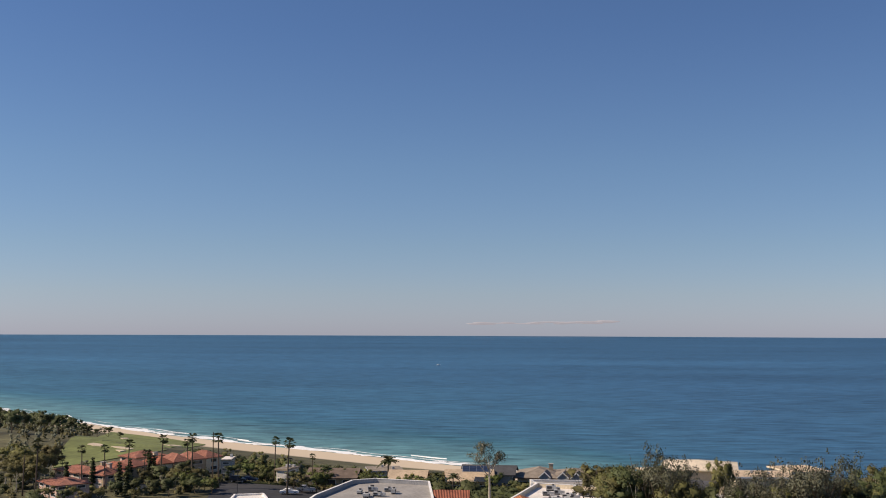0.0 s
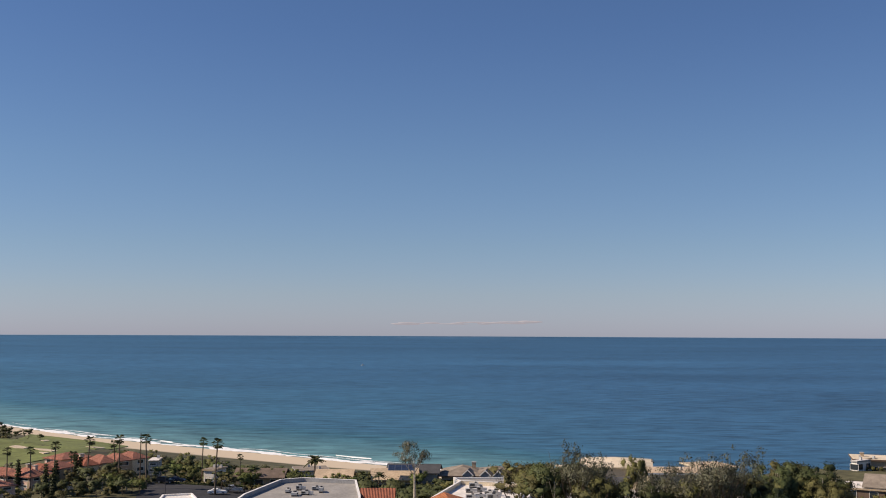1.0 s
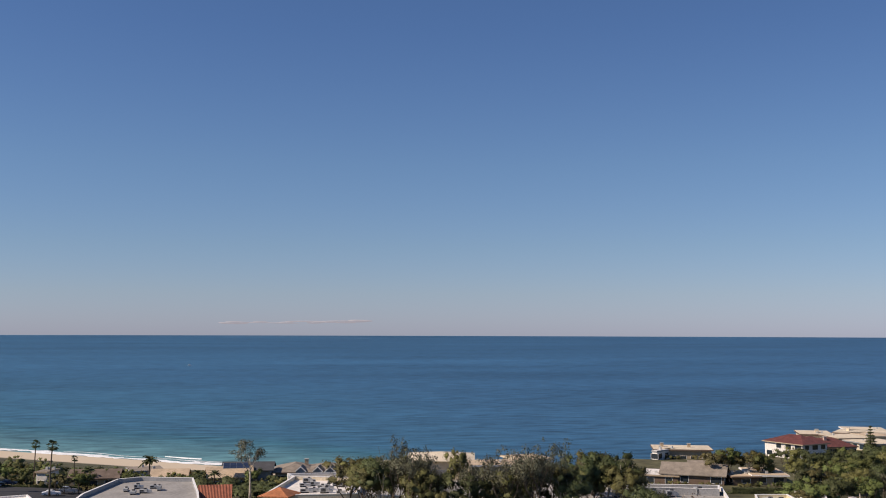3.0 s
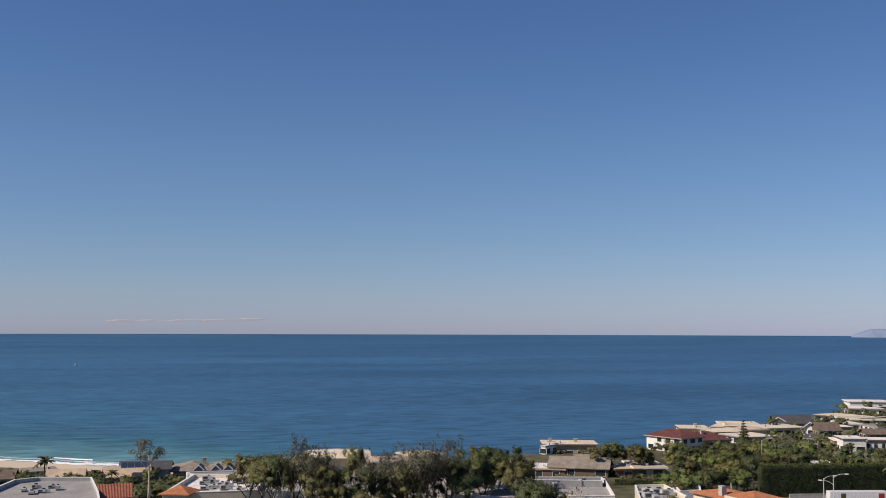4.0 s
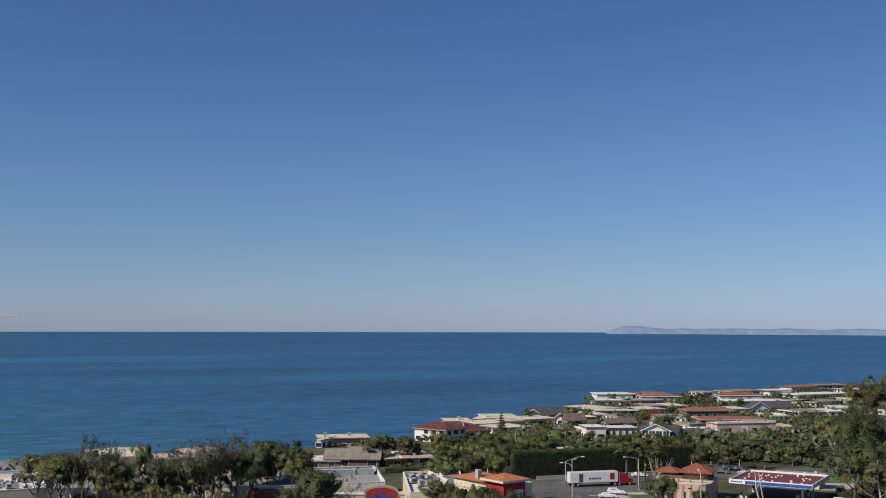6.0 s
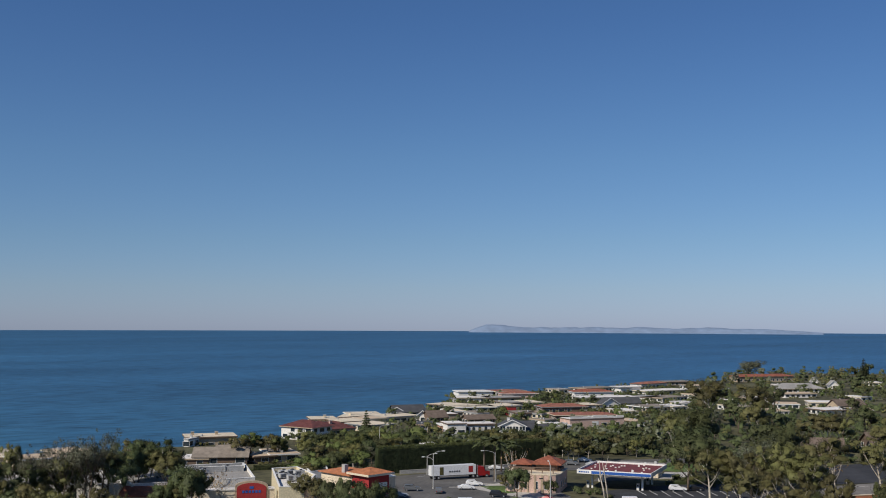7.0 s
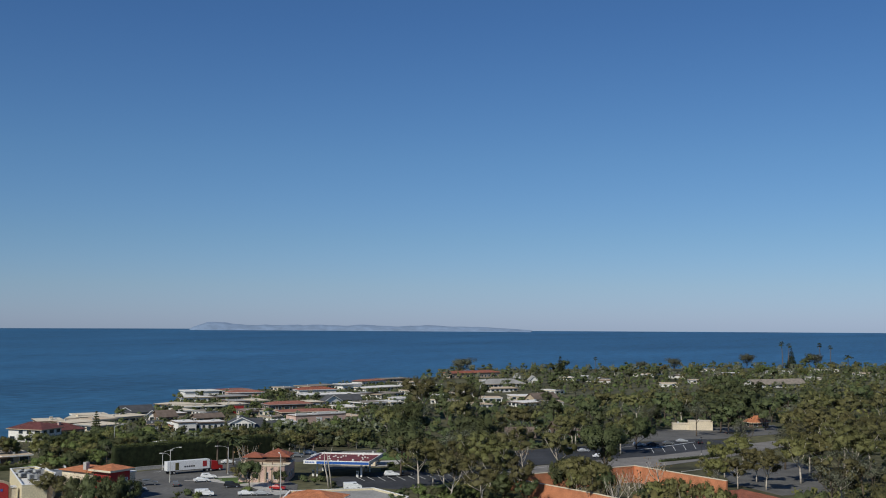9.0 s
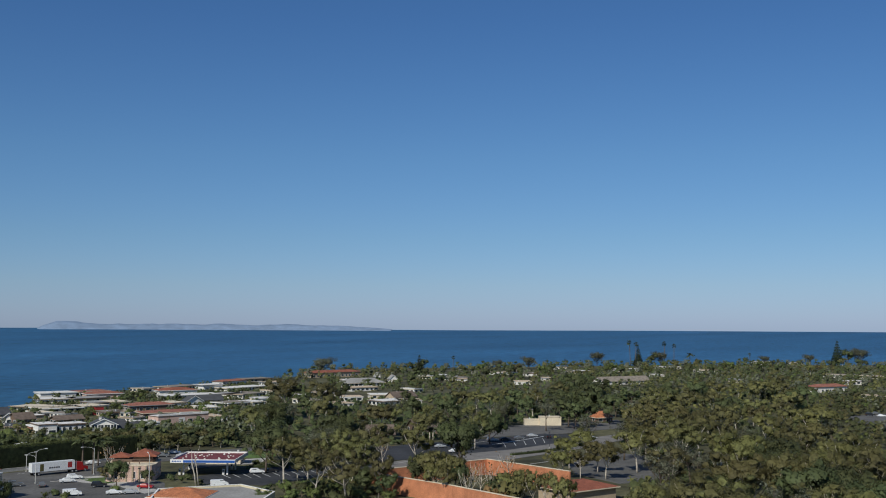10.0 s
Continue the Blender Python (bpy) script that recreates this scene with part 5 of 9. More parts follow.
def leaning_trunk(x, y):
    ob = thing("bare_eucalyptus_trunk", x, y, ground_z(x, y), 0, "pair of pale bare leaning trunks beside the lot", "tree")
    part("trunk", Shape().tube([(0, 0, -0.3), (-0.6, 0.3, 4), (-1.3, 0.6, 7), (-1.0, 1.2, 11)], [0.28, 0.22, 0.17, 0.06], 7), BARK, ob, smooth=True)
    part("trunk", Shape().tube([(0.9, 0, -0.3), (0.5, 0.2, 4), (-0.2, 0.3, 8), (-0.9, 0.2, 10.5)], [0.24, 0.2, 0.13, 0.05], 7), BARK, ob, smooth=True)
    part("limb", Shape().tube([(-1.2, 0.5, 6.6), (0.4, 0.6, 9), (1.8, 0.8, 12)], [0.12, 0.08, 0.03], 6), BARK, ob, smooth=True)


def low_wall(x0, y0, x1, y1, h, w, material, label, name):
    L = math.hypot(x1 - x0, y1 - y0)
    z = min(ground_z(x0, y0), ground_z(x1, y1))
    ob = thing(name, (x0 + x1) / 2, (y0 + y1) / 2, z, math.degrees(math.atan2(y1 - y0, x1 - x0)), label, "kerb" if name == "kerb" else "wall", kind="structure")
    part("body", Shape().box(-L / 2, L / 2, -w / 2, w / 2, -0.4, h), material, ob)
    if name != "kerb":
        part("coping", Shape().box(-L / 2, L / 2, -w / 2 - 0.05, w / 2 + 0.05, h, h + 0.16), WALL["cream"] if h > 3 else CONC, ob)


def bay_line(x0, y0, x1, y1):
    L = math.hypot(x1 - x0, y1 - y0)
    me = Shape().box(-L / 2, L / 2, -0.09, 0.09, 0.0, 0.02).mesh("bay_line", PAINT)
    ob = new("bay_line", me)
    ob.matrix_world = pose((x0 + x1) / 2, (y0 + y1) / 2, ground_z((x0 + x1) / 2, (y0 + y1) / 2) + 0.20, 0, 0, math.degrees(math.atan2(y1 - y0, x1 - x0)))
    tagged(ob, "white painted line on dark asphalt", "road marking", "bay lines", "structure")


def solar_panel(x, y, z, yaw):
    ob = thing("solar_panel", x, y, z, yaw, "dark blue solar panel array on a gabled roof", "solar panel")
    for i in range(4):
        for j in range(2):
            p = part("module", Shape().box(-3.6 + i * 1.8, -1.9 + i * 1.8, -1.1 + j * 1.1, -0.05 + j * 1.1, 0.0, 0.05), PV, ob)
    part("frame", Shape().box(-3.7, 3.65, -1.2, 1.1, -0.05, 0.0), STEEL, ob)
    ob.rotation_euler.x = radians(33)


def motor_boat(x, y, z):
    ob = thing("motor_boat", x, y, z, 25, "small white motor boat out at sea", "boat")
    pts = [(-3.5, 1.2), (1.0, 1.3), (4.2, 0.0), (1.0, -1.3), (-3.5, -1.2)]
    part("hull", Shape().prism(pts[::-1], -0.3, 1.2), PAINTS["white"], ob)
    part("cabin", Shape().box(-1.6, 1.2, -0.9, 0.9, 1.2, 3.0), PAINTS["white"], ob)
    part("mast", Shape().tube([(0, 0, 3.0), (0, 0, 5.5)], [0.08, 0.05], 6), STEEL, ob)
    part("cabin_glass", Shape().box(1.2, 1.25, -0.8, 0.8, 2.0, 2.7), GLASS, ob)


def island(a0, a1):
    """The long low island on the horizon, its distance haze held in the rock colour."""
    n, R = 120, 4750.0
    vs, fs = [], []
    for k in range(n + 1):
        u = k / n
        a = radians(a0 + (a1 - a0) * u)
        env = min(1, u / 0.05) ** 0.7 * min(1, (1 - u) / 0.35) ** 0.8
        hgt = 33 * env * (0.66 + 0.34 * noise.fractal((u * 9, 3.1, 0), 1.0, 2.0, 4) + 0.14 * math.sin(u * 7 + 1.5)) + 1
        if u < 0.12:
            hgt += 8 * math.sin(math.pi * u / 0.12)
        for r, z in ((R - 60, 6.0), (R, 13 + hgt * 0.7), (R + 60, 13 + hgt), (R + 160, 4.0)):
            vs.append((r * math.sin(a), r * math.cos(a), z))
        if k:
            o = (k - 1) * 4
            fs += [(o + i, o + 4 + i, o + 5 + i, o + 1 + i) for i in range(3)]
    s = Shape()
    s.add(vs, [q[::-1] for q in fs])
    tagged(new("island", s.mesh("island", HAZE_ROCK, True)), "long low island on the horizon with blue-grey haze painted in", "island", kind="structure")


def cloud_bank(a0, a1):
    rng = np.random.default_rng(12)
    s = Shape()
    R = 4850.0
    for k in range(26):
        u = rng.uniform(0, 1)
        a = radians(a0 + (a1 - a0) * u)
        zc = 73 + 8 * u + rng.normal() * 3
        rx, rz = rng.uniform(25, 80), rng.uniform(2.0, 5.0) * (1.6 if u > 0.85 or 0.5 < u < 0.66 else 1.0)
        c = Vector((R * math.sin(a), R * math.cos(a), zc))
        side = Vector((math.cos(a), -math.sin(a), 0))
        ring = 12
        vs = [c + side * rx * math.cos(i * math.tau / ring) + Vector((0, 0, rz * math.sin(i * math.tau / ring) * (1.0 if math.sin(i * math.tau / ring) > 0 else 0.45))) for i in range(ring)]
        back = Vector((math.sin(a), math.cos(a), 0)) * 30
        s.add([c - back * 0.5] + vs + [c + back], [(0, 1 + i, 1 + (i + 1) % ring) for i in range(ring)] + [(ring + 1, 1 + (i + 1) % ring, 1 + i) for i in range(ring)])
    tagged(new("cloud_bank", s.mesh("cloud_bank", CLOUD, True)), "thin pale cloud streak just over the horizon", "cloud", kind="structure")


def surf():
    """Breaking water: a ragged band at the sand and short rollers off it."""
    rng = np.random.default_rng(21)
    pts = []
    for a, b in zip(COAST[2:12], COAST[3:13]):
        n = max(2, int(math.dist(a, b) / 3))
        pts += [(a[0] + (b[0] - a[0]) * k / n, a[1] + (b[1] - a[1]) * k / n) for k in range(n)]

    def ribbon(s, lo, hi, off, wide, jag, zz):
        vs = []
        for k in range(lo, hi):
            p, q = Vector(pts[k]), Vector(pts[min(k + 1, len(pts) - 1)])
            d = (q - p).normalized() if (q - p).length > 1e-6 else Vector((1, -0.6)).normalized()
            nrm = Vector((-d.y, d.x))
            e = min(1, (k - lo + 0.3) / 5, (hi - k) / 5)
            w = wide * e * (0.7 + 1.1 * noise.noise((k / 9.0, off, 1.0)) + 0.5 * noise.noise((k / 2.5, off, 4.0)) + jag * rng.uniform(-0.3, 0.3))
            o = off + 5.0 * noise.noise((k / 11.0, off * 0.3, 5.0))
            w = max(0.15, w)
            for u, z in ((-0.5, 0.02), (0.1, zz), (0.5, 0.05)):
                c = p + nrm * (o + w * u)
                vs.append((c.x, c.y, SEA + 0.12 + z))
        m = hi - lo
        s.add(vs, [(3 * i + j, 3 * i + 3 + j, 3 * i + 4 + j, 3 * i + 1 + j) for i in range(m - 1) for j in range(2)])
    s = Shape()
    n = len(pts)
    ribbon(s, 0, n, 3.0, 9.0, 1.2, 0.2)
    for off, wide in ((9.0, 2.2), (13.0, 1.2)):
        k = 0
        while k < n - 20:
            ln = int(rng.uniform(8, 40))
            ribbon(s, k, min(n, k + ln), off + rng.uniform(-2, 2), wide, 1.6, 0.1)
            k += ln + int(rng.uniform(4, 26))
    k = 24
    while k < n - 30:
        ln = int(rng.uniform(5, 12))
        ribbon(s, k, min(n, k + ln), rng.uniform(11, 17), rng.uniform(1.0, 2.2), 1.6, 0.5)
        k += ln + int(rng.uniform(30, 80))
    me = s.mesh("surf", FOAM)
    tagged(new("surf", me), "white breaking surf along the beach", "surf", kind="structure")


# ---- paved and planted ground
sheet("parking_lot", [(-84.4, 287.3), (-72.6, 290.9), (-51.7, 287.4), (-44.5, 262.5), (-45.4, 226.8), (-72.4, 224.7)], LOT, 0.08, "dark asphalt parking lot beside a flat-roofed building", "parking lot")
sheet("road", [(133.4, 214.3), (157.3, 213.5), (181.7, 211.9), (215.8, 211.7), (251.9, 196.3), (246.4, 188.3), (230.1, 184.7), (202.8, 197.6), (170.0, 195.7), (161.8, 185.8), (138.4, 188.0), (116.0, 187.6)], ASPHALT, 0.10, "grey asphalt coast road", "road")
sheet("parking_lot", [(127.0, 204.5), (142.5, 193.5), (156.6, 186.8), (168.7, 168.5), (164.1, 156.0), (134.8, 123.3), (84.1, 123.1), (86.8, 150.3)], ASPHALT, 0.07, "grey asphalt parking lot with islands and cars", "parking lot")
sheet("pavement", [(201.0, 183.5), (220.2, 171.2), (215.3, 162.6), (187.0, 173.0)], ASPHALT, 0.09, "grey concrete apron under the station canopy", "pavement")
sheet("parking_lot", [(176.5, 158.0), (194.7, 156.6), (216.8, 150.9), (225.9, 128.5), (214.1, 119.4), (198.1, 125.1), (178.1, 128.4), (169.7, 144.2)], LOT, 0.08, "dark sealed asphalt parking lot with painted bays", "parking lot")
sheet("pavement", [(148.5, 186.9), (153.6, 189.4), (162.9, 186.8), (164.3, 182.5), (161.1, 165.8), (152.9, 145.6), (147.4, 145.8), (152.0, 163.6), (150.8, 179.5)], CONC, 0.10, "pale concrete pavement along the junction", "pavement")
sheet("lawn", [(155.1, 185.0), (162.7, 180.6), (156.7, 169.5), (151.3, 169.6)], LAWN, 0.12, "small green lawn beside the pink building", "lawn")
sheet("lawn", [(237.6, 191.8), (244.5, 180.7), (225.3, 169.1), (222.4, 179.8)], LAWN, 0.12, "green grassy slope behind the station", "lawn")
sheet("pavement", [(219.1, 175.4), (227.7, 171.2), (216.2, 161.3), (207.3, 166.0)], CONC, 0.13, "pale concrete ramp", "pavement")
sheet("road", [(230.2, 131.7), (259.8, 123.5), (298.9, 112.2), (351.3, 105.8), (389.8, 98.5), (373.8, 89.2), (327.1, 91.7), (272.1, 97.2), (235.0, 107.0), (218.0, 122.3)], WORN, 0.17, "pale worn service road", "road")
sheet("parking_lot", [(266.6, 159.7), (304.9, 147.8), (360.5, 129.5), (363.8, 116.9), (336.6, 103.8), (297.3, 111.4), (259.8, 123.5), (234.6, 135.0)], LOT, 0.12, "dark sealed asphalt parking lot with white bay lines", "parking lot")
sheet("parking_lot", [(332.1, 144.9), (379.7, 160.6), (441.4, 129.5), (405.7, 111.0), (366.5, 121.1)], ASPHALT, 0.11, "grey asphalt parking lot below trees", "parking lot")
sheet("parking_lot", [(284.0, 80.5), (317.0, 75.0), (309.6, 51.7), (260.3, 32.7), (244.3, 41.4), (255.2, 62.0)], ASPHALT, 0.11, "grey asphalt yard below trees", "parking lot")
sheet("parking_lot", [(529.6, 39.7), (566.6, 24.5), (549.4, 1.1), (484.0, -9.1), (490.1, 20.1)], ASPHALT, 0.11, "grey asphalt parking lot far off", "parking lot")
sheet("fairway", [(-159.3, 353.2), (-192.1, 441.5), (-265.0, 652.3), (-244.0, 638.9), (-211.6, 613.9), (-181.5, 581.1), (-161.7, 493.3), (-126.1, 361.9), (-130.3, 343.8), (-136.3, 322.1), (-141.9, 311.0)], FAIRWAY, 0.25, "mown green golf fairway above the beach", "golf course")
sheet("bunker", [(-158.7, 373.0), (-158.9, 378.4), (-156.0, 376.9), (-150.5, 371.2), (-151.4, 367.8), (-154.8, 369.1)], BUNKER, 0.45, "pale sand bunker on the golf course", "bunker")
sheet("bunker", [(-148.5, 369.3), (-143.7, 368.5), (-137.5, 362.8), (-138.4, 359.7), (-143.3, 363.3)], BUNKER, 0.45, "pale sand bunker on the golf course", "bunker")
sheet("bunker", [(-141.3, 355.8), (-139.1, 356.7), (-137.2, 354.7), (-138.0, 351.7)], BUNKER, 0.45, "pale sand bunker on the golf course", "bunker")
sheet("bunker", [(-219.1, 552.7), (-223.4, 573.0), (-217.4, 561.7), (-210.7, 536.8)], BUNKER, 0.45, "pale sand bunker on the golf course", "bunker")
sheet("bunker", [(-173.6, 491.7), (-174.6, 510.4), (-166.9, 499.6), (-148.5, 430.0)], BUNKER, 0.45, "pale sand bunker on the golf course", "bunker")


# ---- resort and links side
house("hip", -122.0, 276.8, -35.1, 12.6, 8.0, -0.4, "pink", "rose", "two-storey resort villa with faded red tile roof", rise=1.2, storeys=2, fascia=False, over=0.5, group="resort villas", name="villa")
house("hip", -113.4, 272.7, -28.2, 8.9, 8.0, -0.4, "pink", "rose", "two-storey resort villa with faded red tile roof", rise=1.5, storeys=2, fascia=False, chim=1, over=0.5, group="resort villas", name="villa")
house("hip", -108.5, 272.5, 54.6, 4.5, 8.0, -0.4, "tan", "rose", "tan resort villa with red tile roof and white chimney", rise=1.8, storeys=2, fascia=False, chim=1, over=0.5, group="resort villas", name="villa")
house("hip", -108.4, 280.2, 50.4, 5.5, 8.0, 0.2, "pink", "red", "resort villa with bright red tile roof", rise=1.4, storeys=2, fascia=False, over=0.5, group="resort villas", name="villa")
house("hip", -105.7, 286.2, 71.1, 6.9, 8.0, 0.2, "tan", "rose", "tan resort villa with faded red tile roof", rise=1.6, storeys=2, fascia=False, over=0.5, group="resort villas", name="villa")
house("hip", -100.4, 289.5, 48.4, 4.4, 8.0, 0.4, "cream", "red", "cream resort villa with bright red tile roof", rise=1.7, storeys=2, fascia=False, chim=1, over=0.5, group="resort villas", name="villa")
house("hip", -97.5, 294.8, 47.6, 4.7, 8.0, 0.4, "tan", "rose", "tan resort villa with faded red tile roof", rise=1.9, storeys=2, fascia=False, over=0.5, group="resort villas", name="villa")
house("hip", -94.7, 300.3, 48.9, 4.8, 8.0, 0.4, "tan", "rose", "tan resort villa with brownish red tile roof", rise=1.7, storeys=2, fascia=False, over=0.5, group="resort villas", name="villa")
house("hip", -91.7, 305.3, 59.0, 5.8, 8.0, 0.4, "cream", "rose", "cream resort villa with brownish red tile roof", rise=1.7, storeys=2, fascia=False, over=0.5, group="resort villas", name="villa")
house("hip", -110.7, 306.6, 55.7, 9.9, 8.0, 0.2, "pink", "rose", "long resort villa with faded red tile roof behind palms", rise=1.4, storeys=2, fascia=False, over=0.5, group="resort villas", name="villa")
house("hip", -117.4, 255.8, -44.2, 11.4, 8.0, -0.4, "pink", "rose", "resort villa with faded red tile roof beside a hedge", rise=1.0, storeys=2, fascia=False, over=0.5, group="resort villas", name="villa")
house("flat", -84.3, 292.5, 6.8, 2.5, 7.0, 1.0, "grey", "white", "narrow pale grey tower house", storeys=3, group="beach houses", over=0.2)
plant("row0", -82.5, 289.7, 0.96, 7)
house("flat", -68.2, 290.0, -14.9, 3.1, 7.0, -1.0, "white", "taupe", "small white house above the beach", storeys=2, group="beach houses", over=0.3)
plant("row2", -68.1, 286.0, 1.14, -7)
house("gable", -53.3, 283.8, 0.9, 12.2, 10.0, -1.8, "tan", "brown", "low house with brown shake roof behind a hedge", rise=1.8, group="beach houses")
plant("row2", -53.2, 280.7, 0.98, -4)
house("flat", -42.3, 309.0, 14.7, 8.3, 9.0, -3.5, "white", "taupe", "low white house above the beach", group="beach houses")
plant("row0", -40.7, 306.2, 0.82, 16)
house("gable", -33.7, 287.0, -0.6, 8.9, 8.0, -2.5, "tan", "sand", "low house with worn orange-brown roof", rise=2.0, group="beach houses")
plant("row2", -32.9, 282.8, 0.85, 7)
house("gable", -16.8, 284.3, 6.1, 11.3, 9.0, -2.2, "tan", "sand", "low house with worn orange-brown roof", rise=2.4, group="beach houses")
plant("row0", -15.1, 280.5, 1.09, 11)
house("gable", -12.4, 289.3, -3.5, 13.1, 9.0, -1.0, "grey", "dark", "dark gabled beach house with solar panels on its roof", rise=1.8, group="beach houses")
plant("row0", -12.1, 286.1, 0.81, -3)
house("flat", -7.9, 297.1, 6.0, 3.8, 4.0, -3.0, "cream", "grey", "small cream house front", group="beach houses", over=0.2)
plant("row2", -7.9, 293.1, 1.06, 0)
house("hip", 0.8, 291.0, -3.2, 10.8, 14.0, -2.0, "tan", "taupe", "beach house with broad weathered shake roof", rise=1.9, chim=1, group="beach houses")
plant("row0", 0.6, 287.1, 1.12, -7)
house("hip", 10.2, 290.7, -4.8, 13.2, 14.0, -2.0, "tan", "taupe", "beach house with broad weathered shake roof", rise=1.8, group="beach houses")
plant("row2", 10.5, 287.4, 1.24, -11)
house("gable_front", 2.6, 289.5, -8.7, 2.6, 4.0, -1.6, "grey", "taupe", "shake-roofed dormer wing of a beach house", rise=1.4, group="beach houses", over=0.3)
plant("row0", 3.2, 286.4, 1.15, -15)
house("gable_front", 7.4, 288.8, -10.9, 2.6, 4.0, -1.6, "grey", "taupe", "shake-roofed dormer wing of a beach house", rise=1.4, group="beach houses", over=0.3)
plant("row0", 6.0, 286.4, 1.10, -6)
house("gable_front", 10.9, 288.2, -10.9, 2.6, 4.0, -1.6, "grey", "taupe", "shake-roofed dormer wing of a beach house", rise=1.4, group="beach houses", over=0.3)
plant("row2", 11.6, 284.6, 1.02, -14)
house("hip", 45.4, 308.1, -9.7, 19.0, 20.0, -1.5, "cream", "cream", "large low cream-roofed house behind trees", rise=1.6, over=1.2)
plant("row2", 41.5, 309.2, 0.93, -13)
plant("row2", 49.7, 307.2, 0.83, -17)
house("flat", 34.9, 305.3, 17.0, 6.2, 8.0, -2.0, "white", "cream", "small cream house behind trees")
plant("row0", 34.8, 303.2, 1.03, 19)
house("flat", 60.2, 293.2, 0.4, 15.2, 12.0, -1.5, "cream", "sand", "low sand-coloured flat house behind trees")
plant("row2", 61.5, 292.6, 0.93, 6)
house("flat", 75.0, 305.7, 15.8, 10.3, 12.0, -1.5, "cream", "sand", "low sand-coloured flat house behind trees")
plant("row2", 76.8, 304.7, 0.89, 21)
house("gable", 39.6, 274.7, -9.6, 7.8, 8.0, -2.0, "grey", "dark", "dark blue-roofed house behind trees", rise=1.6)
plant("row0", 38.9, 272.9, 1.19, -12)


# ---- shopping centre
flat_block([(-41.8, 249.2), (-36.7, 252.6), (-23.9, 249.3), (-20.8, 226.2), (-18.2, 198.9), (-46.1, 198.3), (-45.8, 226.8)], 1.5, -4.0, "grey", "grey", "flat-roofed grey commercial building with raised parapets", parapet=0.9)
flat_block([(-67.9, 243.9), (-61.7, 246.4), (-58.2, 237.6), (-66.7, 235.1)], -0.8, -4.0, "white", "white", "low white flat-roofed carport building", parapet=0.3)
house("gable", -17.3, 227.2, 2.5, 5.9, 9.0, 0.8, "cream", "red", "red tiled roof pavilion on the commercial building", rise=2.4, name="pavilion", group="shopping centre buildings", fascia=False, faces=())
flat_block([(0.5, 251.7), (17.8, 246.6), (14.2, 221.0), (-6.8, 221.2)], 1.2, -4.0, "cream", "white", "flat-roofed cream shop building crowded with rooftop units", parapet=0.9)
flat_block([(-1.2, 262.5), (15.7, 262.6), (16.8, 252.4), (1.0, 254.2)], 1.0, -4.0, "white", "grey", "long low grey flat-roofed building", parapet=0.3)
house("hip", -4.0, 219.7, -22.4, 5.4, 5.6, 2.2, "cream", "orange", "small orange tile hip-roofed corner pavilion", rise=1.6, name="pavilion", group="shopping centre buildings", fascia=False, faces=())
flat_block([(15.4, 248.7), (65.2, 231.1), (60.2, 204.5), (11.8, 222.4)], 1.0, -4.0, "white", "grey", "long pale flat-roofed store building behind eucalyptus trees", parapet=0.8)
flat_block([(64.1, 227.4), (99.0, 220.1), (90.6, 194.4), (60.2, 200.0)], 1.4, -4.0, "white", "grey", "long pale flat-roofed store building", parapet=0.8)
flat_block([(78.1, 222.8), (97.5, 217.9), (95.1, 212.2), (76.8, 218.0)], 2.2, -4.0, "grey", "grey", "raised dark strip of store roof with white coping", parapet=0.7)
house("gable", 62.5, 194.9, -39.0, 12.2, 6.0, 0.0, "pink", "red", "red tiled arcade roof along the store front", rise=1.8, name="arcade", group="shopping centre buildings", fascia=False, faces=())
flat_block([(102.2, 209.5), (109.6, 208.7), (106.7, 191.9), (95.2, 175.4), (89.5, 177.6)], 1.0, -4.0, "yellow", "white", "cream shop building with white cluttered roof", parapet=1.0)
flat_block([(117.2, 221.1), (124.3, 219.6), (116.6, 203.8), (111.2, 204.2)], 0.5, -4.0, "white", "grey", "pale flat roof of a shop wing", parapet=0.5)


# ---- bluff houses
house("flat", 130.6, 325.7, -15.4, 18.4, 12.8, -1.5, "tan", "cream", "long low house with cream flat roof and two white chimneys", chim=2, over=0.7)
plant("row2", 124.9, 324.9, 0.94, -23)
plant("row2", 135.4, 321.5, 0.94, -23)
house("flat", 119.7, 323.3, -54.0, 1.8, 11.4, -1.5, "white", "white", "white end wing of a cliff-top house", over=0.2)
house("gable", 110.6, 267.3, -28.7, 17.1, 9.6, -1.4, "brown", "taupe", "brown house with weathered shake roof", rise=2.7, over=0.7)
plant("row2", 106.0, 267.6, 0.71, -33)
plant("row2", 113.4, 263.5, 0.71, -22)
house("flat", 102.5, 271.3, -27.0, 10.1, 12.1, -2.2, "brown", "white", "low brown garage with bright white roof", over=0.4)
plant("row2", 100.9, 269.1, 0.82, -34)
house("gable", 118.8, 282.8, -22.8, 5.6, 6.6, -1.4, "tan", "taupe", "small tan house with weathered shake roof", rise=1.6, over=0.7)
plant("row2", 118.1, 280.5, 0.87, -30)
house("flat", 131.1, 262.1, -12.1, 8.9, 15.6, -1.5, "tan", "sand", "low house with wide orange-tan flat roof", over=0.7)
plant("row1", 129.8, 259.5, 0.96, -6)
house("flat", 124.3, 262.7, -4.6, 7.1, 11.2, -1.8, "brown", "sand", "low brown house with orange-tan flat roof", over=0.7)
plant("row2", 123.4, 260.2, 0.71, -5)
house("flat", 182.1, 258.2, -0.9, 15.0, 9.9, -2.0, "grey", "white", "low white-grey flat roof behind the hedge", over=0.5)
house("hip", 164.1, 320.9, -68.3, 16.4, 11.6, 1.2, "white", "maroon", "two-storey white house with maroon tile roof", rise=2.4, storeys=2, over=0.7)
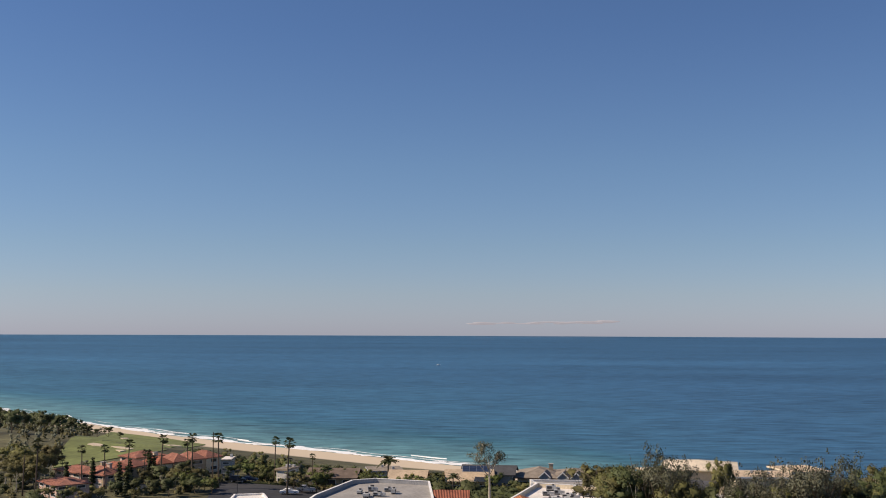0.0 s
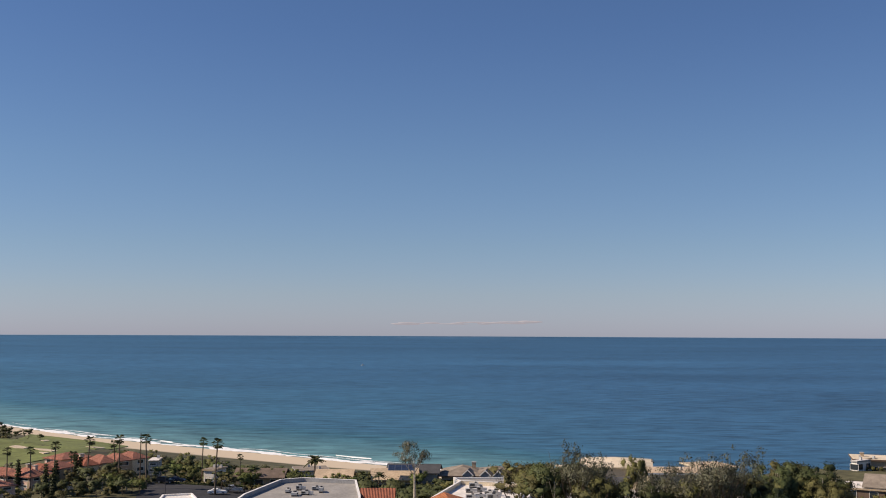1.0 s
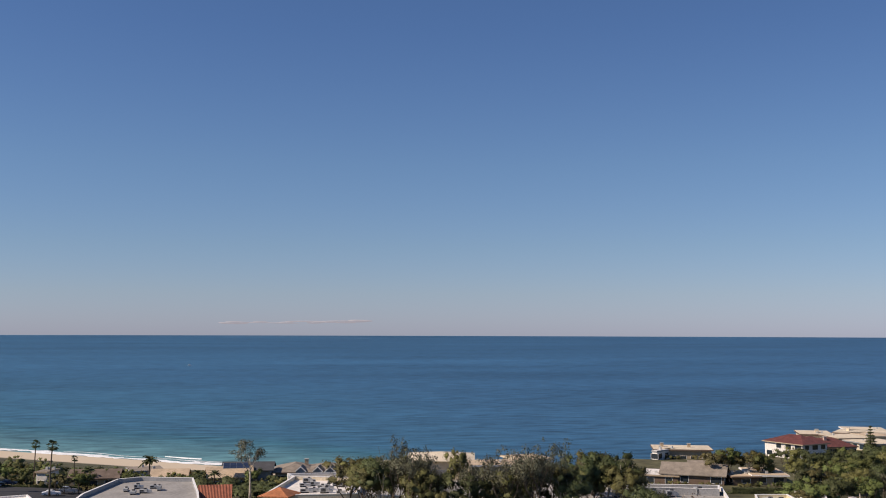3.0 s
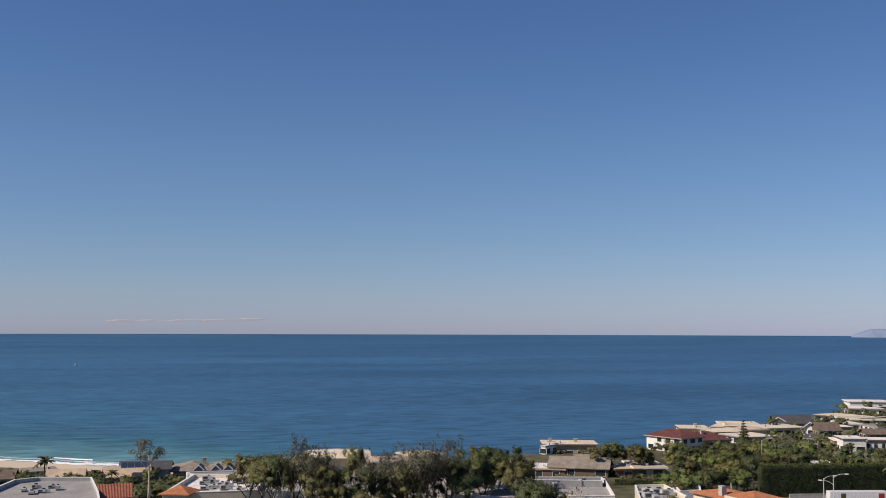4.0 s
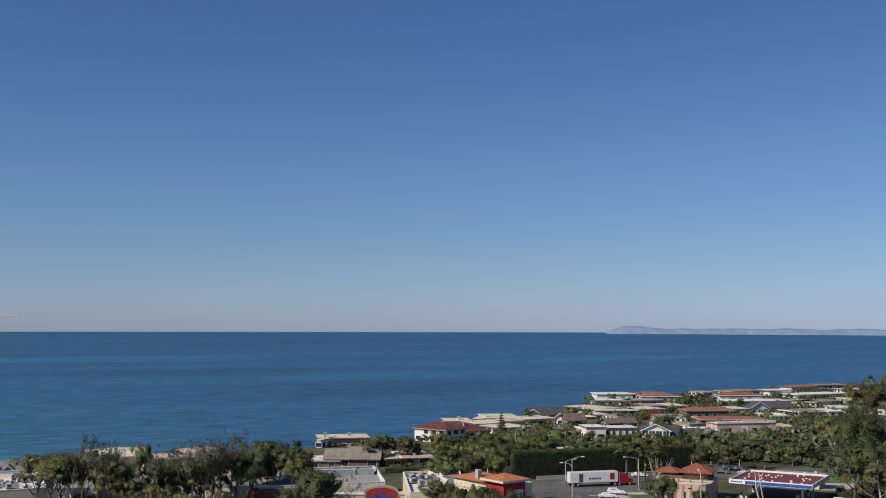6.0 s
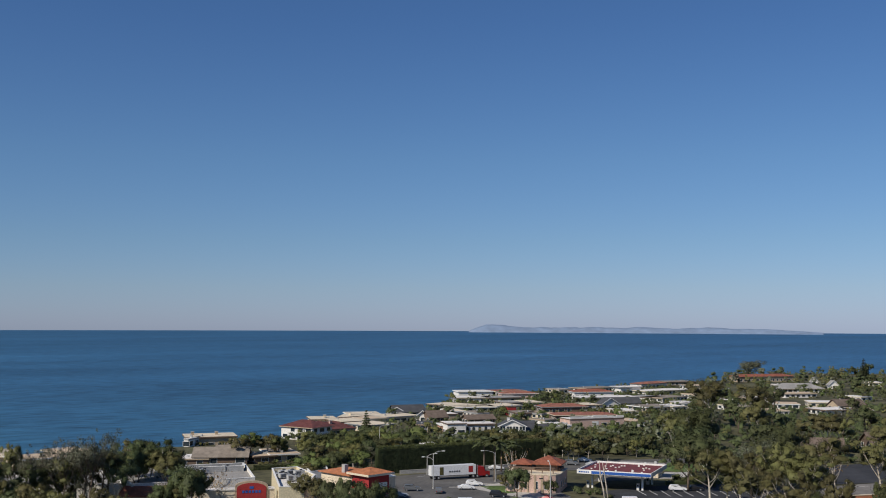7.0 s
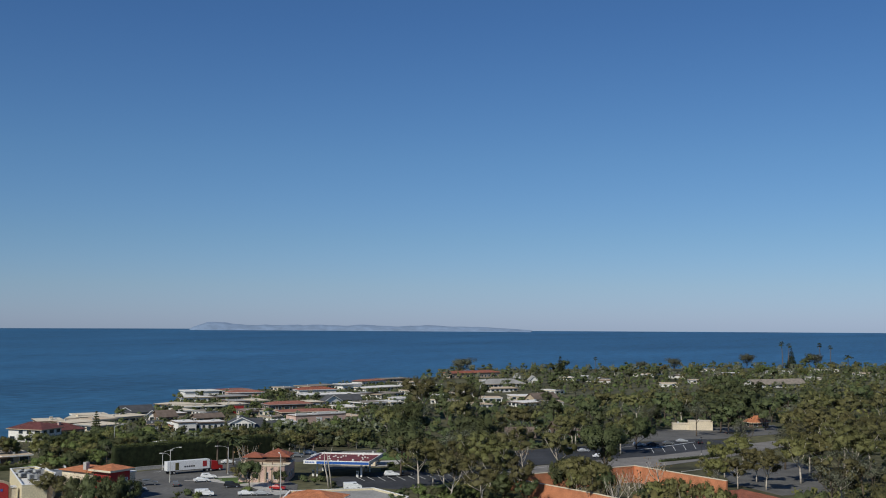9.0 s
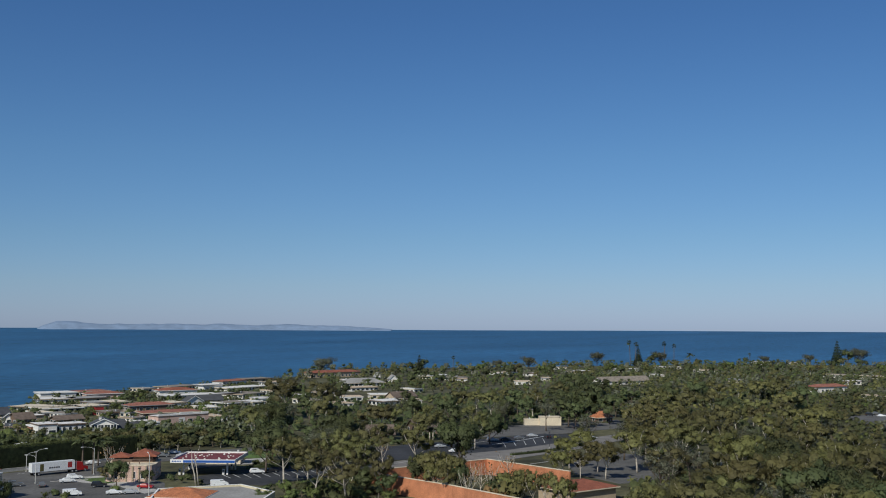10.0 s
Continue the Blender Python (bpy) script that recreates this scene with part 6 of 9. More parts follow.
plant("row1", 159.9, 323.7, 0.76, -71)
plant("row1", 163.8, 314.8, 0.76, -69)
house("hip", 184.2, 339.4, -21.6, 10.9, 11.6, -1.4, "white", "maroon", "white house with maroon tile roof", rise=2.2, over=0.7)
plant("row1", 182.3, 337.2, 0.94, -17)
house("hip", 186.2, 329.1, 2.3, 17.9, 11.6, -1.4, "pink", "maroon", "pale pink house with maroon tile roof and row of windows", rise=2.6, chim=1, every=2.6, over=0.7)
plant("row1", 180.3, 326.3, 0.85, 9)
plant("row1", 192.2, 326.3, 0.85, 0)
house("flat", 201.8, 369.6, -19.4, 11.3, 15.6, -1.5, "cream", "cream", "cream flat-roofed cliff house with white chimneys", chim=2, over=0.7)
plant("row1", 200.8, 366.8, 0.99, -18)
house("flat", 216.3, 373.5, -39.1, 9.3, 15.6, -1.5, "cream", "cream", "cream flat-roofed cliff house", chim=1, over=0.7)
house("flat", 230.2, 382.9, -20.4, 15.1, 14.9, -1.5, "cream", "cream", "cream flat-roofed cliff house with pale fascia", over=0.7)
house("flat", 208.8, 353.8, -1.6, 12.9, 15.6, -1.5, "cream", "cream", "low cream flat-roofed house", over=0.7)
plant("row2", 209.0, 351.7, 0.92, -2)
house("flat", 223.5, 360.6, -0.4, 11.5, 15.6, -1.5, "cream", "sand", "low cream house with tan flat roof", over=0.7)
house("flat", 239.1, 364.3, 3.3, 21.9, 15.6, -1.5, "cream", "cream", "wide cream flat-roofed house", over=0.7)
plant("row0", 233.1, 362.1, 0.77, 6)
plant("row0", 245.9, 362.2, 0.77, 8)
house("flat", 210.7, 334.3, 7.1, 14.1, 15.3, -1.5, "cream", "cream", "low cream flat-roofed house among garden trees", over=0.7)
plant("row0", 207.3, 331.4, 0.82, 10)
plant("row0", 215.7, 331.7, 0.82, 15)
house("gable", 257.3, 384.3, -11.7, 15.8, 10.6, -1.4, "grey", "dark", "house with charcoal gable roof near the cliff", rise=3.3, over=0.7)
plant("row0", 253.0, 382.5, 0.92, -8)
plant("row0", 260.9, 381.1, 0.92, -11)
house("gable_front", 251.3, 387.8, -27.7, 7.8, 6.6, -1.4, "white", "dark", "white gabled wing of a charcoal-roofed house", rise=2.6, over=0.7)
house("gable", 252.3, 351.7, -8.7, 9.1, 8.6, -1.4, "brown", "brown", "low brown house with shake roof", rise=3.0, over=0.7)
plant("row1", 251.3, 349.1, 0.99, -17)
house("gable_front", 248.3, 359.2, -35.5, 6.2, 6.6, -1.4, "white", "dark", "white gabled wing with broad bargeboards", rise=3.0, over=0.7)
house("flat", 266.5, 363.0, -12.9, 7.8, 14.5, -1.5, "tan", "white", "white garden pergola roof beside a brown house", over=0.3)
plant("row1", 266.0, 361.6, 0.83, -6)
house("flat", 297.3, 409.1, -76.0, 29.9, 14.2, -1.5, "cream", "cream", "broad cream flat-roofed house with deep fascia", over=1.4)
house("flat", 301.2, 392.0, -21.1, 24.0, 15.6, -1.5, "yellow", "cream", "long yellowish flat-roofed house", over=0.7)
plant("row1", 294.0, 392.0, 1.00, -27)
plant("row1", 306.8, 386.9, 1.00, -15)
house("flat", 321.4, 389.3, -3.8, 18.6, 15.6, -1.5, "cream", "cream", "cream flat-roofed house on the bluff", over=0.7)
house("flat", 306.7, 366.4, -20.0, 4.6, 4.5, 0.2, "red", "dark", "deep red box-shaped house wing", faces=(), storeys=2, over=0.1)
house("flat", 283.3, 358.9, -6.1, 6.0, 14.9, -1.5, "white", "taupe", "small white flat house", over=0.3)
plant("row0", 283.1, 356.6, 0.95, -10)
house("flat", 378.4, 497.8, -22.0, 22.6, 15.6, -1.5, "white", "white", "low white flat-roofed house at the cliff edge", over=0.7)
house("flat", 343.2, 450.6, -24.0, 21.8, 15.6, -1.5, "white", "white", "low white house with pale flat roof near the cliff", over=0.7)
house("flat", 359.7, 440.8, -13.8, 21.0, 15.6, -1.5, "tan", "grey", "low tan house with grey flat roof near the cliff", over=0.7)
plant("row1", 352.6, 440.6, 0.87, -17)
plant("row1", 364.8, 437.3, 0.87, -22)
house("hip", 379.1, 452.2, -24.2, 22.4, 11.6, -0.1, "pink", "rose", "low pink house with faded red tile roof", rise=1.3, over=0.7)
plant("row1", 372.1, 452.0, 0.76, -18)
plant("row1", 384.8, 447.0, 0.76, -22)
house("flat", 401.7, 490.8, -9.2, 21.7, 15.6, -1.5, "white", "rose", "low white house with flat red roof at the cliff", over=0.7)
house("flat", 443.6, 484.6, -4.0, 11.0, 16.4, -1.5, "cream", "grey", "small bright cream house at the cliff", over=0.3)
house("hip", 426.3, 437.1, -23.8, 25.6, 12.6, 0.2, "white", "red", "white house with bright red tile roof", rise=1.6, over=0.7)
house("flat", 415.4, 411.1, -20.6, 36.1, 15.0, -1.5, "white", "white", "long white house with deep white flat roof", over=1.0)
plant("row1", 405.1, 411.8, 0.80, -19)
plant("row1", 424.0, 404.6, 0.80, -18)
house("flat", 476.4, 485.2, 4.7, 30.1, 15.6, -1.5, "white", "taupe", "low white house at the cliff edge", over=0.7)
house("flat", 475.9, 456.0, -12.5, 15.5, 12.0, 0.6, "white", "white", "bright white flat-roofed house with dark openings", every=5.0, over=1.2)
house("hip", 533.4, 491.5, 4.1, 27.5, 10.6, -0.1, "white", "rose", "white house with faded red tile roof near the cliff", rise=1.2, over=0.7)
house("flat", 584.1, 513.1, -16.3, 25.4, 15.6, -1.5, "tan", "taupe", "tan house with brown flat roof near the cliff", over=0.7)
house("flat", 495.9, 441.7, -2.0, 37.8, 14.6, -1.5, "white", "white", "long white house with broad white flat roof", over=1.2)
plant("row2", 485.3, 439.4, 0.91, -8)
plant("row2", 507.6, 438.6, 0.91, -9)
house("flat", 449.2, 390.6, 8.4, 25.2, 15.6, -1.5, "white", "taupe", "low white terrace house", over=0.7)
plant("row2", 442.7, 387.5, 0.88, 6)
plant("row2", 456.9, 389.6, 0.88, 13)
house("gable", 390.3, 371.9, -23.5, 17.6, 8.6, -1.4, "white", "dark", "low house with dark gable roof and white trim", rise=3.1, over=0.7)
plant("row0", 384.8, 370.8, 0.98, -26)
plant("row0", 394.7, 366.9, 0.98, -18)
house("gable_front", 377.7, 370.1, -13.5, 10.8, 6.6, -1.4, "white", "dark", "white gabled front with charcoal roof", rise=3.5, over=0.7)
plant("row0", 376.9, 367.4, 0.92, -14)
house("flat", 387.8, 342.5, -6.3, 18.5, 15.6, -1.5, "tan", "taupe", "low tan house with pale brown roof among trees", over=0.7)
plant("row1", 382.3, 340.4, 0.72, -7)
plant("row1", 392.6, 339.5, 0.72, -5)
house("flat", 398.1, 338.2, -9.4, 8.8, 16.4, -1.5, "white", "white", "small white house among trees", over=0.3)
plant("row1", 397.2, 336.2, 0.88, -8)
house("flat", 353.8, 330.5, -18.0, 10.6, 16.4, -1.5, "white", "white", "small bright white house with dark doorway", over=0.3)
plant("row1", 352.3, 329.5, 0.85, -17)
house("hip", 333.4, 356.2, -20.9, 24.3, 11.6, -0.0, "brown", "rose", "long low house with brownish red tile roof", rise=1.4, over=0.7)
plant("row1", 326.9, 355.1, 0.76, -14)
plant("row1", 339.1, 351.6, 0.76, -25)
house("hip", 312.0, 316.4, -25.1, 29.3, 12.6, -0.4, "brown", "rose", "long low house with faded red tile roof", rise=1.0, over=0.7)
plant("row2", 303.5, 318.5, 0.71, -19)
plant("row2", 318.6, 309.9, 0.71, -29)
stepped_parapet(house("flat", 296.8, 291.6, -13.4, 27.0, 10.0, 0.2, "pink", "white", "pink house with stepped white parapet roof", every=6.0, over=0.1), 27.0, 10.0, 4.2)
plant("row0", 288.7, 291.3, 0.76, -13)
plant("row0", 304.7, 287.8, 0.76, -14)
house("flat", 275.4, 288.9, -15.0, 6.8, 14.5, -1.5, "white", "white", "small white rounded house wing", over=0.2)
plant("row0", 275.0, 287.9, 0.98, -19)
balcony_front(house("gable_front", 237.2, 275.9, -36.2, 10.4, 10.6, 1.4, "white", "dark", "white gabled house with balcony and charcoal roof", rise=2.6, storeys=2, faces=(1, 2), chim=1, over=0.7), 10.4, 10.6, 5.4)
house("gable", 258.7, 292.0, -18.0, 6.5, 8.6, -1.4, "grey", "dark", "charcoal-roofed wing of a white gabled house", rise=2.4, over=0.7)
plant("row1", 258.6, 289.3, 0.80, -20)
house("flat", 229.7, 306.6, -23.4, 10.4, 9.0, -0.4, "brick", "white", "brick house with white flat roof", over=0.5)
plant("row0", 228.8, 305.1, 0.75, -28)
arched_front(house("flat", 240.4, 302.6, -21.1, 13.3, 9.0, -0.2, "white", "white", "white house with white flat roof and row of arched windows", faces=(1, 2), over=0.5), 13.3, 9.0, 3.8)
plant("row2", 239.2, 300.4, 0.88, -25)
house("flat", 226.8, 300.0, -18.7, 7.9, 11.1, 0.8, "white", "white", "white upper storey of a flat-roofed house", over=0.3)
house("flat", 287.7, 313.0, 4.2, 7.4, 10.0, -1.5, "white", "taupe", "low white garden house", over=0.3)
plant("row1", 288.3, 311.1, 0.88, 10)
house("gable", 254.7, 279.1, -11.2, 13.3, 8.6, -1.4, "grey", "dark", "low house with charcoal roof between trees", rise=2.2, over=0.7)
plant("row2", 253.8, 276.7, 0.93, -11)
house("flat", 338.9, 406.4, -15.3, 10.9, 16.0, -1.5, "tan", "grey", "low tan house with grey flat roof on the bluff", over=0.5)
house("flat", 350.6, 403.0, -13.5, 9.8, 16.0, -1.5, "cream", "cream", "small cream flat-roofed house", over=0.5)
house("flat", 302.4, 347.6, -20.2, 10.9, 14.9, -1.5, "tan", "taupe", "low tan garden pavilion with flat roof", over=0.4)
house("flat", 309.2, 340.1, 1.8, 9.3, 14.9, -1.5, "cream", "sand", "low cream house with tan flat roof", over=0.4)
house("flat", 179.1, 260.1, -21.6, 6.3, 11.1, -1.8, "cream", "cream", "low cream flat roof behind the road hedge", over=0.4)
house("flat", 186.2, 257.2, -19.1, 6.0, 9.4, -1.8, "cream", "white", "low pale flat roof behind the road hedge", over=0.4)
house("flat", 226.3, 324.4, -35.6, 6.2, 16.2, -1.5, "brown", "dark", "low dark flat roof between garden trees", over=0.4)
house("flat", 556.8, 466.3, -13.0, 18.1, 15.6, -1.5, "white", "sand", "low white house with tan roof near the cliff", over=0.7)
house("flat", 442.7, 398.1, 12.9, 16.5, 16.2, -1.5, "white", "grey", "small white house with grey flat roof", over=0.4)
house("flat", 423.7, 351.6, -9.6, 9.5, 16.2, -1.5, "cream", "white", "small cream house beside a terrace", over=0.4)
house("flat", 481.7, 395.3, -15.6, 15.7, 16.2, -1.5, "white", "sand", "low white house among open trees", over=0.4)
house("flat", 365.3, 370.0, -14.1, 9.5, 16.2, -1.5, "white", "cream", "small white house with cream flat roof", over=0.4)
house("flat", 316.0, 285.9, -15.3, 7.4, 16.4, -1.5, "white", "sand", "small white house half hidden by trees", over=0.3)
house("gable", 264.2, 334.3, -17.1, 13.1, 8.6, -1.4, "brown", "brown", "low brown shake-roofed house in garden greenery", rise=1.8, over=0.7)
house("flat", 280.0, 373.9, -9.2, 7.1, 15.5, -1.5, "cream", "cream", "small cream flat-roofed house", over=0.3)


# ---- headland houses seen past the trees
house("hip", 683.1, 511.4, -15.7, 53.4, 14.6, 0.4, "tan", "red", "house with long red tile roof on the headland", rise=1.8, over=0.7, group="headland houses")
plant("row1", 667.9, 513.7, 0.73, -16)
plant("row1", 697.7, 505.2, 0.73, -18)
house("hip", 588.6, 406.8, -25.6, 34.3, 14.6, -1.4, "white", "grey", "white house with broad grey hip roof", rise=3.6, over=0.7, group="headland houses")
plant("row0", 577.7, 408.1, 0.83, -33)
plant("row0", 596.7, 399.5, 0.83, -33)
house("gable_front", 669.2, 455.0, -37.0, 4.3, 6.6, -1.4, "white", "grey", "white dormered wing of a grey-roofed house", rise=3.6, over=0.7, group="headland houses")
house("gable_front", 646.4, 421.9, -37.3, 6.5, 6.6, -1.4, "white", "grey", "white dormered wing beside a grey-roofed house", rise=3.6, over=0.7, group="headland houses")
house("flat", 611.4, 440.9, -36.3, 7.8, 15.6, -1.5, "white", "white", "low white wing of a grey-roofed house", over=0.7, group="headland houses")
house("gable", 483.4, 293.3, -11.5, 18.7, 8.6, -1.4, "tan", "brown", "low house with brown roof among trees", rise=3.4, over=0.7, group="headland houses")
plant("row2", 478.1, 292.1, 0.86, -17)
plant("row2", 488.1, 289.7, 0.86, -14)
house("flat", 452.6, 277.3, -16.2, 20.6, 15.6, -1.5, "white", "white", "low white flat-roofed house among trees", over=0.7, group="headland houses")
plant("row0", 446.5, 276.9, 0.73, -24)
plant("row0", 457.2, 272.8, 0.73, -13)
house("flat", 722.4, 421.8, 5.7, 36.2, 15.6, -1.5, "white", "white", "low white house behind headland trees", over=0.7, group="headland houses")
plant("row2", 712.1, 417.5, 0.78, 12)
plant("row2", 733.3, 420.3, 0.78, 6)
house("flat", 706.2, 393.2, -9.0, 15.4, 15.6, -1.5, "white", "taupe", "small white house behind headland trees", over=0.7, group="headland houses")
plant("row1", 702.1, 391.8, 0.82, -14)
plant("row1", 710.8, 389.8, 0.82, -11)
house("flat", 429.0, 321.3, -9.6, 8.8, 16.4, -1.5, "white", "taupe", "small white house glimpsed through an open tree", over=0.3, group="headland houses")
plant("row0", 428.5, 319.5, 0.90, -11)
house("flat", 481.6, 356.5, -7.9, 10.1, 16.4, -1.5, "white", "sand", "white house glimpsed through an open tree", over=0.3, group="headland houses")
plant("row0", 481.9, 354.5, 0.81, -7)
house("flat", 417.3, 291.0, -22.1, 15.0, 16.4, -1.5, "white", "sand", "low white house glimpsed through an open tree", over=0.3, group="headland houses")
plant("row0", 413.5, 291.0, 0.88, -26)
plant("row0", 420.5, 287.5, 0.88, -22)
house("flat", 534.7, 435.4, -4.1, 24.1, 15.6, -1.5, "white", "cream", "low white house behind an open tree", over=0.7, group="headland houses")
plant("row0", 527.7, 432.8, 0.74, -4)
plant("row0", 541.7, 432.5, 0.74, -4)
house("flat", 543.2, 372.0, -22.0, 22.3, 16.0, -1.5, "white", "sand", "white ground floor of a grey-roofed house", over=0.5, group="headland houses")
plant("row2", 535.8, 372.4, 0.77, -24)
plant("row2", 548.4, 367.4, 0.77, -14)
house("flat", 551.4, 330.6, -5.8, 9.7, 16.4, -1.5, "white", "white", "small white garden building", over=0.3, group="headland houses")
plant("row1", 551.6, 328.2, 0.90, -11)
house("flat", 804.7, 404.4, -26.7, 20.5, 16.2, -1.5, "white", "sand", "low white house far off among trees", every=6, over=0.4, group="headland houses")
plant("row2", 798.6, 405.4, 0.81, -32)
plant("row2", 808.5, 400.2, 0.81, -31)
house("flat", 802.1, 377.8, -55.2, 13.3, 16.2, -1.5, "white", "taupe", "small white house far off among trees", every=6, over=0.4, group="headland houses")
plant("row1", 799.9, 376.2, 0.70, -48)
house("flat", 738.8, 327.4, -55.4, 7.7, 16.2, -1.5, "white", "sand", "white two-storey house far off among trees", every=6, over=0.4, group="headland houses")
plant("row2", 736.9, 326.6, 0.95, -60)
house("flat", 681.5, 318.7, -55.0, 12.3, 16.2, -1.5, "white", "sand", "low white house behind dark trees", every=6, over=0.4, group="headland houses")
plant("row0", 679.2, 316.7, 0.88, -57)
house("flat", 941.9, 419.2, -55.8, 12.9, 16.2, -1.5, "white", "taupe", "small white house far off among trees", every=6, over=0.4, group="headland houses")
plant("row0", 939.5, 418.2, 0.87, -52)
house("flat", 683.2, 378.0, -55.7, 8.5, 16.2, -1.5, "white", "sand", "small white house among headland trees", every=6, over=0.4, group="headland houses")
plant("row2", 681.9, 377.0, 0.88, -53)
house("flat", 1022.3, 328.3, -52.7, 24.4, 16.2, -1.5, "white", "white", "low white house at the far headland", every=6, over=0.4, group="headland houses")
plant("row2", 1016.7, 332.4, 0.85, -56)
plant("row2", 1024.9, 320.8, 0.85, -51)
house("flat", 849.8, 271.4, -53.1, 9.8, 16.2, -1.5, "white", "white", "low white house among far trees", every=6, over=0.4, group="headland houses")
plant("row0", 847.9, 270.5, 0.78, -57)
house("flat", 815.0, 186.9, -52.8, 7.0, 16.2, -1.5, "cream", "grey", "small cream house front among trees", every=6, over=0.4, group="headland houses")
plant("row0", 814.2, 185.6, 0.91, -55)
house("flat", 1251.7, 295.0, -51.3, 20.4, 16.2, -1.5, "white", "sand", "white house far off on the headland", every=6, over=0.4, group="headland houses")
plant("row1", 1246.8, 297.4, 0.88, -51)
plant("row1", 1253.7, 288.1, 0.88, -58)
house("flat", 671.8, 48.4, -53.3, 7.9, 16.2, -1.5, "white", "sand", "low white house beside a lawn", every=6, over=0.4, group="headland houses")
plant("row1", 669.2, 47.2, 0.76, -57)
house("flat", 1239.1, 251.8, -51.5, 13.5, 16.2, -1.5, "white", "taupe", "small white house far off among trees", every=6, over=0.4, group="headland houses")
plant("row1", 1237.1, 250.2, 0.79, -55)
house("gable", 739.4, 254.8, -26.0, 50.3, 12.6, -1.4, "white", "taupe", "wide low house with brown roof and white fascia", rise=3.6, over=0.7, group="headland houses")
plant("row0", 725.4, 258.9, 0.78, -19)
plant("row0", 752.0, 245.6, 0.78, -33)
house("flat", 956.3, 122.9, -92.8, 60.8, 15.0, -1.5, "white", "taupe", "long white flat-roofed building far off", over=1.0, group="headland houses")
plant("row2", 954.3, 138.8, 0.86, -89)
plant("row2", 952.8, 105.0, 0.86, -97)
house("hip", 731.9, 92.0, -29.2, 30.4, 10.6, 0.4, "white", "rose", "low house with faded red tile roof beside a lawn", rise=1.8, over=0.7, group="headland houses")
plant("row1", 723.3, 94.0, 0.97, -34)
plant("row1", 739.1, 85.1, 0.97, -22)
house("hip", 424.3, 129.3, -37.1, 8.8, 6.6, -1.4, "brown", "orange", "small hut with orange tile roof", rise=3.0, over=0.7, group="headland houses")
plant("row0", 423.2, 127.1, 0.76, -33)
house("flat", 489.7, 361.6, -44.0, 14.9, 16.2, -1.5, "white", "white", "white house with flat roof on the headland", over=0.4, group="headland houses")
house("flat", 461.5, 318.4, -44.1, 12.5, 16.2, -1.5, "white", "sand", "low white house on the headland", over=0.4, group="headland houses")
house("flat", 488.2, 315.9, -44.8, 13.7, 16.2, -1.5, "cream", "white", "cream house on the headland", over=0.4, group="headland houses")
house("flat", 458.9, 272.4, -46.7, 14.1, 16.2, -1.5, "white", "sand", "low white house among headland trees", over=0.4, group="headland houses")
house("flat", 419.8, 351.5, -45.7, 16.1, 16.2, -1.5, "white", "white", "white flat-roofed house among open trees", over=0.4, group="headland houses")
house("flat", 460.7, 363.9, -44.6, 15.4, 16.2, -1.5, "white", "taupe", "white house glimpsed through open trees", over=0.4, group="headland houses")
house("flat", 948.0, 343.3, -37.8, 22.6, 16.2, -1.5, "white", "white", "low white house far off on the headland", over=0.4, group="headland houses")
house("flat", 971.7, 266.2, -33.7, 18.1, 16.2, -1.5, "white", "sand", "small white house far off on the headland", over=0.4, group="headland houses")
house("flat", 880.8, 360.5, -9.2, 24.5, 16.2, -1.5, "cream", "white", "low cream house far off on the headland", over=0.4, group="headland houses")
house("flat", 849.5, 98.8, -41.5, 20.6, 16.2, -1.5, "white", "white", "low white house behind a green lawn", over=0.4, group="headland houses")
house("gable", 295.0, 172.7, -46.1, 13.0, 12.6, -1.4, "brown", "brown", "long dark brown shake-roofed lodge among trees", rise=3.6, over=0.7, group="lodges")
house("gable", 283.9, 181.1, -45.8, 12.3, 12.6, -1.4, "brown", "brown", "long dark brown shake-roofed lodge among trees", rise=3.6, over=0.7, group="lodges")
house("gable", 329.3, 171.8, -37.7, 10.2, 12.6, -1.4, "brown", "brown", "long dark brown shake-roofed lodge among trees", rise=3.6, over=0.7, group="lodges")
house("gable", 275.7, 214.5, -42.3, 9.2, 12.6, -1.4, "brown", "brown", "long dark brown shake-roofed lodge among trees", rise=3.6, over=0.7, group="lodges")
house("flat", 394.2, 143.8, -54.9, 10.4, 6.0, 0.0, "cream", "cream", "cream block-like utility building in a parking lot", faces=(), fascia=False, over=0.1, group="utility buildings", name="utility_building")
house("flat", 390.3, 151.6, -54.9, 7.6, 5.0, -1.4, "cream", "cream", "low cream utility building in a parking lot", faces=(), fascia=False, over=0.1, group="utility buildings", name="utility_building")


# ---- terracotta-roofed building in the foreground
PAVED.append([(190.9, 101.4), (237.0, 84.8), (219.7, 37.6), (172.0, 26.0), (184.0, 63.8), (189.4, 89.5)])
for _a, _b in (((190.9, 101.4), (237.0, 84.8)), ((237.0, 84.8), (227.0, 49.6)), ((190.9, 101.4), (189.4, 89.5)), ((189.4, 89.5), (184.0, 63.8)), ((184.0, 63.8), (172.0, 26.0))):
    low_wall(_a[0], _a[1], _b[0], _b[1], 5.0, 0.55, TERRACOTTA, "terracotta stucco court wall with cream coping", "court_wall")
house("hip", 208.2, 33.0, -20.2, 17.5, 13.0, -0.3, "tan", "red", "low wing with red tile roof beside the court", rise=1.9, name="tile_roofed_wing", group="shopping centre buildings", faces=())
flat_block([(138.9, 130.5), (157.6, 117.7), (153.3, 100.9), (115.2, 80.4), (105.0, 100.9)], -0.6, -4.0, "yellow", "grey", "flat-roofed cream shop building", parapet=0.5)
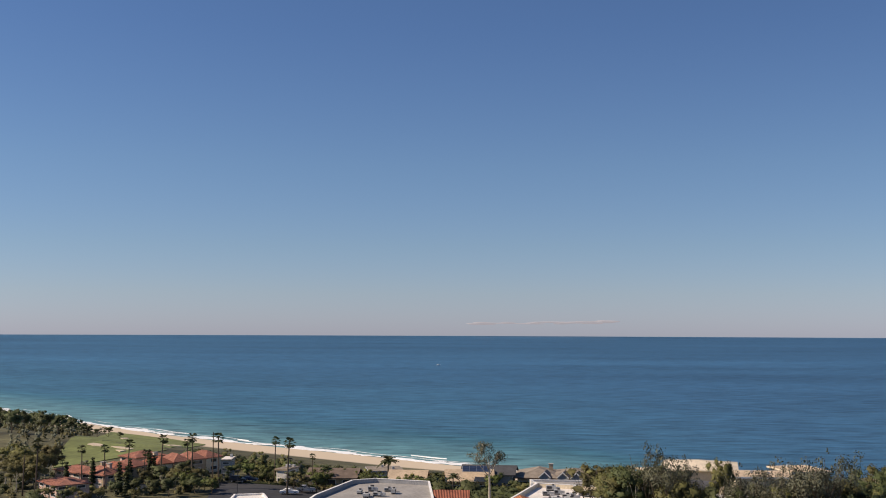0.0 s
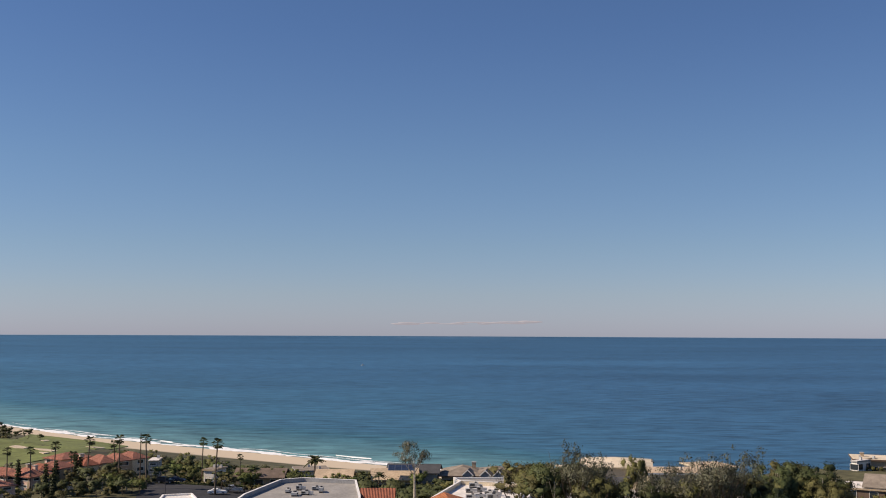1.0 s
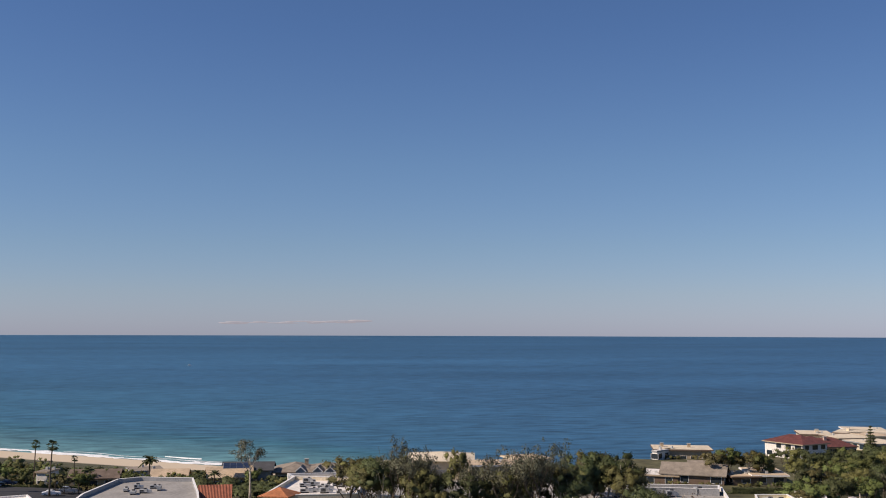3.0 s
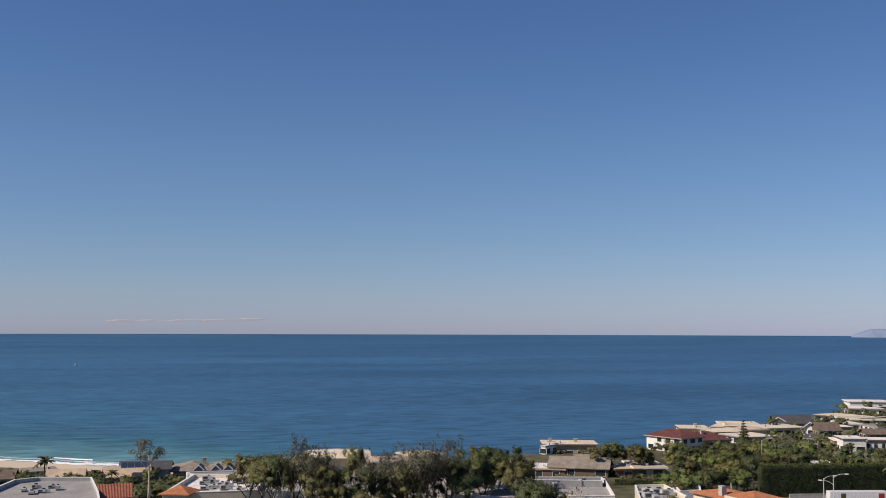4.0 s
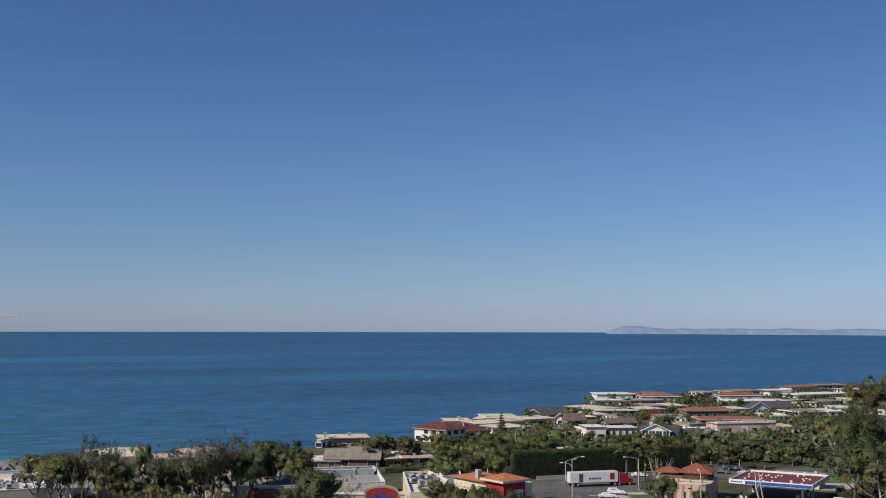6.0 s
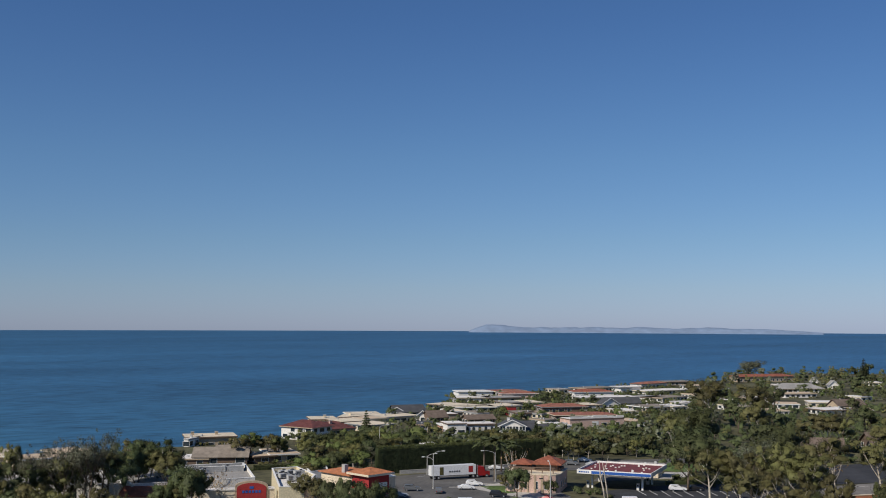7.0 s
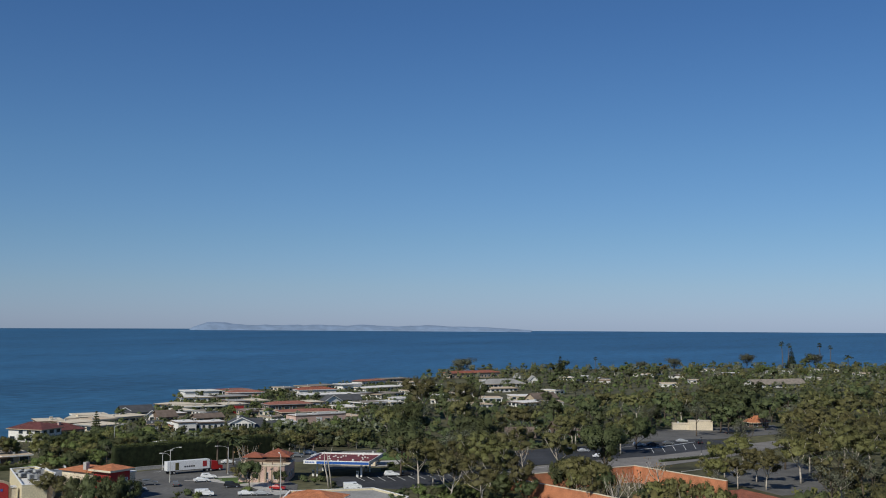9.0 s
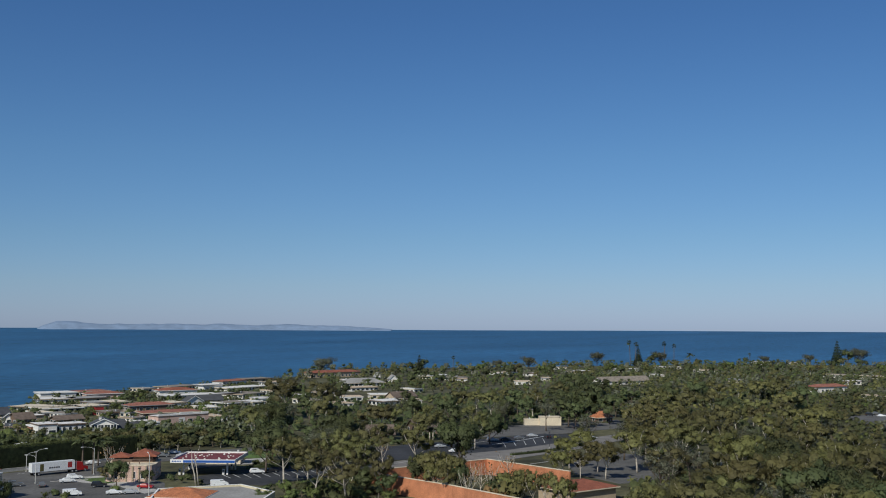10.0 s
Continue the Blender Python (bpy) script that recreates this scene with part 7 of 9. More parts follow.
house("hip", 133.1, 117.3, -61.9, 14.0, 11.0, -0.4, "yellow", "orange", "cream pavilion with orange tile hip roof", rise=1.8, name="pavilion", group="shopping centre buildings", faces=())


# ---- plants: links and beach side
plant("fan1", -124.6, 257.6, 0.86, 183)
plant("fan0", -120.7, 256.3, 1.00, 238)
plant("fan0", -114.8, 269.0, 0.79, 332)
plant("fan0", -109.5, 270.8, 0.79, 80)
plant("fan0", -104.8, 274.3, 0.86, 190)
plant("fan1", -97.6, 278.4, 0.93, 126)
plant("fan1", -93.0, 286.8, 0.79, 278)
plant("fan0", -90.5, 282.4, 0.93, 293)
plant("fan0", -81.0, 275.1, 1.00, 6)
plant("fan0", -121.7, 272.5, 0.50, 208)
plant("fan1", -102.3, 279.0, 0.64, 93)
plant("fan1", -61.2, 267.3, 1.00, 81)
plant("fan0", -58.3, 283.9, 0.64, 71)
plant("fan1", -70.7, 292.4, 0.86, 64)
plant("fea", -40.8, 302.1, 1.00, 67)
plant("fea", -55.8, 288.3, 0.67, 0)
plant("fea", -20.9, 279.9, 0.67, 2)
plant("fea", -25.4, 284.0, 0.67, 107)
plant("def0", -264.3, 517.8, 1.00, 85)
plant("def1", -236.6, 475.0, 1.00, 101)
plant("def0", -217.7, 454.1, 1.11, 353)
plant("def1", -223.9, 483.6, 1.00, 152)
plant("def1", -234.1, 524.3, 1.00, 212)
plant("def0", -208.5, 440.5, 1.00, 135)
plant("far0", -220.2, 507.4, 0.64, 169)
plant("def2", -195.6, 428.8, 0.89, 300)
plant("def2", -204.1, 406.7, 1.00, 347)
plant("def0", -221.3, 451.1, 1.00, 158)
plant("def1", -210.9, 477.3, 0.89, 246)
plant("def0", -237.3, 461.0, 1.00, 246)
plant("def2", -241.3, 499.3, 1.00, 90)
plant("def1", -278.7, 539.2, 1.11, 11)
plant("far0", -207.6, 485.2, 0.55, 206)
plant("def2", -196.3, 417.8, 0.89, 214)
plant("far0", -226.9, 556.3, 0.55, 192)
plant("far0", -223.7, 535.0, 0.45, 231)
plant("far0", -213.3, 538.6, 0.36, 92)
plant("far0", -271.9, 611.3, 0.64, 60)
plant("oli0", -148.4, 298.0, 0.67, 236)
plant("oli1", -138.2, 282.9, 0.67, 262)
plant("oli1", -130.7, 275.6, 0.67, 268)
plant("oli1", -129.9, 280.4, 0.67, 236)
plant("oli0", -134.7, 268.5, 0.67, 301)
plant("oli2", -122.8, 262.5, 0.67, 188)
plant("oli1", -128.3, 261.9, 0.67, 18)
plant("oli1", -137.4, 299.6, 0.67, 46)
plant("oli0", -141.8, 295.0, 0.67, 174)
plant("oli2", -98.9, 272.3, 0.42, 185)
plant("far0", -95.4, 272.8, 0.55, 141)
plant("oli2", -90.4, 269.1, 0.50, 47)
plant("bri1", -87.3, 268.4, 0.71, 156)
plant("far0", -84.0, 265.3, 0.41, 320)
plant("far0", -88.8, 260.2, 0.45, 247)
plant("far0", -93.9, 262.7, 0.36, 41)
plant("oli2", -85.1, 271.9, 0.50, 207)
plant("far0", -98.1, 262.5, 0.36, 304)
plant("bri1", -80.0, 266.3, 0.57, 233)
plant("oli1", -102.7, 266.7, 0.42, 74)
plant("far0", -92.6, 282.4, 0.55, 252)
plant("cyp", -102.1, 282.8, 1.00, 171)
plant("cyp", -105.5, 291.2, 1.00, 106)
plant("cyp", -103.1, 264.5, 1.00, 66)
plant("cyp", -103.0, 271.1, 1.00, 288)
plant("cyp", -98.5, 257.8, 1.00, 67)
plant("cyp", -113.3, 272.3, 1.00, 322)
plant("cyp", -116.2, 263.1, 1.00, 211)
plant("cyp", -99.8, 279.4, 1.00, 54)
plant("far1", -83.7, 302.4, 0.45, 190)
plant("far0", -80.4, 286.2, 0.45, 215)
plant("bri0", -77.1, 290.3, 0.71, 232)
plant("far1", -78.1, 303.1, 0.45, 249)
plant("bri1", -71.8, 287.3, 0.71, 140)
plant("bri1", -67.7, 300.2, 0.71, 206)
plant("far0", -62.4, 279.9, 0.45, 193)
plant("far1", -58.6, 272.6, 0.45, 173)
plant("far0", -55.7, 301.5, 0.45, 251)
plant("bri1", -52.0, 289.2, 0.71, 32)
plant("bri0", -50.3, 293.1, 0.71, 156)
plant("bri1", -45.2, 285.2, 0.71, 248)
plant("bri1", -43.7, 290.3, 0.71, 174)
plant("far0", -42.5, 276.4, 0.45, 242)
plant("bri1", -55.4, 275.1, 0.71, 343)
plant("bri1", -53.7, 277.6, 0.71, 147)
plant("bri1", -39.8, 278.6, 0.71, 140)
plant("bri1", -32.6, 279.7, 0.71, 179)
plant("far1", -31.1, 286.8, 0.45, 186)
plant("bri0", -27.8, 275.8, 0.71, 271)
plant("far0", -26.8, 280.4, 0.45, 185)
plant("shr0", -23.2, 272.7, 2.08, 144)
plant("far1", -22.9, 287.7, 0.45, 87)
plant("shr0", -16.2, 273.2, 2.08, 154)
plant("bri0", -10.8, 282.6, 0.71, 100)
plant("far1", -58.5, 286.3, 0.45, 319)
plant("oli0", -108.1, 249.1, 0.33, 112)
plant("oli0", -102.6, 242.7, 0.33, 323)
plant("oli0", -100.8, 248.1, 0.33, 241)
plant("far0", -101.8, 258.9, 0.36, 27)
plant("far0", -108.5, 245.4, 0.36, 162)
plant("far1", -93.0, 248.7, 0.36, 99)
plant("oli0", -113.3, 248.6, 0.33, 212)
plant("shr0", -114.0, 241.7, 1.67, 179)


# ---- plants: beach houses to the grove
plant("lone", -10.4, 255.1, 1.07, 194)
plant("shr0", -5.7, 271.8, 1.25, 302, wide=1.30)
plant("shr2", -2.9, 275.3, 1.25, 121, wide=1.30)
plant("shr0", -0.1, 272.6, 1.25, 0, wide=1.30)
plant("shr0", -7.7, 267.5, 1.25, 207, wide=1.30)
plant("shr0", -11.8, 268.8, 1.25, 209, wide=1.30)
plant("shr0", -14.6, 268.3, 1.25, 352, wide=1.30)
plant("shr0", -17.4, 267.9, 1.25, 18, wide=1.30)
plant("shr0", -4.3, 262.2, 1.25, 48, wide=1.30)
plant("shr0", -0.9, 262.7, 1.25, 279, wide=1.30)
plant("shr0", -8.8, 259.1, 1.25, 297, wide=1.30)
plant("shr0", -12.9, 260.8, 1.25, 180, wide=1.30)
plant("gro1", 12.0, 221.4, 1.00, 214)
plant("gro3", 14.5, 215.3, 1.00, 288)
plant("gro2", 19.2, 209.7, 1.07, 239)
plant("gro1", 22.2, 211.3, 1.07, 80)
plant("gro3", 25.0, 209.8, 1.00, 288)
plant("gro3", 17.3, 213.1, 0.93, 101)
plant("gro1", 25.7, 199.9, 1.00, 311)
plant("gre0", 20.3, 205.4, 1.50, 179, wide=0.60)
plant("gre0", 23.0, 200.1, 1.50, 195, wide=0.60)
plant("gre0", 25.9, 201.5, 1.36, 166, wide=0.60)
plant("gro1", 36.9, 222.7, 1.07, 166, wide=0.50)
plant("gre1", 36.6, 201.1, 1.29, 219, wide=0.75)
plant("gre1", 41.0, 202.3, 1.29, 115, wide=0.75)
plant("gre1", 43.1, 196.8, 1.29, 149, wide=0.75)
plant("gre1", 48.2, 193.1, 1.57, 194, wide=0.75)
plant("gre1", 47.0, 200.2, 1.43, 81, wide=0.75)
plant("gre1", 53.8, 202.8, 1.36, 154, wide=0.75)
plant("gre1", 47.5, 195.3, 1.36, 128, wide=0.75)
plant("gro3", 28.7, 201.9, 0.93, 10, wide=0.95)
plant("gro2", 34.5, 197.9, 0.93, 157, wide=0.95)
plant("gro3", 43.2, 201.3, 0.93, 146, wide=0.95)
plant("gro1", 45.4, 198.9, 0.93, 244, wide=0.95)
plant("gro0", 50.7, 203.1, 0.93, 62, wide=0.95)
plant("gro3", 55.3, 202.4, 1.00, 125, wide=0.95)
plant("gro2", 61.7, 210.6, 1.07, 20, wide=0.95)
plant("gro1", 66.3, 217.0, 1.07, 200, wide=0.95)
plant("gro0", 68.3, 211.9, 1.07, 245, wide=0.95)
plant("gro2", 70.3, 207.8, 1.00, 124, wide=0.95)
plant("gro3", 70.8, 201.2, 0.93, 18, wide=0.95)
plant("gro1", 63.7, 207.6, 0.93, 250, wide=0.95)
plant("gro2", 54.9, 195.2, 0.93, 79, wide=0.95)
plant("gre1", 28.8, 198.9, 0.86, 150, wide=0.60)
plant("gre1", 47.6, 195.5, 0.79, 311, wide=0.60)
plant("euc4", 41.1, 200.4, 0.85, 330, wide=0.70)
plant("euc0", 45.0, 200.0, 0.77, 64, wide=0.70)
plant("den2", 67.2, 184.6, 1.33, 273, wide=0.70)
plant("den2", 67.7, 178.3, 1.33, 271, wide=0.70)
plant("euc3", 71.1, 180.3, 0.85, 179, wide=0.70)
plant("rust", 29.3, 219.8, 2.27, 184, wide=0.80)
plant("rust", 32.6, 218.7, 2.27, 349, wide=0.80)
plant("rust", 37.2, 218.8, 2.27, 302, wide=0.80)
plant("rust", 45.5, 217.3, 2.27, 67, wide=0.80)
plant("rust", 53.2, 217.3, 2.27, 18, wide=0.80)
plant("rust", 20.6, 217.7, 2.27, 1, wide=0.80)
plant("rust", 25.3, 213.9, 2.27, 129, wide=0.80)
plant("rust", 40.8, 213.5, 2.27, 283, wide=0.80)


# ---- plants: hedge side and bluff gardens
plant("oli2", 117.8, 267.8, 0.75, 55)
plant("bri0", 122.2, 271.4, 1.29, 7)
plant("oli1", 128.0, 268.8, 0.75, 304)
plant("bri1", 131.7, 268.2, 1.14, 197)
plant("oli1", 136.5, 257.5, 0.67, 349)
plant("den2", 128.4, 235.8, 0.89, 238)
plant("den2", 147.3, 266.7, 1.00, 1)
plant("oli2", 151.0, 284.0, 0.67, 146)
plant("oli1", 131.3, 234.3, 0.67, 73)
plant("far1", 148.1, 262.2, 0.64, 355)
plant("bri1", 140.8, 243.3, 1.14, 169)
plant("bri0", 146.5, 248.2, 1.14, 217)
plant("bri0", 150.8, 250.3, 1.29, 35)
plant("den2", 163.3, 266.8, 1.00, 43)
plant("den0", 165.6, 265.3, 1.11, 170)
plant("oli0", 165.9, 259.5, 0.83, 207)
plant("oli0", 138.0, 227.7, 0.75, 63)
plant("den1", 145.2, 232.1, 1.00, 314)
plant("den1", 153.5, 236.4, 1.00, 149)
plant("oli0", 156.6, 234.9, 0.75, 93)
plant("bri0", 165.7, 251.2, 1.29, 211)
plant("den0", 171.8, 254.3, 1.00, 318)
plant("den0", 171.1, 246.7, 0.89, 284)
plant("den3", 126.5, 218.7, 0.89, 36)
plant("euc0", 130.4, 219.0, 0.62, 292)
plant("bri0", 119.3, 213.5, 1.14, 204)
plant("bri0", 117.4, 221.7, 1.00, 5)
plant("oli0", 115.7, 211.1, 0.58, 161)
plant("bri1", 134.0, 217.5, 1.14, 250)
plant("gre1", 150.3, 237.6, 0.64, 335)
plant("gre1", 144.7, 225.0, 0.64, 28)
plant("gre0", 185.9, 278.3, 0.64, 357)
plant("spr", 201.1, 330.1, 1.00, 150)
plant("far0", 272.1, 372.6, 0.55, 291)
plant("far0", 242.2, 377.8, 0.55, 284)
plant("fea", 129.0, 223.3, 0.89, 281)
plant("bare", 80.8, 196.6, 1.12, 317)
plant("bare", 78.8, 187.1, 1.12, 112)
plant("olf2", 224.3, 318.3, 0.42, 120)
plant("olf2", 216.1, 298.6, 0.42, 68)
plant("far0", 218.3, 291.0, 0.45, 232)
plant("shr1", 198.6, 283.3, 2.08, 91)
plant("far0", 192.1, 266.6, 0.45, 335)
plant("oli0", 207.3, 280.4, 0.42, 293)
plant("bri0", 210.6, 273.1, 0.71, 63)
plant("shr1", 197.5, 264.7, 2.08, 122)
plant("shr1", 206.7, 261.2, 2.08, 236)
plant("shr1", 207.7, 301.1, 2.08, 165)
plant("bri0", 196.2, 256.3, 0.71, 277)
plant("shr1", 184.4, 252.2, 2.08, 27)
plant("far1", 193.1, 248.9, 0.45, 348)
plant("den0", 198.3, 245.1, 0.89, 42)
plant("oli0", 207.1, 250.8, 0.67, 71)
plant("oli1", 203.1, 239.6, 0.67, 120)
plant("euc2", 208.6, 241.0, 0.62, 314)
plant("euc3", 206.7, 233.0, 0.62, 193)
plant("den2", 216.9, 241.4, 0.89, 331)
plant("euc5", 213.4, 230.3, 0.62, 221)
plant("euc4", 205.4, 217.1, 0.62, 18)
plant("den1", 203.8, 210.2, 0.89, 202)
plant("oli0", 216.3, 220.7, 0.67, 18)
plant("oli0", 208.5, 208.3, 0.67, 103)
plant("den0", 190.4, 215.6, 0.89, 250)
plant("oli2", 188.1, 224.5, 0.67, 178)
plant("oli1", 211.6, 207.1, 0.67, 240)
plant("euc4", 210.1, 207.7, 0.62, 219)
plant("euc3", 234.7, 227.3, 0.50, 236)
plant("oli0", 246.4, 234.8, 0.54, 79)
plant("far0", 244.0, 227.5, 0.59, 191)
plant("far1", 242.2, 220.6, 0.59, 77)
plant("euc0", 219.5, 211.1, 0.50, 142)
plant("far0", 222.2, 207.0, 0.59, 344)
plant("far0", 238.6, 212.2, 0.59, 246)
plant("oli1", 239.6, 208.7, 0.54, 188)
plant("euc0", 252.1, 216.5, 0.50, 352)
plant("cyp", 235.9, 259.3, 1.12, 11)
plant("fea", 185.1, 208.8, 1.00, 344)
plant("fea", 177.8, 204.6, 1.00, 233)
plant("shr1", 271.3, 375.1, 1.88, 79)
plant("far0", 282.8, 360.4, 0.41, 149)
plant("shr1", 304.0, 369.6, 1.88, 345)
plant("bri0", 292.4, 340.8, 0.64, 17)
plant("bri0", 326.5, 378.7, 0.64, 294)
plant("bri0", 305.7, 341.6, 0.64, 316)
plant("shr1", 395.0, 439.8, 1.88, 186)
plant("olf1", 409.7, 449.7, 0.38, 185)
plant("olf2", 404.0, 436.0, 0.38, 239)
plant("bri0", 362.5, 418.4, 0.64, 89)
plant("bri0", 350.4, 368.9, 0.64, 330)
plant("far1", 341.4, 336.6, 0.41, 138)
plant("far1", 335.7, 326.2, 0.41, 31)
plant("shr1", 349.5, 333.8, 1.88, 348)
plant("shr1", 332.2, 309.4, 1.88, 86)
plant("far0", 402.2, 411.5, 0.41, 280)
plant("far0", 378.5, 398.4, 0.41, 48)
plant("far0", 359.0, 329.7, 0.41, 251)
plant("far1", 352.0, 316.3, 0.41, 27)
plant("bri0", 263.3, 286.7, 0.64, 254)
plant("shr1", 258.2, 276.0, 1.88, 30)
plant("far0", 254.3, 266.9, 0.41, 208)
plant("shr1", 282.7, 267.7, 1.88, 156)
plant("far0", 439.4, 422.4, 0.41, 99)
plant("far0", 349.4, 460.6, 0.55, 356)
plant("far1", 322.5, 443.5, 0.63, 96)
plant("far0", 383.1, 430.3, 0.55, 43, wide=1.20)
plant("far0", 401.5, 445.1, 0.55, 55, wide=1.20)
plant("far0", 363.6, 412.4, 0.55, 277)


# ---- plants: trees of the headland
plant("euc1", 343.5, 267.4, 1.66, 42, wide=1.15)
plant("euc4", 356.9, 252.8, 1.54, 125, wide=1.15)
plant("umb", 710.6, 551.4, 1.27, 82, wide=1.15)
plant("def2", 839.2, 524.2, 1.33, 109)
plant("con", 742.4, 462.7, 1.25, 319)
plant("def1", 771.3, 493.5, 1.22, 276)
plant("def1", 716.4, 471.1, 1.00, 216)
plant("umb", 717.9, 533.4, 0.60, 292)
plant("def2", 665.0, 393.3, 1.00, 320)
plant("def2", 633.9, 365.8, 1.00, 6)
plant("def2", 678.5, 386.5, 1.00, 229)
plant("def2", 622.3, 385.9, 1.00, 59)
plant("def1", 705.3, 429.5, 1.00, 247)
plant("def1", 551.1, 332.3, 1.00, 206)
plant("def0", 495.9, 307.1, 1.00, 66)
plant("def1", 546.4, 314.2, 1.00, 125)
plant("def1", 453.1, 271.5, 1.00, 295)
plant("fan0", 777.2, 448.1, 1.29, 141)
plant("umb", 883.8, 462.2, 0.87, 31)
plant("umb", 934.1, 453.0, 1.07, 252)
plant("umb", 1065.7, 434.7, 1.27, 358)
plant("fan0", 905.4, 394.6, 0.93, 24)
plant("olf1", 814.5, 400.2, 0.92, 50)
plant("def1", 806.2, 401.8, 1.11, 284)
plant("def2", 733.9, 385.3, 1.11, 14)
plant("bri0", 814.0, 439.9, 1.43, 24)
plant("olf1", 796.1, 438.9, 0.75, 287)
plant("def0", 803.5, 453.6, 1.00, 70)
plant("bri1", 793.9, 361.3, 1.57, 146)
plant("def0", 874.4, 394.0, 1.11, 62)
plant("def1", 757.6, 375.1, 1.00, 132)
plant("olf1", 930.5, 392.1, 0.75, 64)
plant("bri1", 902.9, 340.7, 1.43, 6)
plant("def2", 858.4, 312.0, 1.11, 48)
plant("bri0", 901.3, 346.2, 1.14, 322)
plant("con", 1100.7, 398.0, 1.44, 73)
plant("fan1", 1090.9, 403.9, 2.10, 222)
plant("fan1", 1097.4, 400.2, 1.95, 60)
plant("fan1", 1131.7, 377.6, 1.96, 162)
plant("fan1", 1139.7, 369.2, 1.76, 116)
plant("umb", 1129.5, 382.5, 1.27, 236)
plant("def0", 1126.5, 388.6, 1.80, 226)
plant("fea", 1114.4, 340.1, 1.78, 24)
plant("fan0", 1126.9, 274.3, 1.14, 272)
plant("umb", 1216.8, 284.1, 0.87, 242)
plant("con", 1270.1, 212.2, 1.90, 251)
plant("umb", 1283.1, 189.7, 1.61, 305)
plant("def0", 1274.8, 201.0, 2.22, 64)
plant("umb", 1243.9, 239.2, 1.03, 214)
plant("bri0", 892.3, 300.0, 1.16, 246)
plant("bri1", 1029.9, 338.5, 1.27, 102)
plant("olf1", 990.5, 311.6, 0.92, 180)
plant("def2", 911.1, 266.7, 1.29, 253)
plant("olf0", 1123.0, 333.4, 0.75, 48)
plant("def1", 966.0, 263.8, 1.01, 244)
plant("bri0", 1047.3, 277.4, 1.19, 192)
plant("bri0", 1015.0, 259.8, 1.48, 199)
plant("def2", 1199.1, 302.3, 1.03, 243)
plant("bri0", 1021.8, 231.0, 1.70, 274)
plant("def1", 1084.1, 235.5, 1.15, 146)
plant("def1", 981.7, 199.1, 1.16, 7)
plant("olf2", 1206.3, 240.2, 0.68, 153)
plant("olf2", 972.4, 168.6, 0.91, 106)
plant("olf1", 1023.0, 173.5, 0.75, 201)
plant("def2", 1112.3, 181.4, 1.22, 314)
plant("olf2", 1212.1, 193.2, 0.90, 191)
plant("def2", 1237.6, 181.2, 1.02, 39)
plant("def2", 1193.0, 164.4, 0.97, 289)
plant("bri1", 1017.7, 112.2, 1.56, 118)
plant("olf1", 1152.0, 127.7, 0.75, 43)
plant("bri0", 935.0, 156.0, 0.71, 215)
plant("far0", 855.4, 129.1, 0.45, 59)
plant("bri0", 1055.0, 188.5, 0.71, 222)
plant("far0", 629.6, 65.5, 0.45, 304)
plant("far0", 607.5, 53.9, 0.45, 39)
plant("far1", 627.5, 51.6, 0.45, 70)
plant("far0", 642.7, 48.1, 0.45, 96)
plant("bri1", 676.2, 47.8, 0.71, 117)
plant("bri0", 579.8, 38.4, 0.71, 0)
plant("far0", 571.1, 29.1, 0.45, 57)
plant("far0", 558.5, 46.1, 0.45, 77)
plant("bri0", 695.9, 69.8, 0.71, 294)
plant("bri1", 737.3, 67.1, 0.71, 93)


# ---- plants: lodge trees and forest
plant("euf2", 675.9, 115.5, 1.15, 151)
plant("olf0", 544.2, 149.8, 1.05, 42)
plant("def1", 488.9, 120.8, 1.87, 287)
plant("olf0", 612.2, 152.6, 1.04, 226)
plant("def2", 545.8, 124.1, 1.73, 11)
plant("olf2", 583.2, 127.2, 1.22, 330)
plant("olf1", 614.6, 122.7, 1.01, 221)
plant("olf1", 556.0, 92.1, 1.45, 97)
plant("def0", 561.1, 90.1, 1.48, 138)
plant("euf0", 588.4, 92.0, 1.23, 234)
plant("euf0", 531.5, 68.2, 1.34, 331)
plant("def1", 552.0, 66.0, 1.73, 121)
plant("euf0", 448.3, 115.7, 1.18, 291)
plant("euf0", 463.6, 116.3, 1.26, 246)
plant("euf0", 464.9, 102.5, 1.28, 258)
plant("def0", 516.5, 111.6, 1.37, 354)
plant("euf1", 465.6, 88.6, 1.18, 52)
plant("def2", 424.8, 65.0, 1.71, 298)
plant("euf2", 450.6, 62.9, 1.06, 349)
plant("gre1", 501.6, 78.4, 0.95, 50)
plant("olf0", 512.1, 64.4, 1.19, 233)
plant("olf1", 478.0, 52.5, 1.28, 21)
plant("def1", 490.0, 50.3, 1.92, 134)
plant("olf2", 362.2, 83.0, 1.07, 181)
plant("euf1", 381.4, 86.3, 1.24, 345)
plant("olf2", 406.7, 84.9, 1.21, 271)
plant("olf0", 361.7, 62.7, 1.27, 32)
plant("euf1", 400.6, 67.8, 0.95, 332)
plant("euf1", 344.7, 43.2, 1.36, 61)
plant("euf1", 412.8, 59.2, 1.06, 264)
plant("euf1", 415.4, 49.9, 0.99, 161)
plant("euf2", 444.7, 47.7, 0.99, 217)
plant("euf1", 420.7, 37.9, 1.00, 86)
plant("olf0", 419.2, 27.8, 1.17, 222)
plant("olf2", 372.1, 12.6, 1.48, 122)
plant("gre0", 295.7, 62.3, 1.16, 59)
plant("euf1", 343.6, 76.6, 0.97, 298)
plant("oli2", 294.2, 53.4, 1.19, 171)
plant("euc0", 298.0, 43.4, 1.32, 159)
plant("euc3", 268.9, 31.0, 1.38, 32)
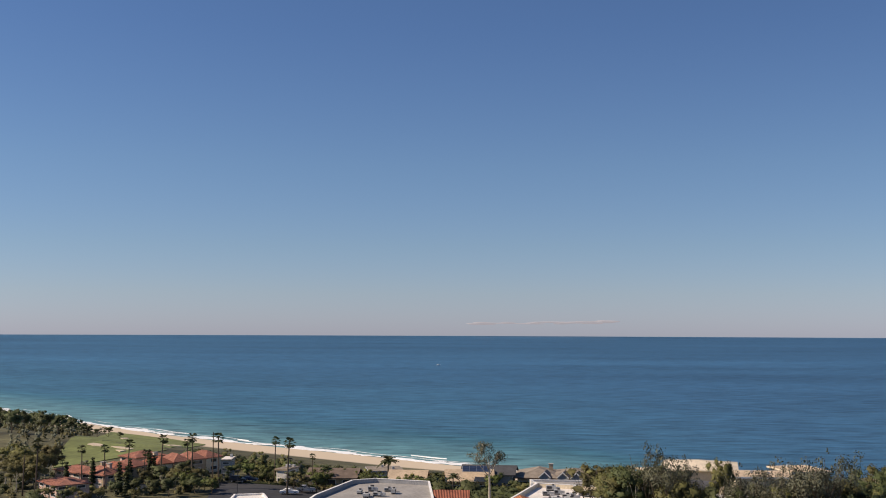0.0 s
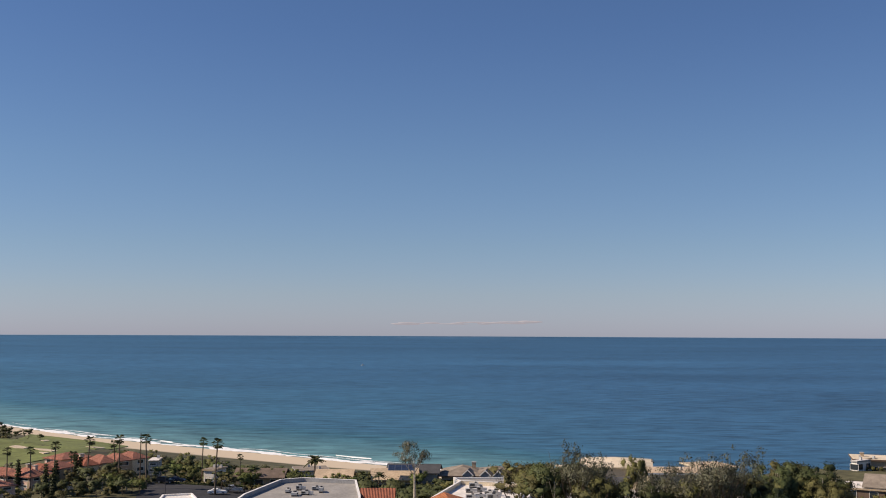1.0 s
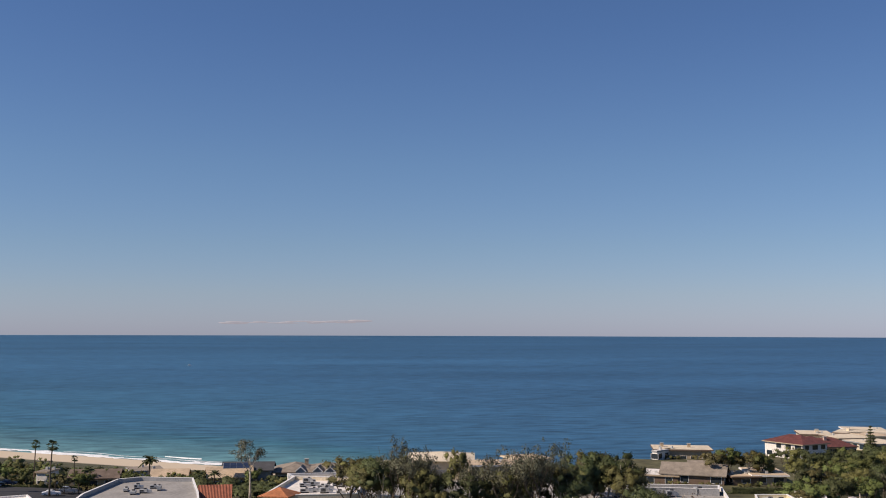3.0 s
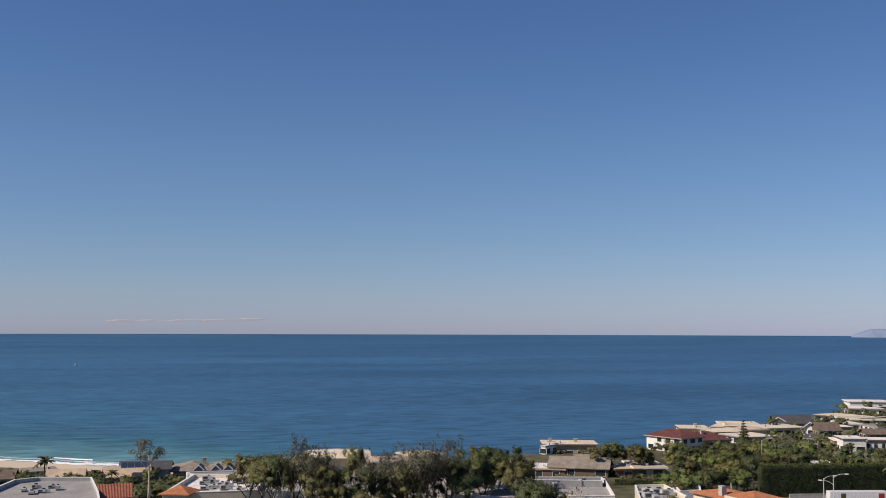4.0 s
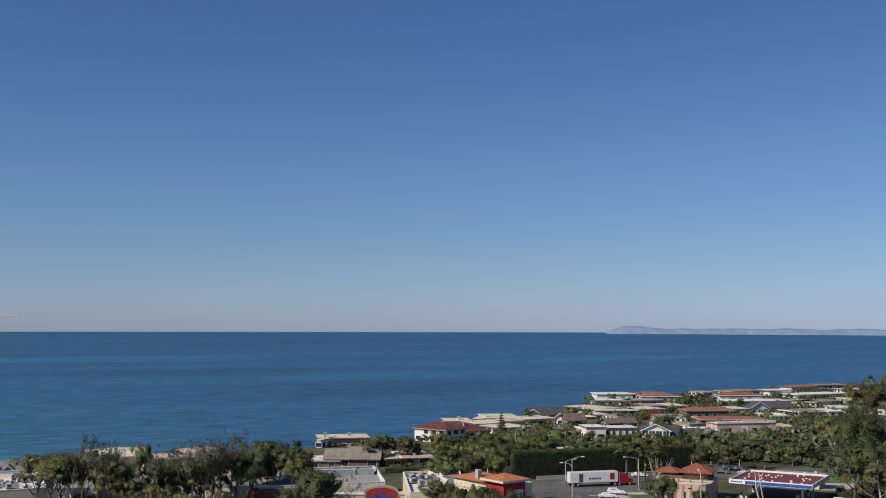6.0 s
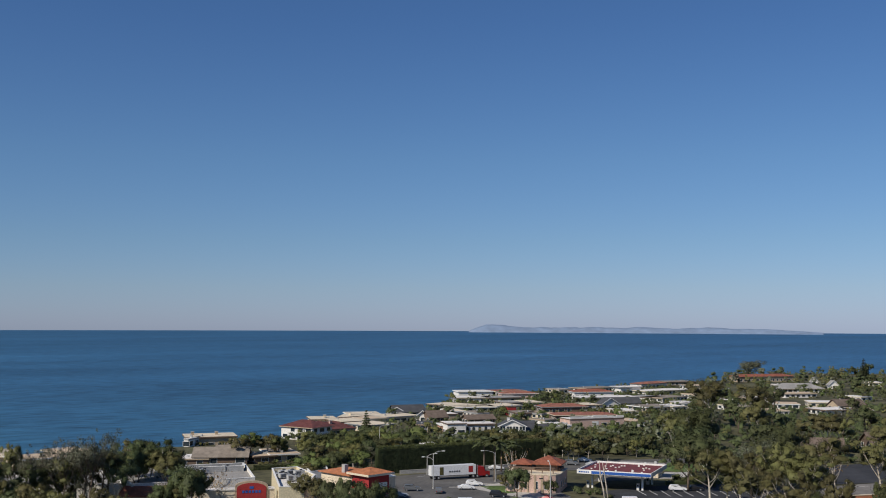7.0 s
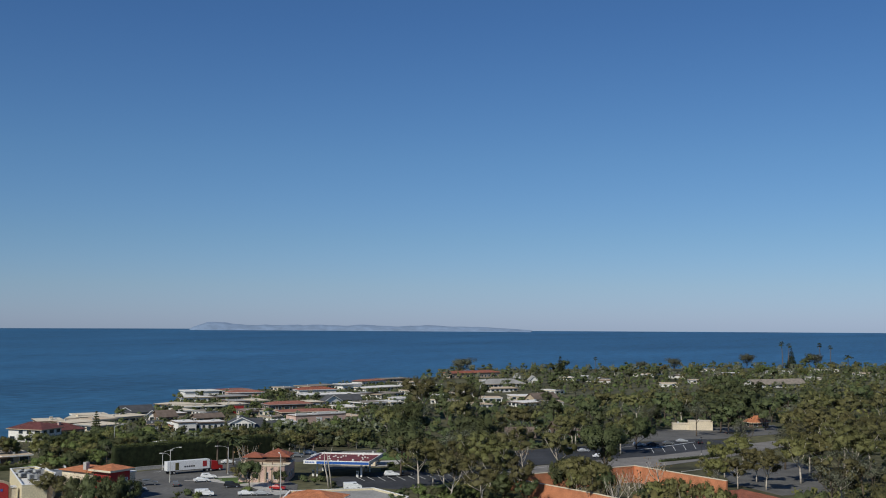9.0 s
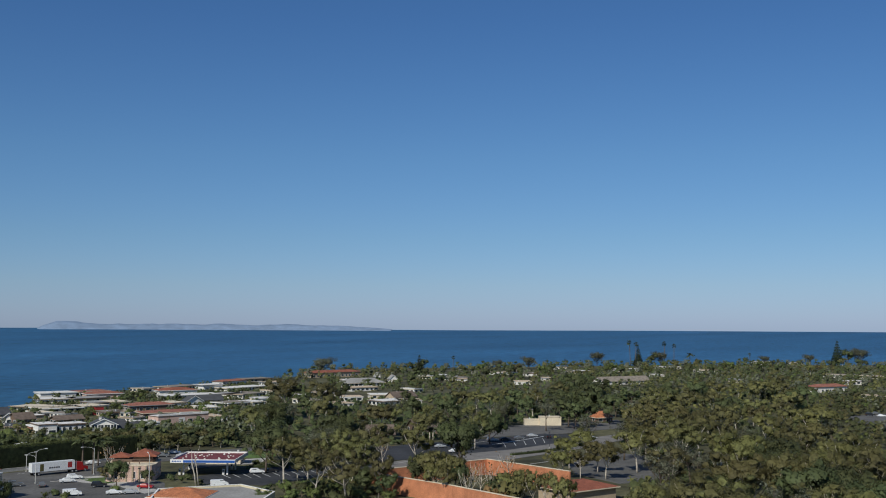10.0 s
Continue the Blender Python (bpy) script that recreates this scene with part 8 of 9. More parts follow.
plant("euc5", 307.8, 38.5, 1.36, 259)
plant("euc0", 337.0, 38.5, 1.03, 289)
plant("gre1", 314.0, 23.1, 1.08, 38)
plant("olf0", 375.2, 34.9, 1.06, 42)
plant("euc2", 326.5, 12.5, 1.12, 156)
plant("euc4", 338.2, 9.8, 0.94, 68)
plant("olf2", 342.1, 5.3, 1.16, 36)
plant("gre1", 370.9, 7.3, 1.06, 283)
plant("oli2", 269.5, 46.2, 1.23, 52)
plant("oli0", 283.1, 45.6, 1.08, 228)
plant("gre1", 276.2, 37.4, 0.93, 53)
plant("gre0", 253.2, 21.8, 1.01, 277)
plant("euc4", 292.9, 25.5, 1.08, 246)
plant("oli1", 247.7, 4.8, 1.46, 309)
plant("oli1", 255.3, 3.3, 1.26, 212)
plant("den0", 256.3, -2.6, 1.77, 0)
plant("euc3", 287.0, -1.3, 1.23, 302)
plant("gre1", 290.5, -8.4, 1.08, 352)
plant("oli2", 270.5, -18.7, 1.29, 0)
plant("euc0", 272.7, -23.5, 1.31, 116)
plant("gre1", 202.9, 10.8, 1.23, 5)
plant("euc4", 216.3, 13.5, 1.27, 191)
plant("gre1", 248.3, 17.1, 0.90, 351)
plant("oli0", 196.7, -9.6, 1.42, 217)
plant("oli1", 265.0, 11.8, 1.05, 224)
plant("den0", 234.1, -10.1, 1.68, 357)
plant("oli2", 227.1, -16.9, 1.31, 316)
plant("euc1", 208.2, -24.3, 1.38, 33)
plant("oli0", 261.4, -20.3, 1.18, 88)
plant("euc1", 288.2, -17.0, 0.95, 199)
plant("euc5", 218.9, -38.6, 1.34, 96)
plant("gre0", 185.7, 1.8, 0.97, 119)
plant("euc5", 164.9, -12.7, 1.30, 287)
plant("euc1", 173.6, -14.8, 1.26, 167)
plant("euc4", 197.3, -10.6, 1.01, 82)
plant("oli0", 209.5, -11.3, 1.22, 321)
plant("oli0", 203.5, -18.4, 1.35, 3)
plant("den0", 192.8, -29.5, 1.82, 249)
plant("euc2", 208.9, -27.4, 1.26, 244)
plant("den3", 199.6, -35.8, 1.74, 87)
plant("euc2", 220.4, -37.5, 1.03, 55)
plant("euc2", 163.0, -1.4, 0.96, 208)
plant("euc5", 162.7, -4.1, 1.07, 63)
plant("gre0", 136.0, -24.6, 1.23, 20)
plant("oli0", 152.5, -21.3, 1.22, 217)
plant("euc4", 145.9, -27.4, 1.37, 124)
plant("oli1", 166.1, -30.2, 1.15, 149)
plant("gre0", 160.5, -34.1, 1.26, 175)
plant("euc0", 178.9, -37.4, 1.14, 254)
plant("euc0", 162.1, -43.2, 1.25, 304)
plant("den2", 184.9, -42.7, 1.64, 262)
plant("oli1", 157.7, -54.5, 1.44, 336)
plant("euc0", 138.5, -13.9, 1.13, 156)
plant("oli0", 145.0, -16.1, 1.05, 228)
plant("oli2", 148.4, -16.3, 1.05, 24)
plant("gre1", 150.6, -20.8, 0.98, 336)
plant("den2", 150.4, -27.5, 1.44, 270)
plant("euc4", 130.8, -41.4, 1.31, 236)
plant("euc4", 136.1, -45.7, 1.38, 45)
plant("den2", 124.3, -49.2, 1.95, 321)
plant("euc1", 137.3, -55.2, 1.38, 74)
plant("euc1", 154.3, -55.7, 1.09, 88)
plant("def0", 454.1, 136.6, 1.63, 283)
plant("def0", 510.7, 152.6, 1.49, 100)
plant("def1", 533.2, 149.6, 1.42, 160)
plant("euf0", 490.9, 127.1, 1.14, 355)
plant("def1", 416.9, 123.2, 1.59, 130)
plant("olf0", 398.9, 103.0, 1.02, 251)
plant("olf2", 371.0, 79.6, 1.28, 285)
plant("euf0", 379.2, 90.5, 0.96, 163)
plant("def1", 377.8, 303.1, 1.64, 82)
plant("def1", 385.6, 293.8, 1.38, 355)
plant("gre1", 432.7, 323.4, 0.94, 193)
plant("def1", 428.9, 302.2, 1.55, 341)
plant("euf2", 380.6, 189.2, 1.28, 118)
plant("euf1", 428.4, 206.6, 1.03, 251)
plant("euf1", 397.6, 178.9, 1.22, 251)
plant("euf0", 458.4, 204.4, 1.05, 75)
plant("def2", 427.9, 181.1, 1.63, 75)
plant("euf0", 412.0, 163.2, 1.29, 218)
plant("euf1", 485.0, 185.4, 1.21, 272)
plant("def1", 464.5, 158.9, 1.73, 262)
plant("den1", 256.8, 199.4, 1.87, 342)
plant("gre1", 297.2, 224.7, 1.03, 119)
plant("def0", 331.7, 242.2, 1.58, 76)
plant("euf0", 308.0, 212.5, 1.29, 150)
plant("def0", 334.4, 224.9, 1.40, 73)
plant("euf2", 308.2, 186.8, 1.09, 113)
plant("euf1", 306.7, 179.8, 1.09, 196)
plant("gre0", 338.6, 196.6, 1.11, 49)
plant("def1", 368.6, 207.1, 1.41, 283)
plant("def1", 367.0, 184.4, 1.57, 245)
plant("def0", 340.4, 163.8, 1.39, 216)
plant("gre0", 340.6, 156.6, 1.08, 344)
plant("gre0", 370.4, 157.8, 0.99, 15)
plant("def1", 380.6, 161.3, 1.34, 287)
plant("def1", 397.8, 158.3, 1.48, 247)
plant("gre1", 369.5, 133.2, 1.18, 221)
plant("euc3", 243.2, 194.9, 1.22, 92)
plant("den1", 223.5, 166.5, 1.65, 227)
plant("den0", 236.3, 146.4, 1.84, 177)
plant("euc3", 255.3, 153.6, 1.07, 190)
plant("euc1", 282.3, 142.1, 1.09, 189)
plant("euc2", 307.1, 153.4, 1.07, 116)
plant("euc2", 292.9, 124.0, 1.21, 113)
plant("den1", 312.4, 128.9, 1.38, 310)
plant("gre0", 310.4, 83.0, 1.18, 306)
plant("den0", 196.7, 144.7, 1.76, 343)
plant("euc1", 181.6, 123.3, 1.19, 340)
plant("gre1", 204.8, 129.8, 1.21, 147)
plant("den1", 217.0, 133.8, 1.73, 309)
plant("gre1", 230.2, 133.3, 1.00, 164)
plant("euc5", 211.3, 111.2, 1.30, 202)
plant("euc0", 228.3, 106.8, 1.23, 298)
plant("den3", 235.4, 94.1, 1.88, 215)
plant("euc3", 192.0, 108.4, 1.16, 56)
plant("euc3", 185.1, 100.3, 1.20, 356)
plant("euc5", 164.6, 96.6, 1.10, 116)
plant("euc2", 161.4, 83.1, 1.10, 56)
plant("def2", 643.8, 263.3, 1.34, 208)
plant("def2", 653.1, 257.6, 1.41, 351)
plant("def2", 498.0, 187.5, 1.73, 353)
plant("def1", 554.3, 208.8, 1.75, 340)
plant("def0", 584.6, 217.4, 1.48, 63)
plant("def1", 632.9, 240.1, 1.37, 176)
plant("def0", 532.5, 183.2, 1.77, 339)
plant("def2", 491.8, 191.0, 1.35, 198)
plant("def0", 466.1, 176.5, 1.60, 103)
plant("def1", 491.6, 181.0, 1.63, 252)
plant("def0", 481.4, 170.0, 1.63, 297)
plant("def0", 516.2, 177.5, 1.62, 58)
plant("def2", 409.0, 149.0, 1.60, 121)
plant("def1", 427.4, 155.6, 1.65, 138)
plant("def0", 393.2, 133.7, 1.59, 90)
plant("def2", 441.9, 147.2, 1.61, 139)
plant("def0", 446.9, 143.0, 1.43, 73)
plant("def0", 388.3, 127.5, 1.49, 220)
plant("def1", 396.4, 125.7, 1.36, 72)
plant("oli0", 265.1, 69.0, 0.92, 62)
plant("oli2", 284.7, 71.8, 1.00, 64)
plant("oli1", 262.7, 57.3, 0.92, 185)
plant("oli1", 246.5, 55.7, 0.75, 28)
plant("oli1", 244.0, 60.8, 0.75, 116)
plant("oli2", 250.1, 48.6, 0.92, 241)
plant("oli0", 249.1, 66.4, 0.67, 237)
plant("euf1", 308.6, 156.0, 1.00, 327)
plant("euf2", 312.0, 178.9, 1.00, 336)
plant("den0", 196.3, 84.2, 1.07, 23, wide=0.75)
plant("den2", 193.3, 78.9, 1.31, 213, wide=0.88)
plant("oli1", 193.3, 75.4, 1.06, 56, wide=0.92)
plant("oli0", 193.4, 71.9, 1.06, 239, wide=0.92)
plant("oli2", 198.2, 72.0, 0.90, 165, wide=0.83)
plant("oli2", 186.7, 72.1, 0.81, 351, wide=0.76)
plant("oli0", 185.7, 66.9, 0.83, 174, wide=0.78)
plant("den3", 191.2, 65.9, 1.08, 198, wide=0.76)
plant("bare", 194.5, 64.5, 1.34, 282, wide=0.79)
plant("bare", 194.4, 61.3, 1.29, 40, wide=0.77)
plant("bare", 197.6, 60.2, 1.30, 306, wide=0.77)
plant("bare", 184.9, 59.3, 1.27, 157, wide=0.76)
plant("shr0", 193.9, 56.2, 2.84, 299, wide=0.75)
plant("shr2", 197.2, 54.6, 3.12, 108, wide=0.75)
plant("shr2", 200.2, 53.7, 3.14, 130, wide=0.75)
plant("rust", 186.3, 52.2, 2.74, 37, wide=0.75)
plant("shr2", 189.3, 47.9, 3.02, 173, wide=0.75)
plant("oli1", 191.8, 46.6, 0.87, 188, wide=0.55)
plant("oli2", 189.2, 41.5, 0.89, 131, wide=0.55)
plant("oli0", 186.4, 36.3, 0.90, 51, wide=0.55)
plant("oli1", 185.4, 32.1, 0.88, 65, wide=0.55)
plant("oli1", 183.7, 28.7, 0.85, 73, wide=0.55)
plant("den0", 90.9, 153.3, 1.11, 98, wide=0.68)
plant("den0", 92.3, 147.6, 1.22, 85, wide=0.68)
plant("den2", 93.3, 141.5, 1.22, 317, wide=0.68)
plant("den0", 97.0, 140.5, 1.11, 66, wide=0.68)
plant("den2", 87.9, 143.0, 1.00, 296, wide=0.68)
plant("den2", 90.2, 138.4, 1.00, 324, wide=0.68)
plant("far0", 158.8, 108.7, 0.45, 194)
plant("bri1", 165.1, 108.0, 0.71, 226)
plant("far0", 167.8, 104.1, 0.45, 322)
plant("far0", 173.0, 102.2, 0.45, 107)
plant("bri0", 172.4, 95.3, 0.71, 257)
plant("shr0", 173.9, 90.3, 2.08, 136)
plant("far0", 184.6, 94.9, 0.45, 235)
plant("bri1", 159.4, 92.5, 0.71, 196)
plant("shr0", 160.0, 85.2, 2.08, 142)
plant("bri0", 166.3, 82.2, 0.71, 259)
plant("bri0", 154.6, 96.2, 0.71, 341)
plant("far0", 173.4, 81.9, 0.45, 351)
plant("far0", 151.1, 103.5, 0.45, 286)
plant("bri0", 166.7, 72.9, 0.71, 14)
plant("shr0", 207.6, 159.4, 1.04, 276)
plant("shr0", 206.0, 154.2, 1.04, 334)
plant("shr0", 211.2, 154.9, 1.04, 254)
plant("shr0", 212.9, 152.5, 1.04, 261)
plant("shr0", 218.3, 152.2, 1.04, 101)
plant("shr0", 208.7, 146.3, 1.04, 8)
plant("far1", 160.2, 172.0, 0.45, 255)
plant("shr1", 143.7, 154.2, 0.92, 168)
plant("shr0", 169.3, 159.2, 0.92, 122)
plant("bri1", 166.6, 151.5, 0.31, 283)
plant("shr0", 172.5, 155.1, 0.92, 152)
plant("shr0", 167.0, 144.2, 0.92, 241)
plant("shr0", 129.8, 163.0, 0.92, 208)
plant("bri1", 124.6, 159.8, 0.31, 316)
plant("shr1", 128.0, 155.5, 0.92, 275)
plant("shr0", 119.4, 154.0, 0.92, 287)
plant("bare", 166.0, 183.5, 1.25, 341)
plant("bare", 233.1, 124.3, 1.12, 132)
plant("bare", 228.0, 71.2, 1.12, 124)
plant("euc5", 96.4, 175.1, 0.69, 126)
plant("euc1", 94.9, 164.2, 0.62, 74)
plant("euc5", 95.4, 177.6, 0.62, 348)
plant("euc1", 186.9, 118.3, 1.17, 133, wide=0.80)
plant("euc3", 188.9, 105.9, 1.37, 251, wide=0.85)
plant("oli2", 191.8, 102.4, 1.11, 231, wide=0.80)
plant("euc5", 187.0, 110.5, 1.07, 122, wide=0.80)
plant("oli0", 188.4, 123.8, 1.00, 211, wide=0.80)
plant("euc4", 181.0, 86.9, 1.00, 19, wide=0.80)
plant("den1", 181.8, 92.2, 0.87, 89, wide=1.10)
plant("den2", 180.5, 83.6, 0.78, 302)
plant("shr1", 176.2, 104.8, 1.65, 0, wide=1.20)
plant("shr0", 175.0, 98.7, 1.62, 106, wide=1.20)
plant("shr2", 182.3, 99.1, 1.65, 319, wide=1.20)
plant("shr0", 184.8, 96.0, 1.65, 67, wide=1.20)
plant("shr2", 183.0, 90.7, 1.63, 130, wide=1.20)
plant("shr1", 175.9, 108.8, 1.66, 45, wide=1.20)
plant("shr2", 183.4, 107.5, 1.69, 170, wide=1.20)
plant("shr1", 188.9, 102.2, 1.69, 32, wide=1.20)
plant("shr1", 191.4, 98.9, 1.69, 225, wide=1.20)
plant("far0", 155.9, 305.5, 0.45, 323, wide=1.10)
plant("far0", 162.9, 307.2, 0.45, 255, wide=1.10)
plant("far1", 162.2, 292.3, 0.45, 38, wide=1.10)
plant("far0", 170.9, 297.0, 0.45, 141, wide=1.10)
plant("oli0", 29.0, 196.7, 0.83, 75, wide=0.80)
plant("den0", 32.0, 194.2, 1.00, 41, wide=0.80)
plant("oli1", 34.6, 190.7, 0.83, 219, wide=0.80)
plant("euc1", 37.4, 188.5, 0.69, 119, wide=0.80)
plant("oli2", 39.2, 183.1, 0.75, 242, wide=0.80)
plant("euc3", 45.1, 180.4, 0.69, 35, wide=0.80)
plant("euc3", 48.6, 181.7, 0.62, 157, wide=0.80)
plant("euc1", 49.5, 177.2, 0.62, 240, wide=0.80)
plant("den1", 62.7, 185.3, 0.89, 14, wide=0.80)
plant("oli1", 66.1, 185.3, 0.67, 176, wide=0.80)
plant("oli2", 67.5, 183.2, 0.67, 36, wide=0.80)
plant("fea", 165.0, 190.9, 1.53, 229, wide=0.90)
plant("fea", 167.4, 199.5, 1.39, 320, wide=0.90)
plant("den3", 150.8, 162.1, 0.87, 114)
plant("den3", 159.2, 158.5, 0.50, 127)
plant("oli1", 154.3, 171.6, 0.44, 222)
plant("far0", -127.2, 276.2, 0.18, 179, wide=1.30)
plant("shr0", -126.1, 282.2, 1.05, 115, wide=1.30)
plant("shr2", -119.9, 276.7, 0.99, 345, wide=1.30)
plant("shr0", -118.7, 282.8, 1.26, 167, wide=1.30)
plant("shr1", -112.4, 277.0, 0.96, 146, wide=1.30)
plant("shr2", -109.4, 281.0, 1.02, 357, wide=1.30)
plant("shr0", -103.6, 277.8, 0.87, 349, wide=1.30)
plant("shr1", -101.9, 283.7, 1.05, 97, wide=1.30)
plant("shr0", -94.5, 275.6, 0.92, 341, wide=1.30)
plant("far0", -116.9, 266.9, 0.22, 152, wide=1.30)
plant("shr2", -110.1, 264.4, 0.71, 160, wide=1.30)
plant("shr2", -106.0, 268.6, 0.79, 172, wide=1.30)
plant("far0", -99.7, 265.7, 0.24, 172, wide=1.30)
plant("far0", -96.1, 269.5, 0.25, 125, wide=1.30)
plant("shr1", -85.7, 278.5, 0.89, 254, wide=1.30)
plant("shr2", -84.4, 284.4, 1.02, 335, wide=1.30)
plant("far0", -82.7, 268.8, 0.23, 73, wide=1.30)
plant("shr1", -77.1, 315.7, 1.04, 153)
plant("far1", -78.2, 331.1, 0.28, 19)
plant("shr1", -72.4, 316.6, 0.75, 300)
plant("far1", -73.4, 332.3, 0.18, 216)
plant("bri0", -69.0, 322.7, 0.38, 359)
plant("far1", -71.4, 306.3, 0.24, 175)
plant("bri1", -72.9, 303.3, 0.33, 18)
plant("bri1", -66.7, 307.4, 0.29, 225)
plant("shr0", -72.8, 293.0, 1.04, 53, wide=1.50)
plant("shr0", -72.5, 300.8, 0.65, 222, wide=1.50)
plant("shr1", -70.0, 298.7, 0.88, 303, wide=1.50)
plant("shr0", -68.0, 299.2, 0.53, 142, wide=1.50)
plant("shr0", -66.5, 302.2, 0.69, 259, wide=1.50)
plant("shr0", -64.1, 300.1, 0.75, 74, wide=1.50)
plant("shr0", -63.6, 308.2, 0.83, 284, wide=1.50)
plant("shr0", -60.6, 303.4, 0.71, 150, wide=1.50)
plant("shr0", -60.0, 311.5, 0.53, 66, wide=1.50)
plant("shr0", -56.8, 306.6, 0.78, 177, wide=1.50)
plant("shr2", -56.0, 314.6, 0.72, 87, wide=1.50)
plant("shr2", -53.1, 309.9, 0.93, 295, wide=1.50)
plant("shr1", -51.3, 312.8, 0.91, 355, wide=1.50)
plant("shr2", -50.8, 323.5, 0.49, 301, wide=1.50)
plant("shr2", -47.1, 313.6, 0.87, 312, wide=1.50)
plant("shr0", -45.5, 318.8, 0.96, 166, wide=1.50)
plant("shr1", -43.4, 319.2, 1.05, 328, wide=1.50)
plant("shr2", -40.6, 314.4, 0.94, 251, wide=1.50)
plant("shr1", -40.0, 327.6, 0.75, 137, wide=1.50)
plant("shr1", -37.2, 322.8, 0.66, 24, wide=1.50)
plant("shr0", -34.5, 317.8, 0.79, 101, wide=1.50)
plant("shr2", -32.9, 323.2, 0.93, 104, wide=1.50)
plant("shr2", -29.9, 315.7, 1.12, 169, wide=1.50)
plant("shr2", -28.5, 326.2, 1.02, 90, wide=1.50)
plant("shr0", -25.9, 321.1, 0.77, 181, wide=1.50)
plant("shr1", -24.4, 331.8, 0.61, 321, wide=1.50)
plant("shr0", -21.9, 326.7, 0.93, 37, wide=1.50)
plant("shr0", -20.1, 335.0, 0.64, 356, wide=1.50)
plant("shr2", -17.4, 324.8, 0.72, 325, wide=1.50)
# road hedge: shaded sides and sunlit top put in by leaf colour
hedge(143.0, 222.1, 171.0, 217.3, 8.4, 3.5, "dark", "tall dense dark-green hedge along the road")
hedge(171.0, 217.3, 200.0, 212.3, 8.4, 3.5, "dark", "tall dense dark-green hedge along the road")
hedge(91.9, 259.3, 114.4, 249.5, 1.8, 1.6, "dense", "low clipped dark-green hedge")
hedge(114.4, 249.5, 129.5, 245.6, 1.8, 1.6, "dense", "low clipped dark-green hedge")
hedge(-129.5, 286.7, -115.8, 286.2, 1.6, 1.2, "bright", "clipped bright-green hedge beside resort villas")
hedge(-59.1, 282.4, -47.2, 283.5, 1.6, 2.0, "dense", "low dark hedge behind the parking lot")
hedge(-85.0, 285.5, -59.8, 286.0, 1.3, 1.6, "dense", "low dark hedge behind the parking lot")
hedge(-15.0, 276.1, 2.1, 283.2, 2.4, 3.5, "dense", "dark-green hedge behind the shop building")
hedge(284.1, 102.7, 317.4, 94.4, 1.3, 1.6, "dense", "low clipped hedge at the parking lot edge")
hedge(200.4, 156.6, 224.5, 147.3, 1.5, 2.0, "dense", "low clipped hedge at the parking lot edge")


# ---- station, corner buildings, sign wall
gas_canopy(188.3, 161.6, -57.4, 20.8, 20.6, 1.6)
mission_building(160.6, 167.9, -50.0)
corner_tower(109.7, 168.9, 10.0)
arch_sign(85.2, 184.2, -22.0)
semi_truck(157.6, 200.4, -12.6)


# ---- lamps and poles
street_lamp(141.2, 187.7, 10.5, -30, 2)
street_lamp(163.9, 189.2, 9.2, 165, 1, 3.8)
street_lamp(154.6, 211.4, 6.4, -15, 1)
street_lamp(159.6, 248.5, 12.0, -10, 1)
street_lamp(142.4, 138.2, 12.6, 60, 1)
lot_lamp(314.5, 102.5)
lot_lamp(288.2, 84.8)
lot_lamp(288.6, 86.0)
lot_lamp(181.9, 125.1)
lot_lamp(150.0, 151.1)
lot_lamp(168.9, 168.3)
lot_lamp(-72.3, 261.9)
lot_lamp(-66.3, 292.6)
utility_pole(-82.7, 275.4, 14.5)
leaning_trunk(164.1, 142.3)


# ---- cars
car(-58.0, 274.5, 8, PAINTS["silver"], "suv", "silver sport utility car in the parking lot")
car(-60.9, 268.4, 10, PAINTS["white"], "sedan", "white car parked in the lot")
car(-78.9, 285.7, 0, PAINTS["black"], "suv", "black car parked by the hedge")
car(-76.5, 288.2, 0, PAINTS["navy"], "sedan", "dark car parked by the hedge")
car(194.2, 146.2, -35, PAINTS["white"], "suv", "white sport utility car in the dark parking lot")
car(199.2, 144.7, -35, PAINTS["black"], "sedan", "black car parked beside a white one")
car(148.1, 181.5, -28, PAINTS["white"], "sedan", "white car driving out of the lot")
car(153.7, 185.5, -28, PAINTS["white"], "suv", "white car waiting at the exit")
car(147.6, 166.0, -40, PAINTS["black"], "suv", "dark car on the exit lane")
car(141.3, 151.4, -38, PAINTS["white"], "sedan", "white car parked near the lawn")
car(144.5, 148.5, -38, PAINTS["silver"], "sedan", "silver car parked near the lawn")
car(153.7, 152.7, -60, PAINTS["red"], "sedan", "dark red car parked near the lawn")
car(132.6, 158.8, -35, PAINTS["white"], "van", "white van parked in the lot")
car(134.0, 187.4, -30, PAINTS["grey"], "suv", "grey car parked in the lot")
car(125.4, 180.0, -30, PAINTS["silver"], "sedan", "silver car parked in the lot")
car(119.3, 173.4, -30, PAINTS["black"], "suv", "dark car parked in the lot")
car(138.2, 180.5, 60, PAINTS["grey"], "sedan", "grey car parked in the lot")
car(157.8, 210.6, -22, PAINTS["silver"], "pickup", "silver pickup on the coast road")
car(178.6, 208.4, -22, PAINTS["white"], "sedan", "white car on the coast road")
car(345.6, 119.7, 40, PAINTS["black"], "suv", "black car parked in a painted bay")
car(327.1, 130.2, -40, PAINTS["black"], "sedan", "dark car parked below trees")
car(334.9, 127.6, -40, PAINTS["grey"], "sedan", "grey car parked below trees")
car(345.6, 127.3, -40, PAINTS["silver"], "sedan", "silver car parked below trees")
car(320.5, 132.5, -40, PAINTS["silver"], "suv", "silver car parked below trees")
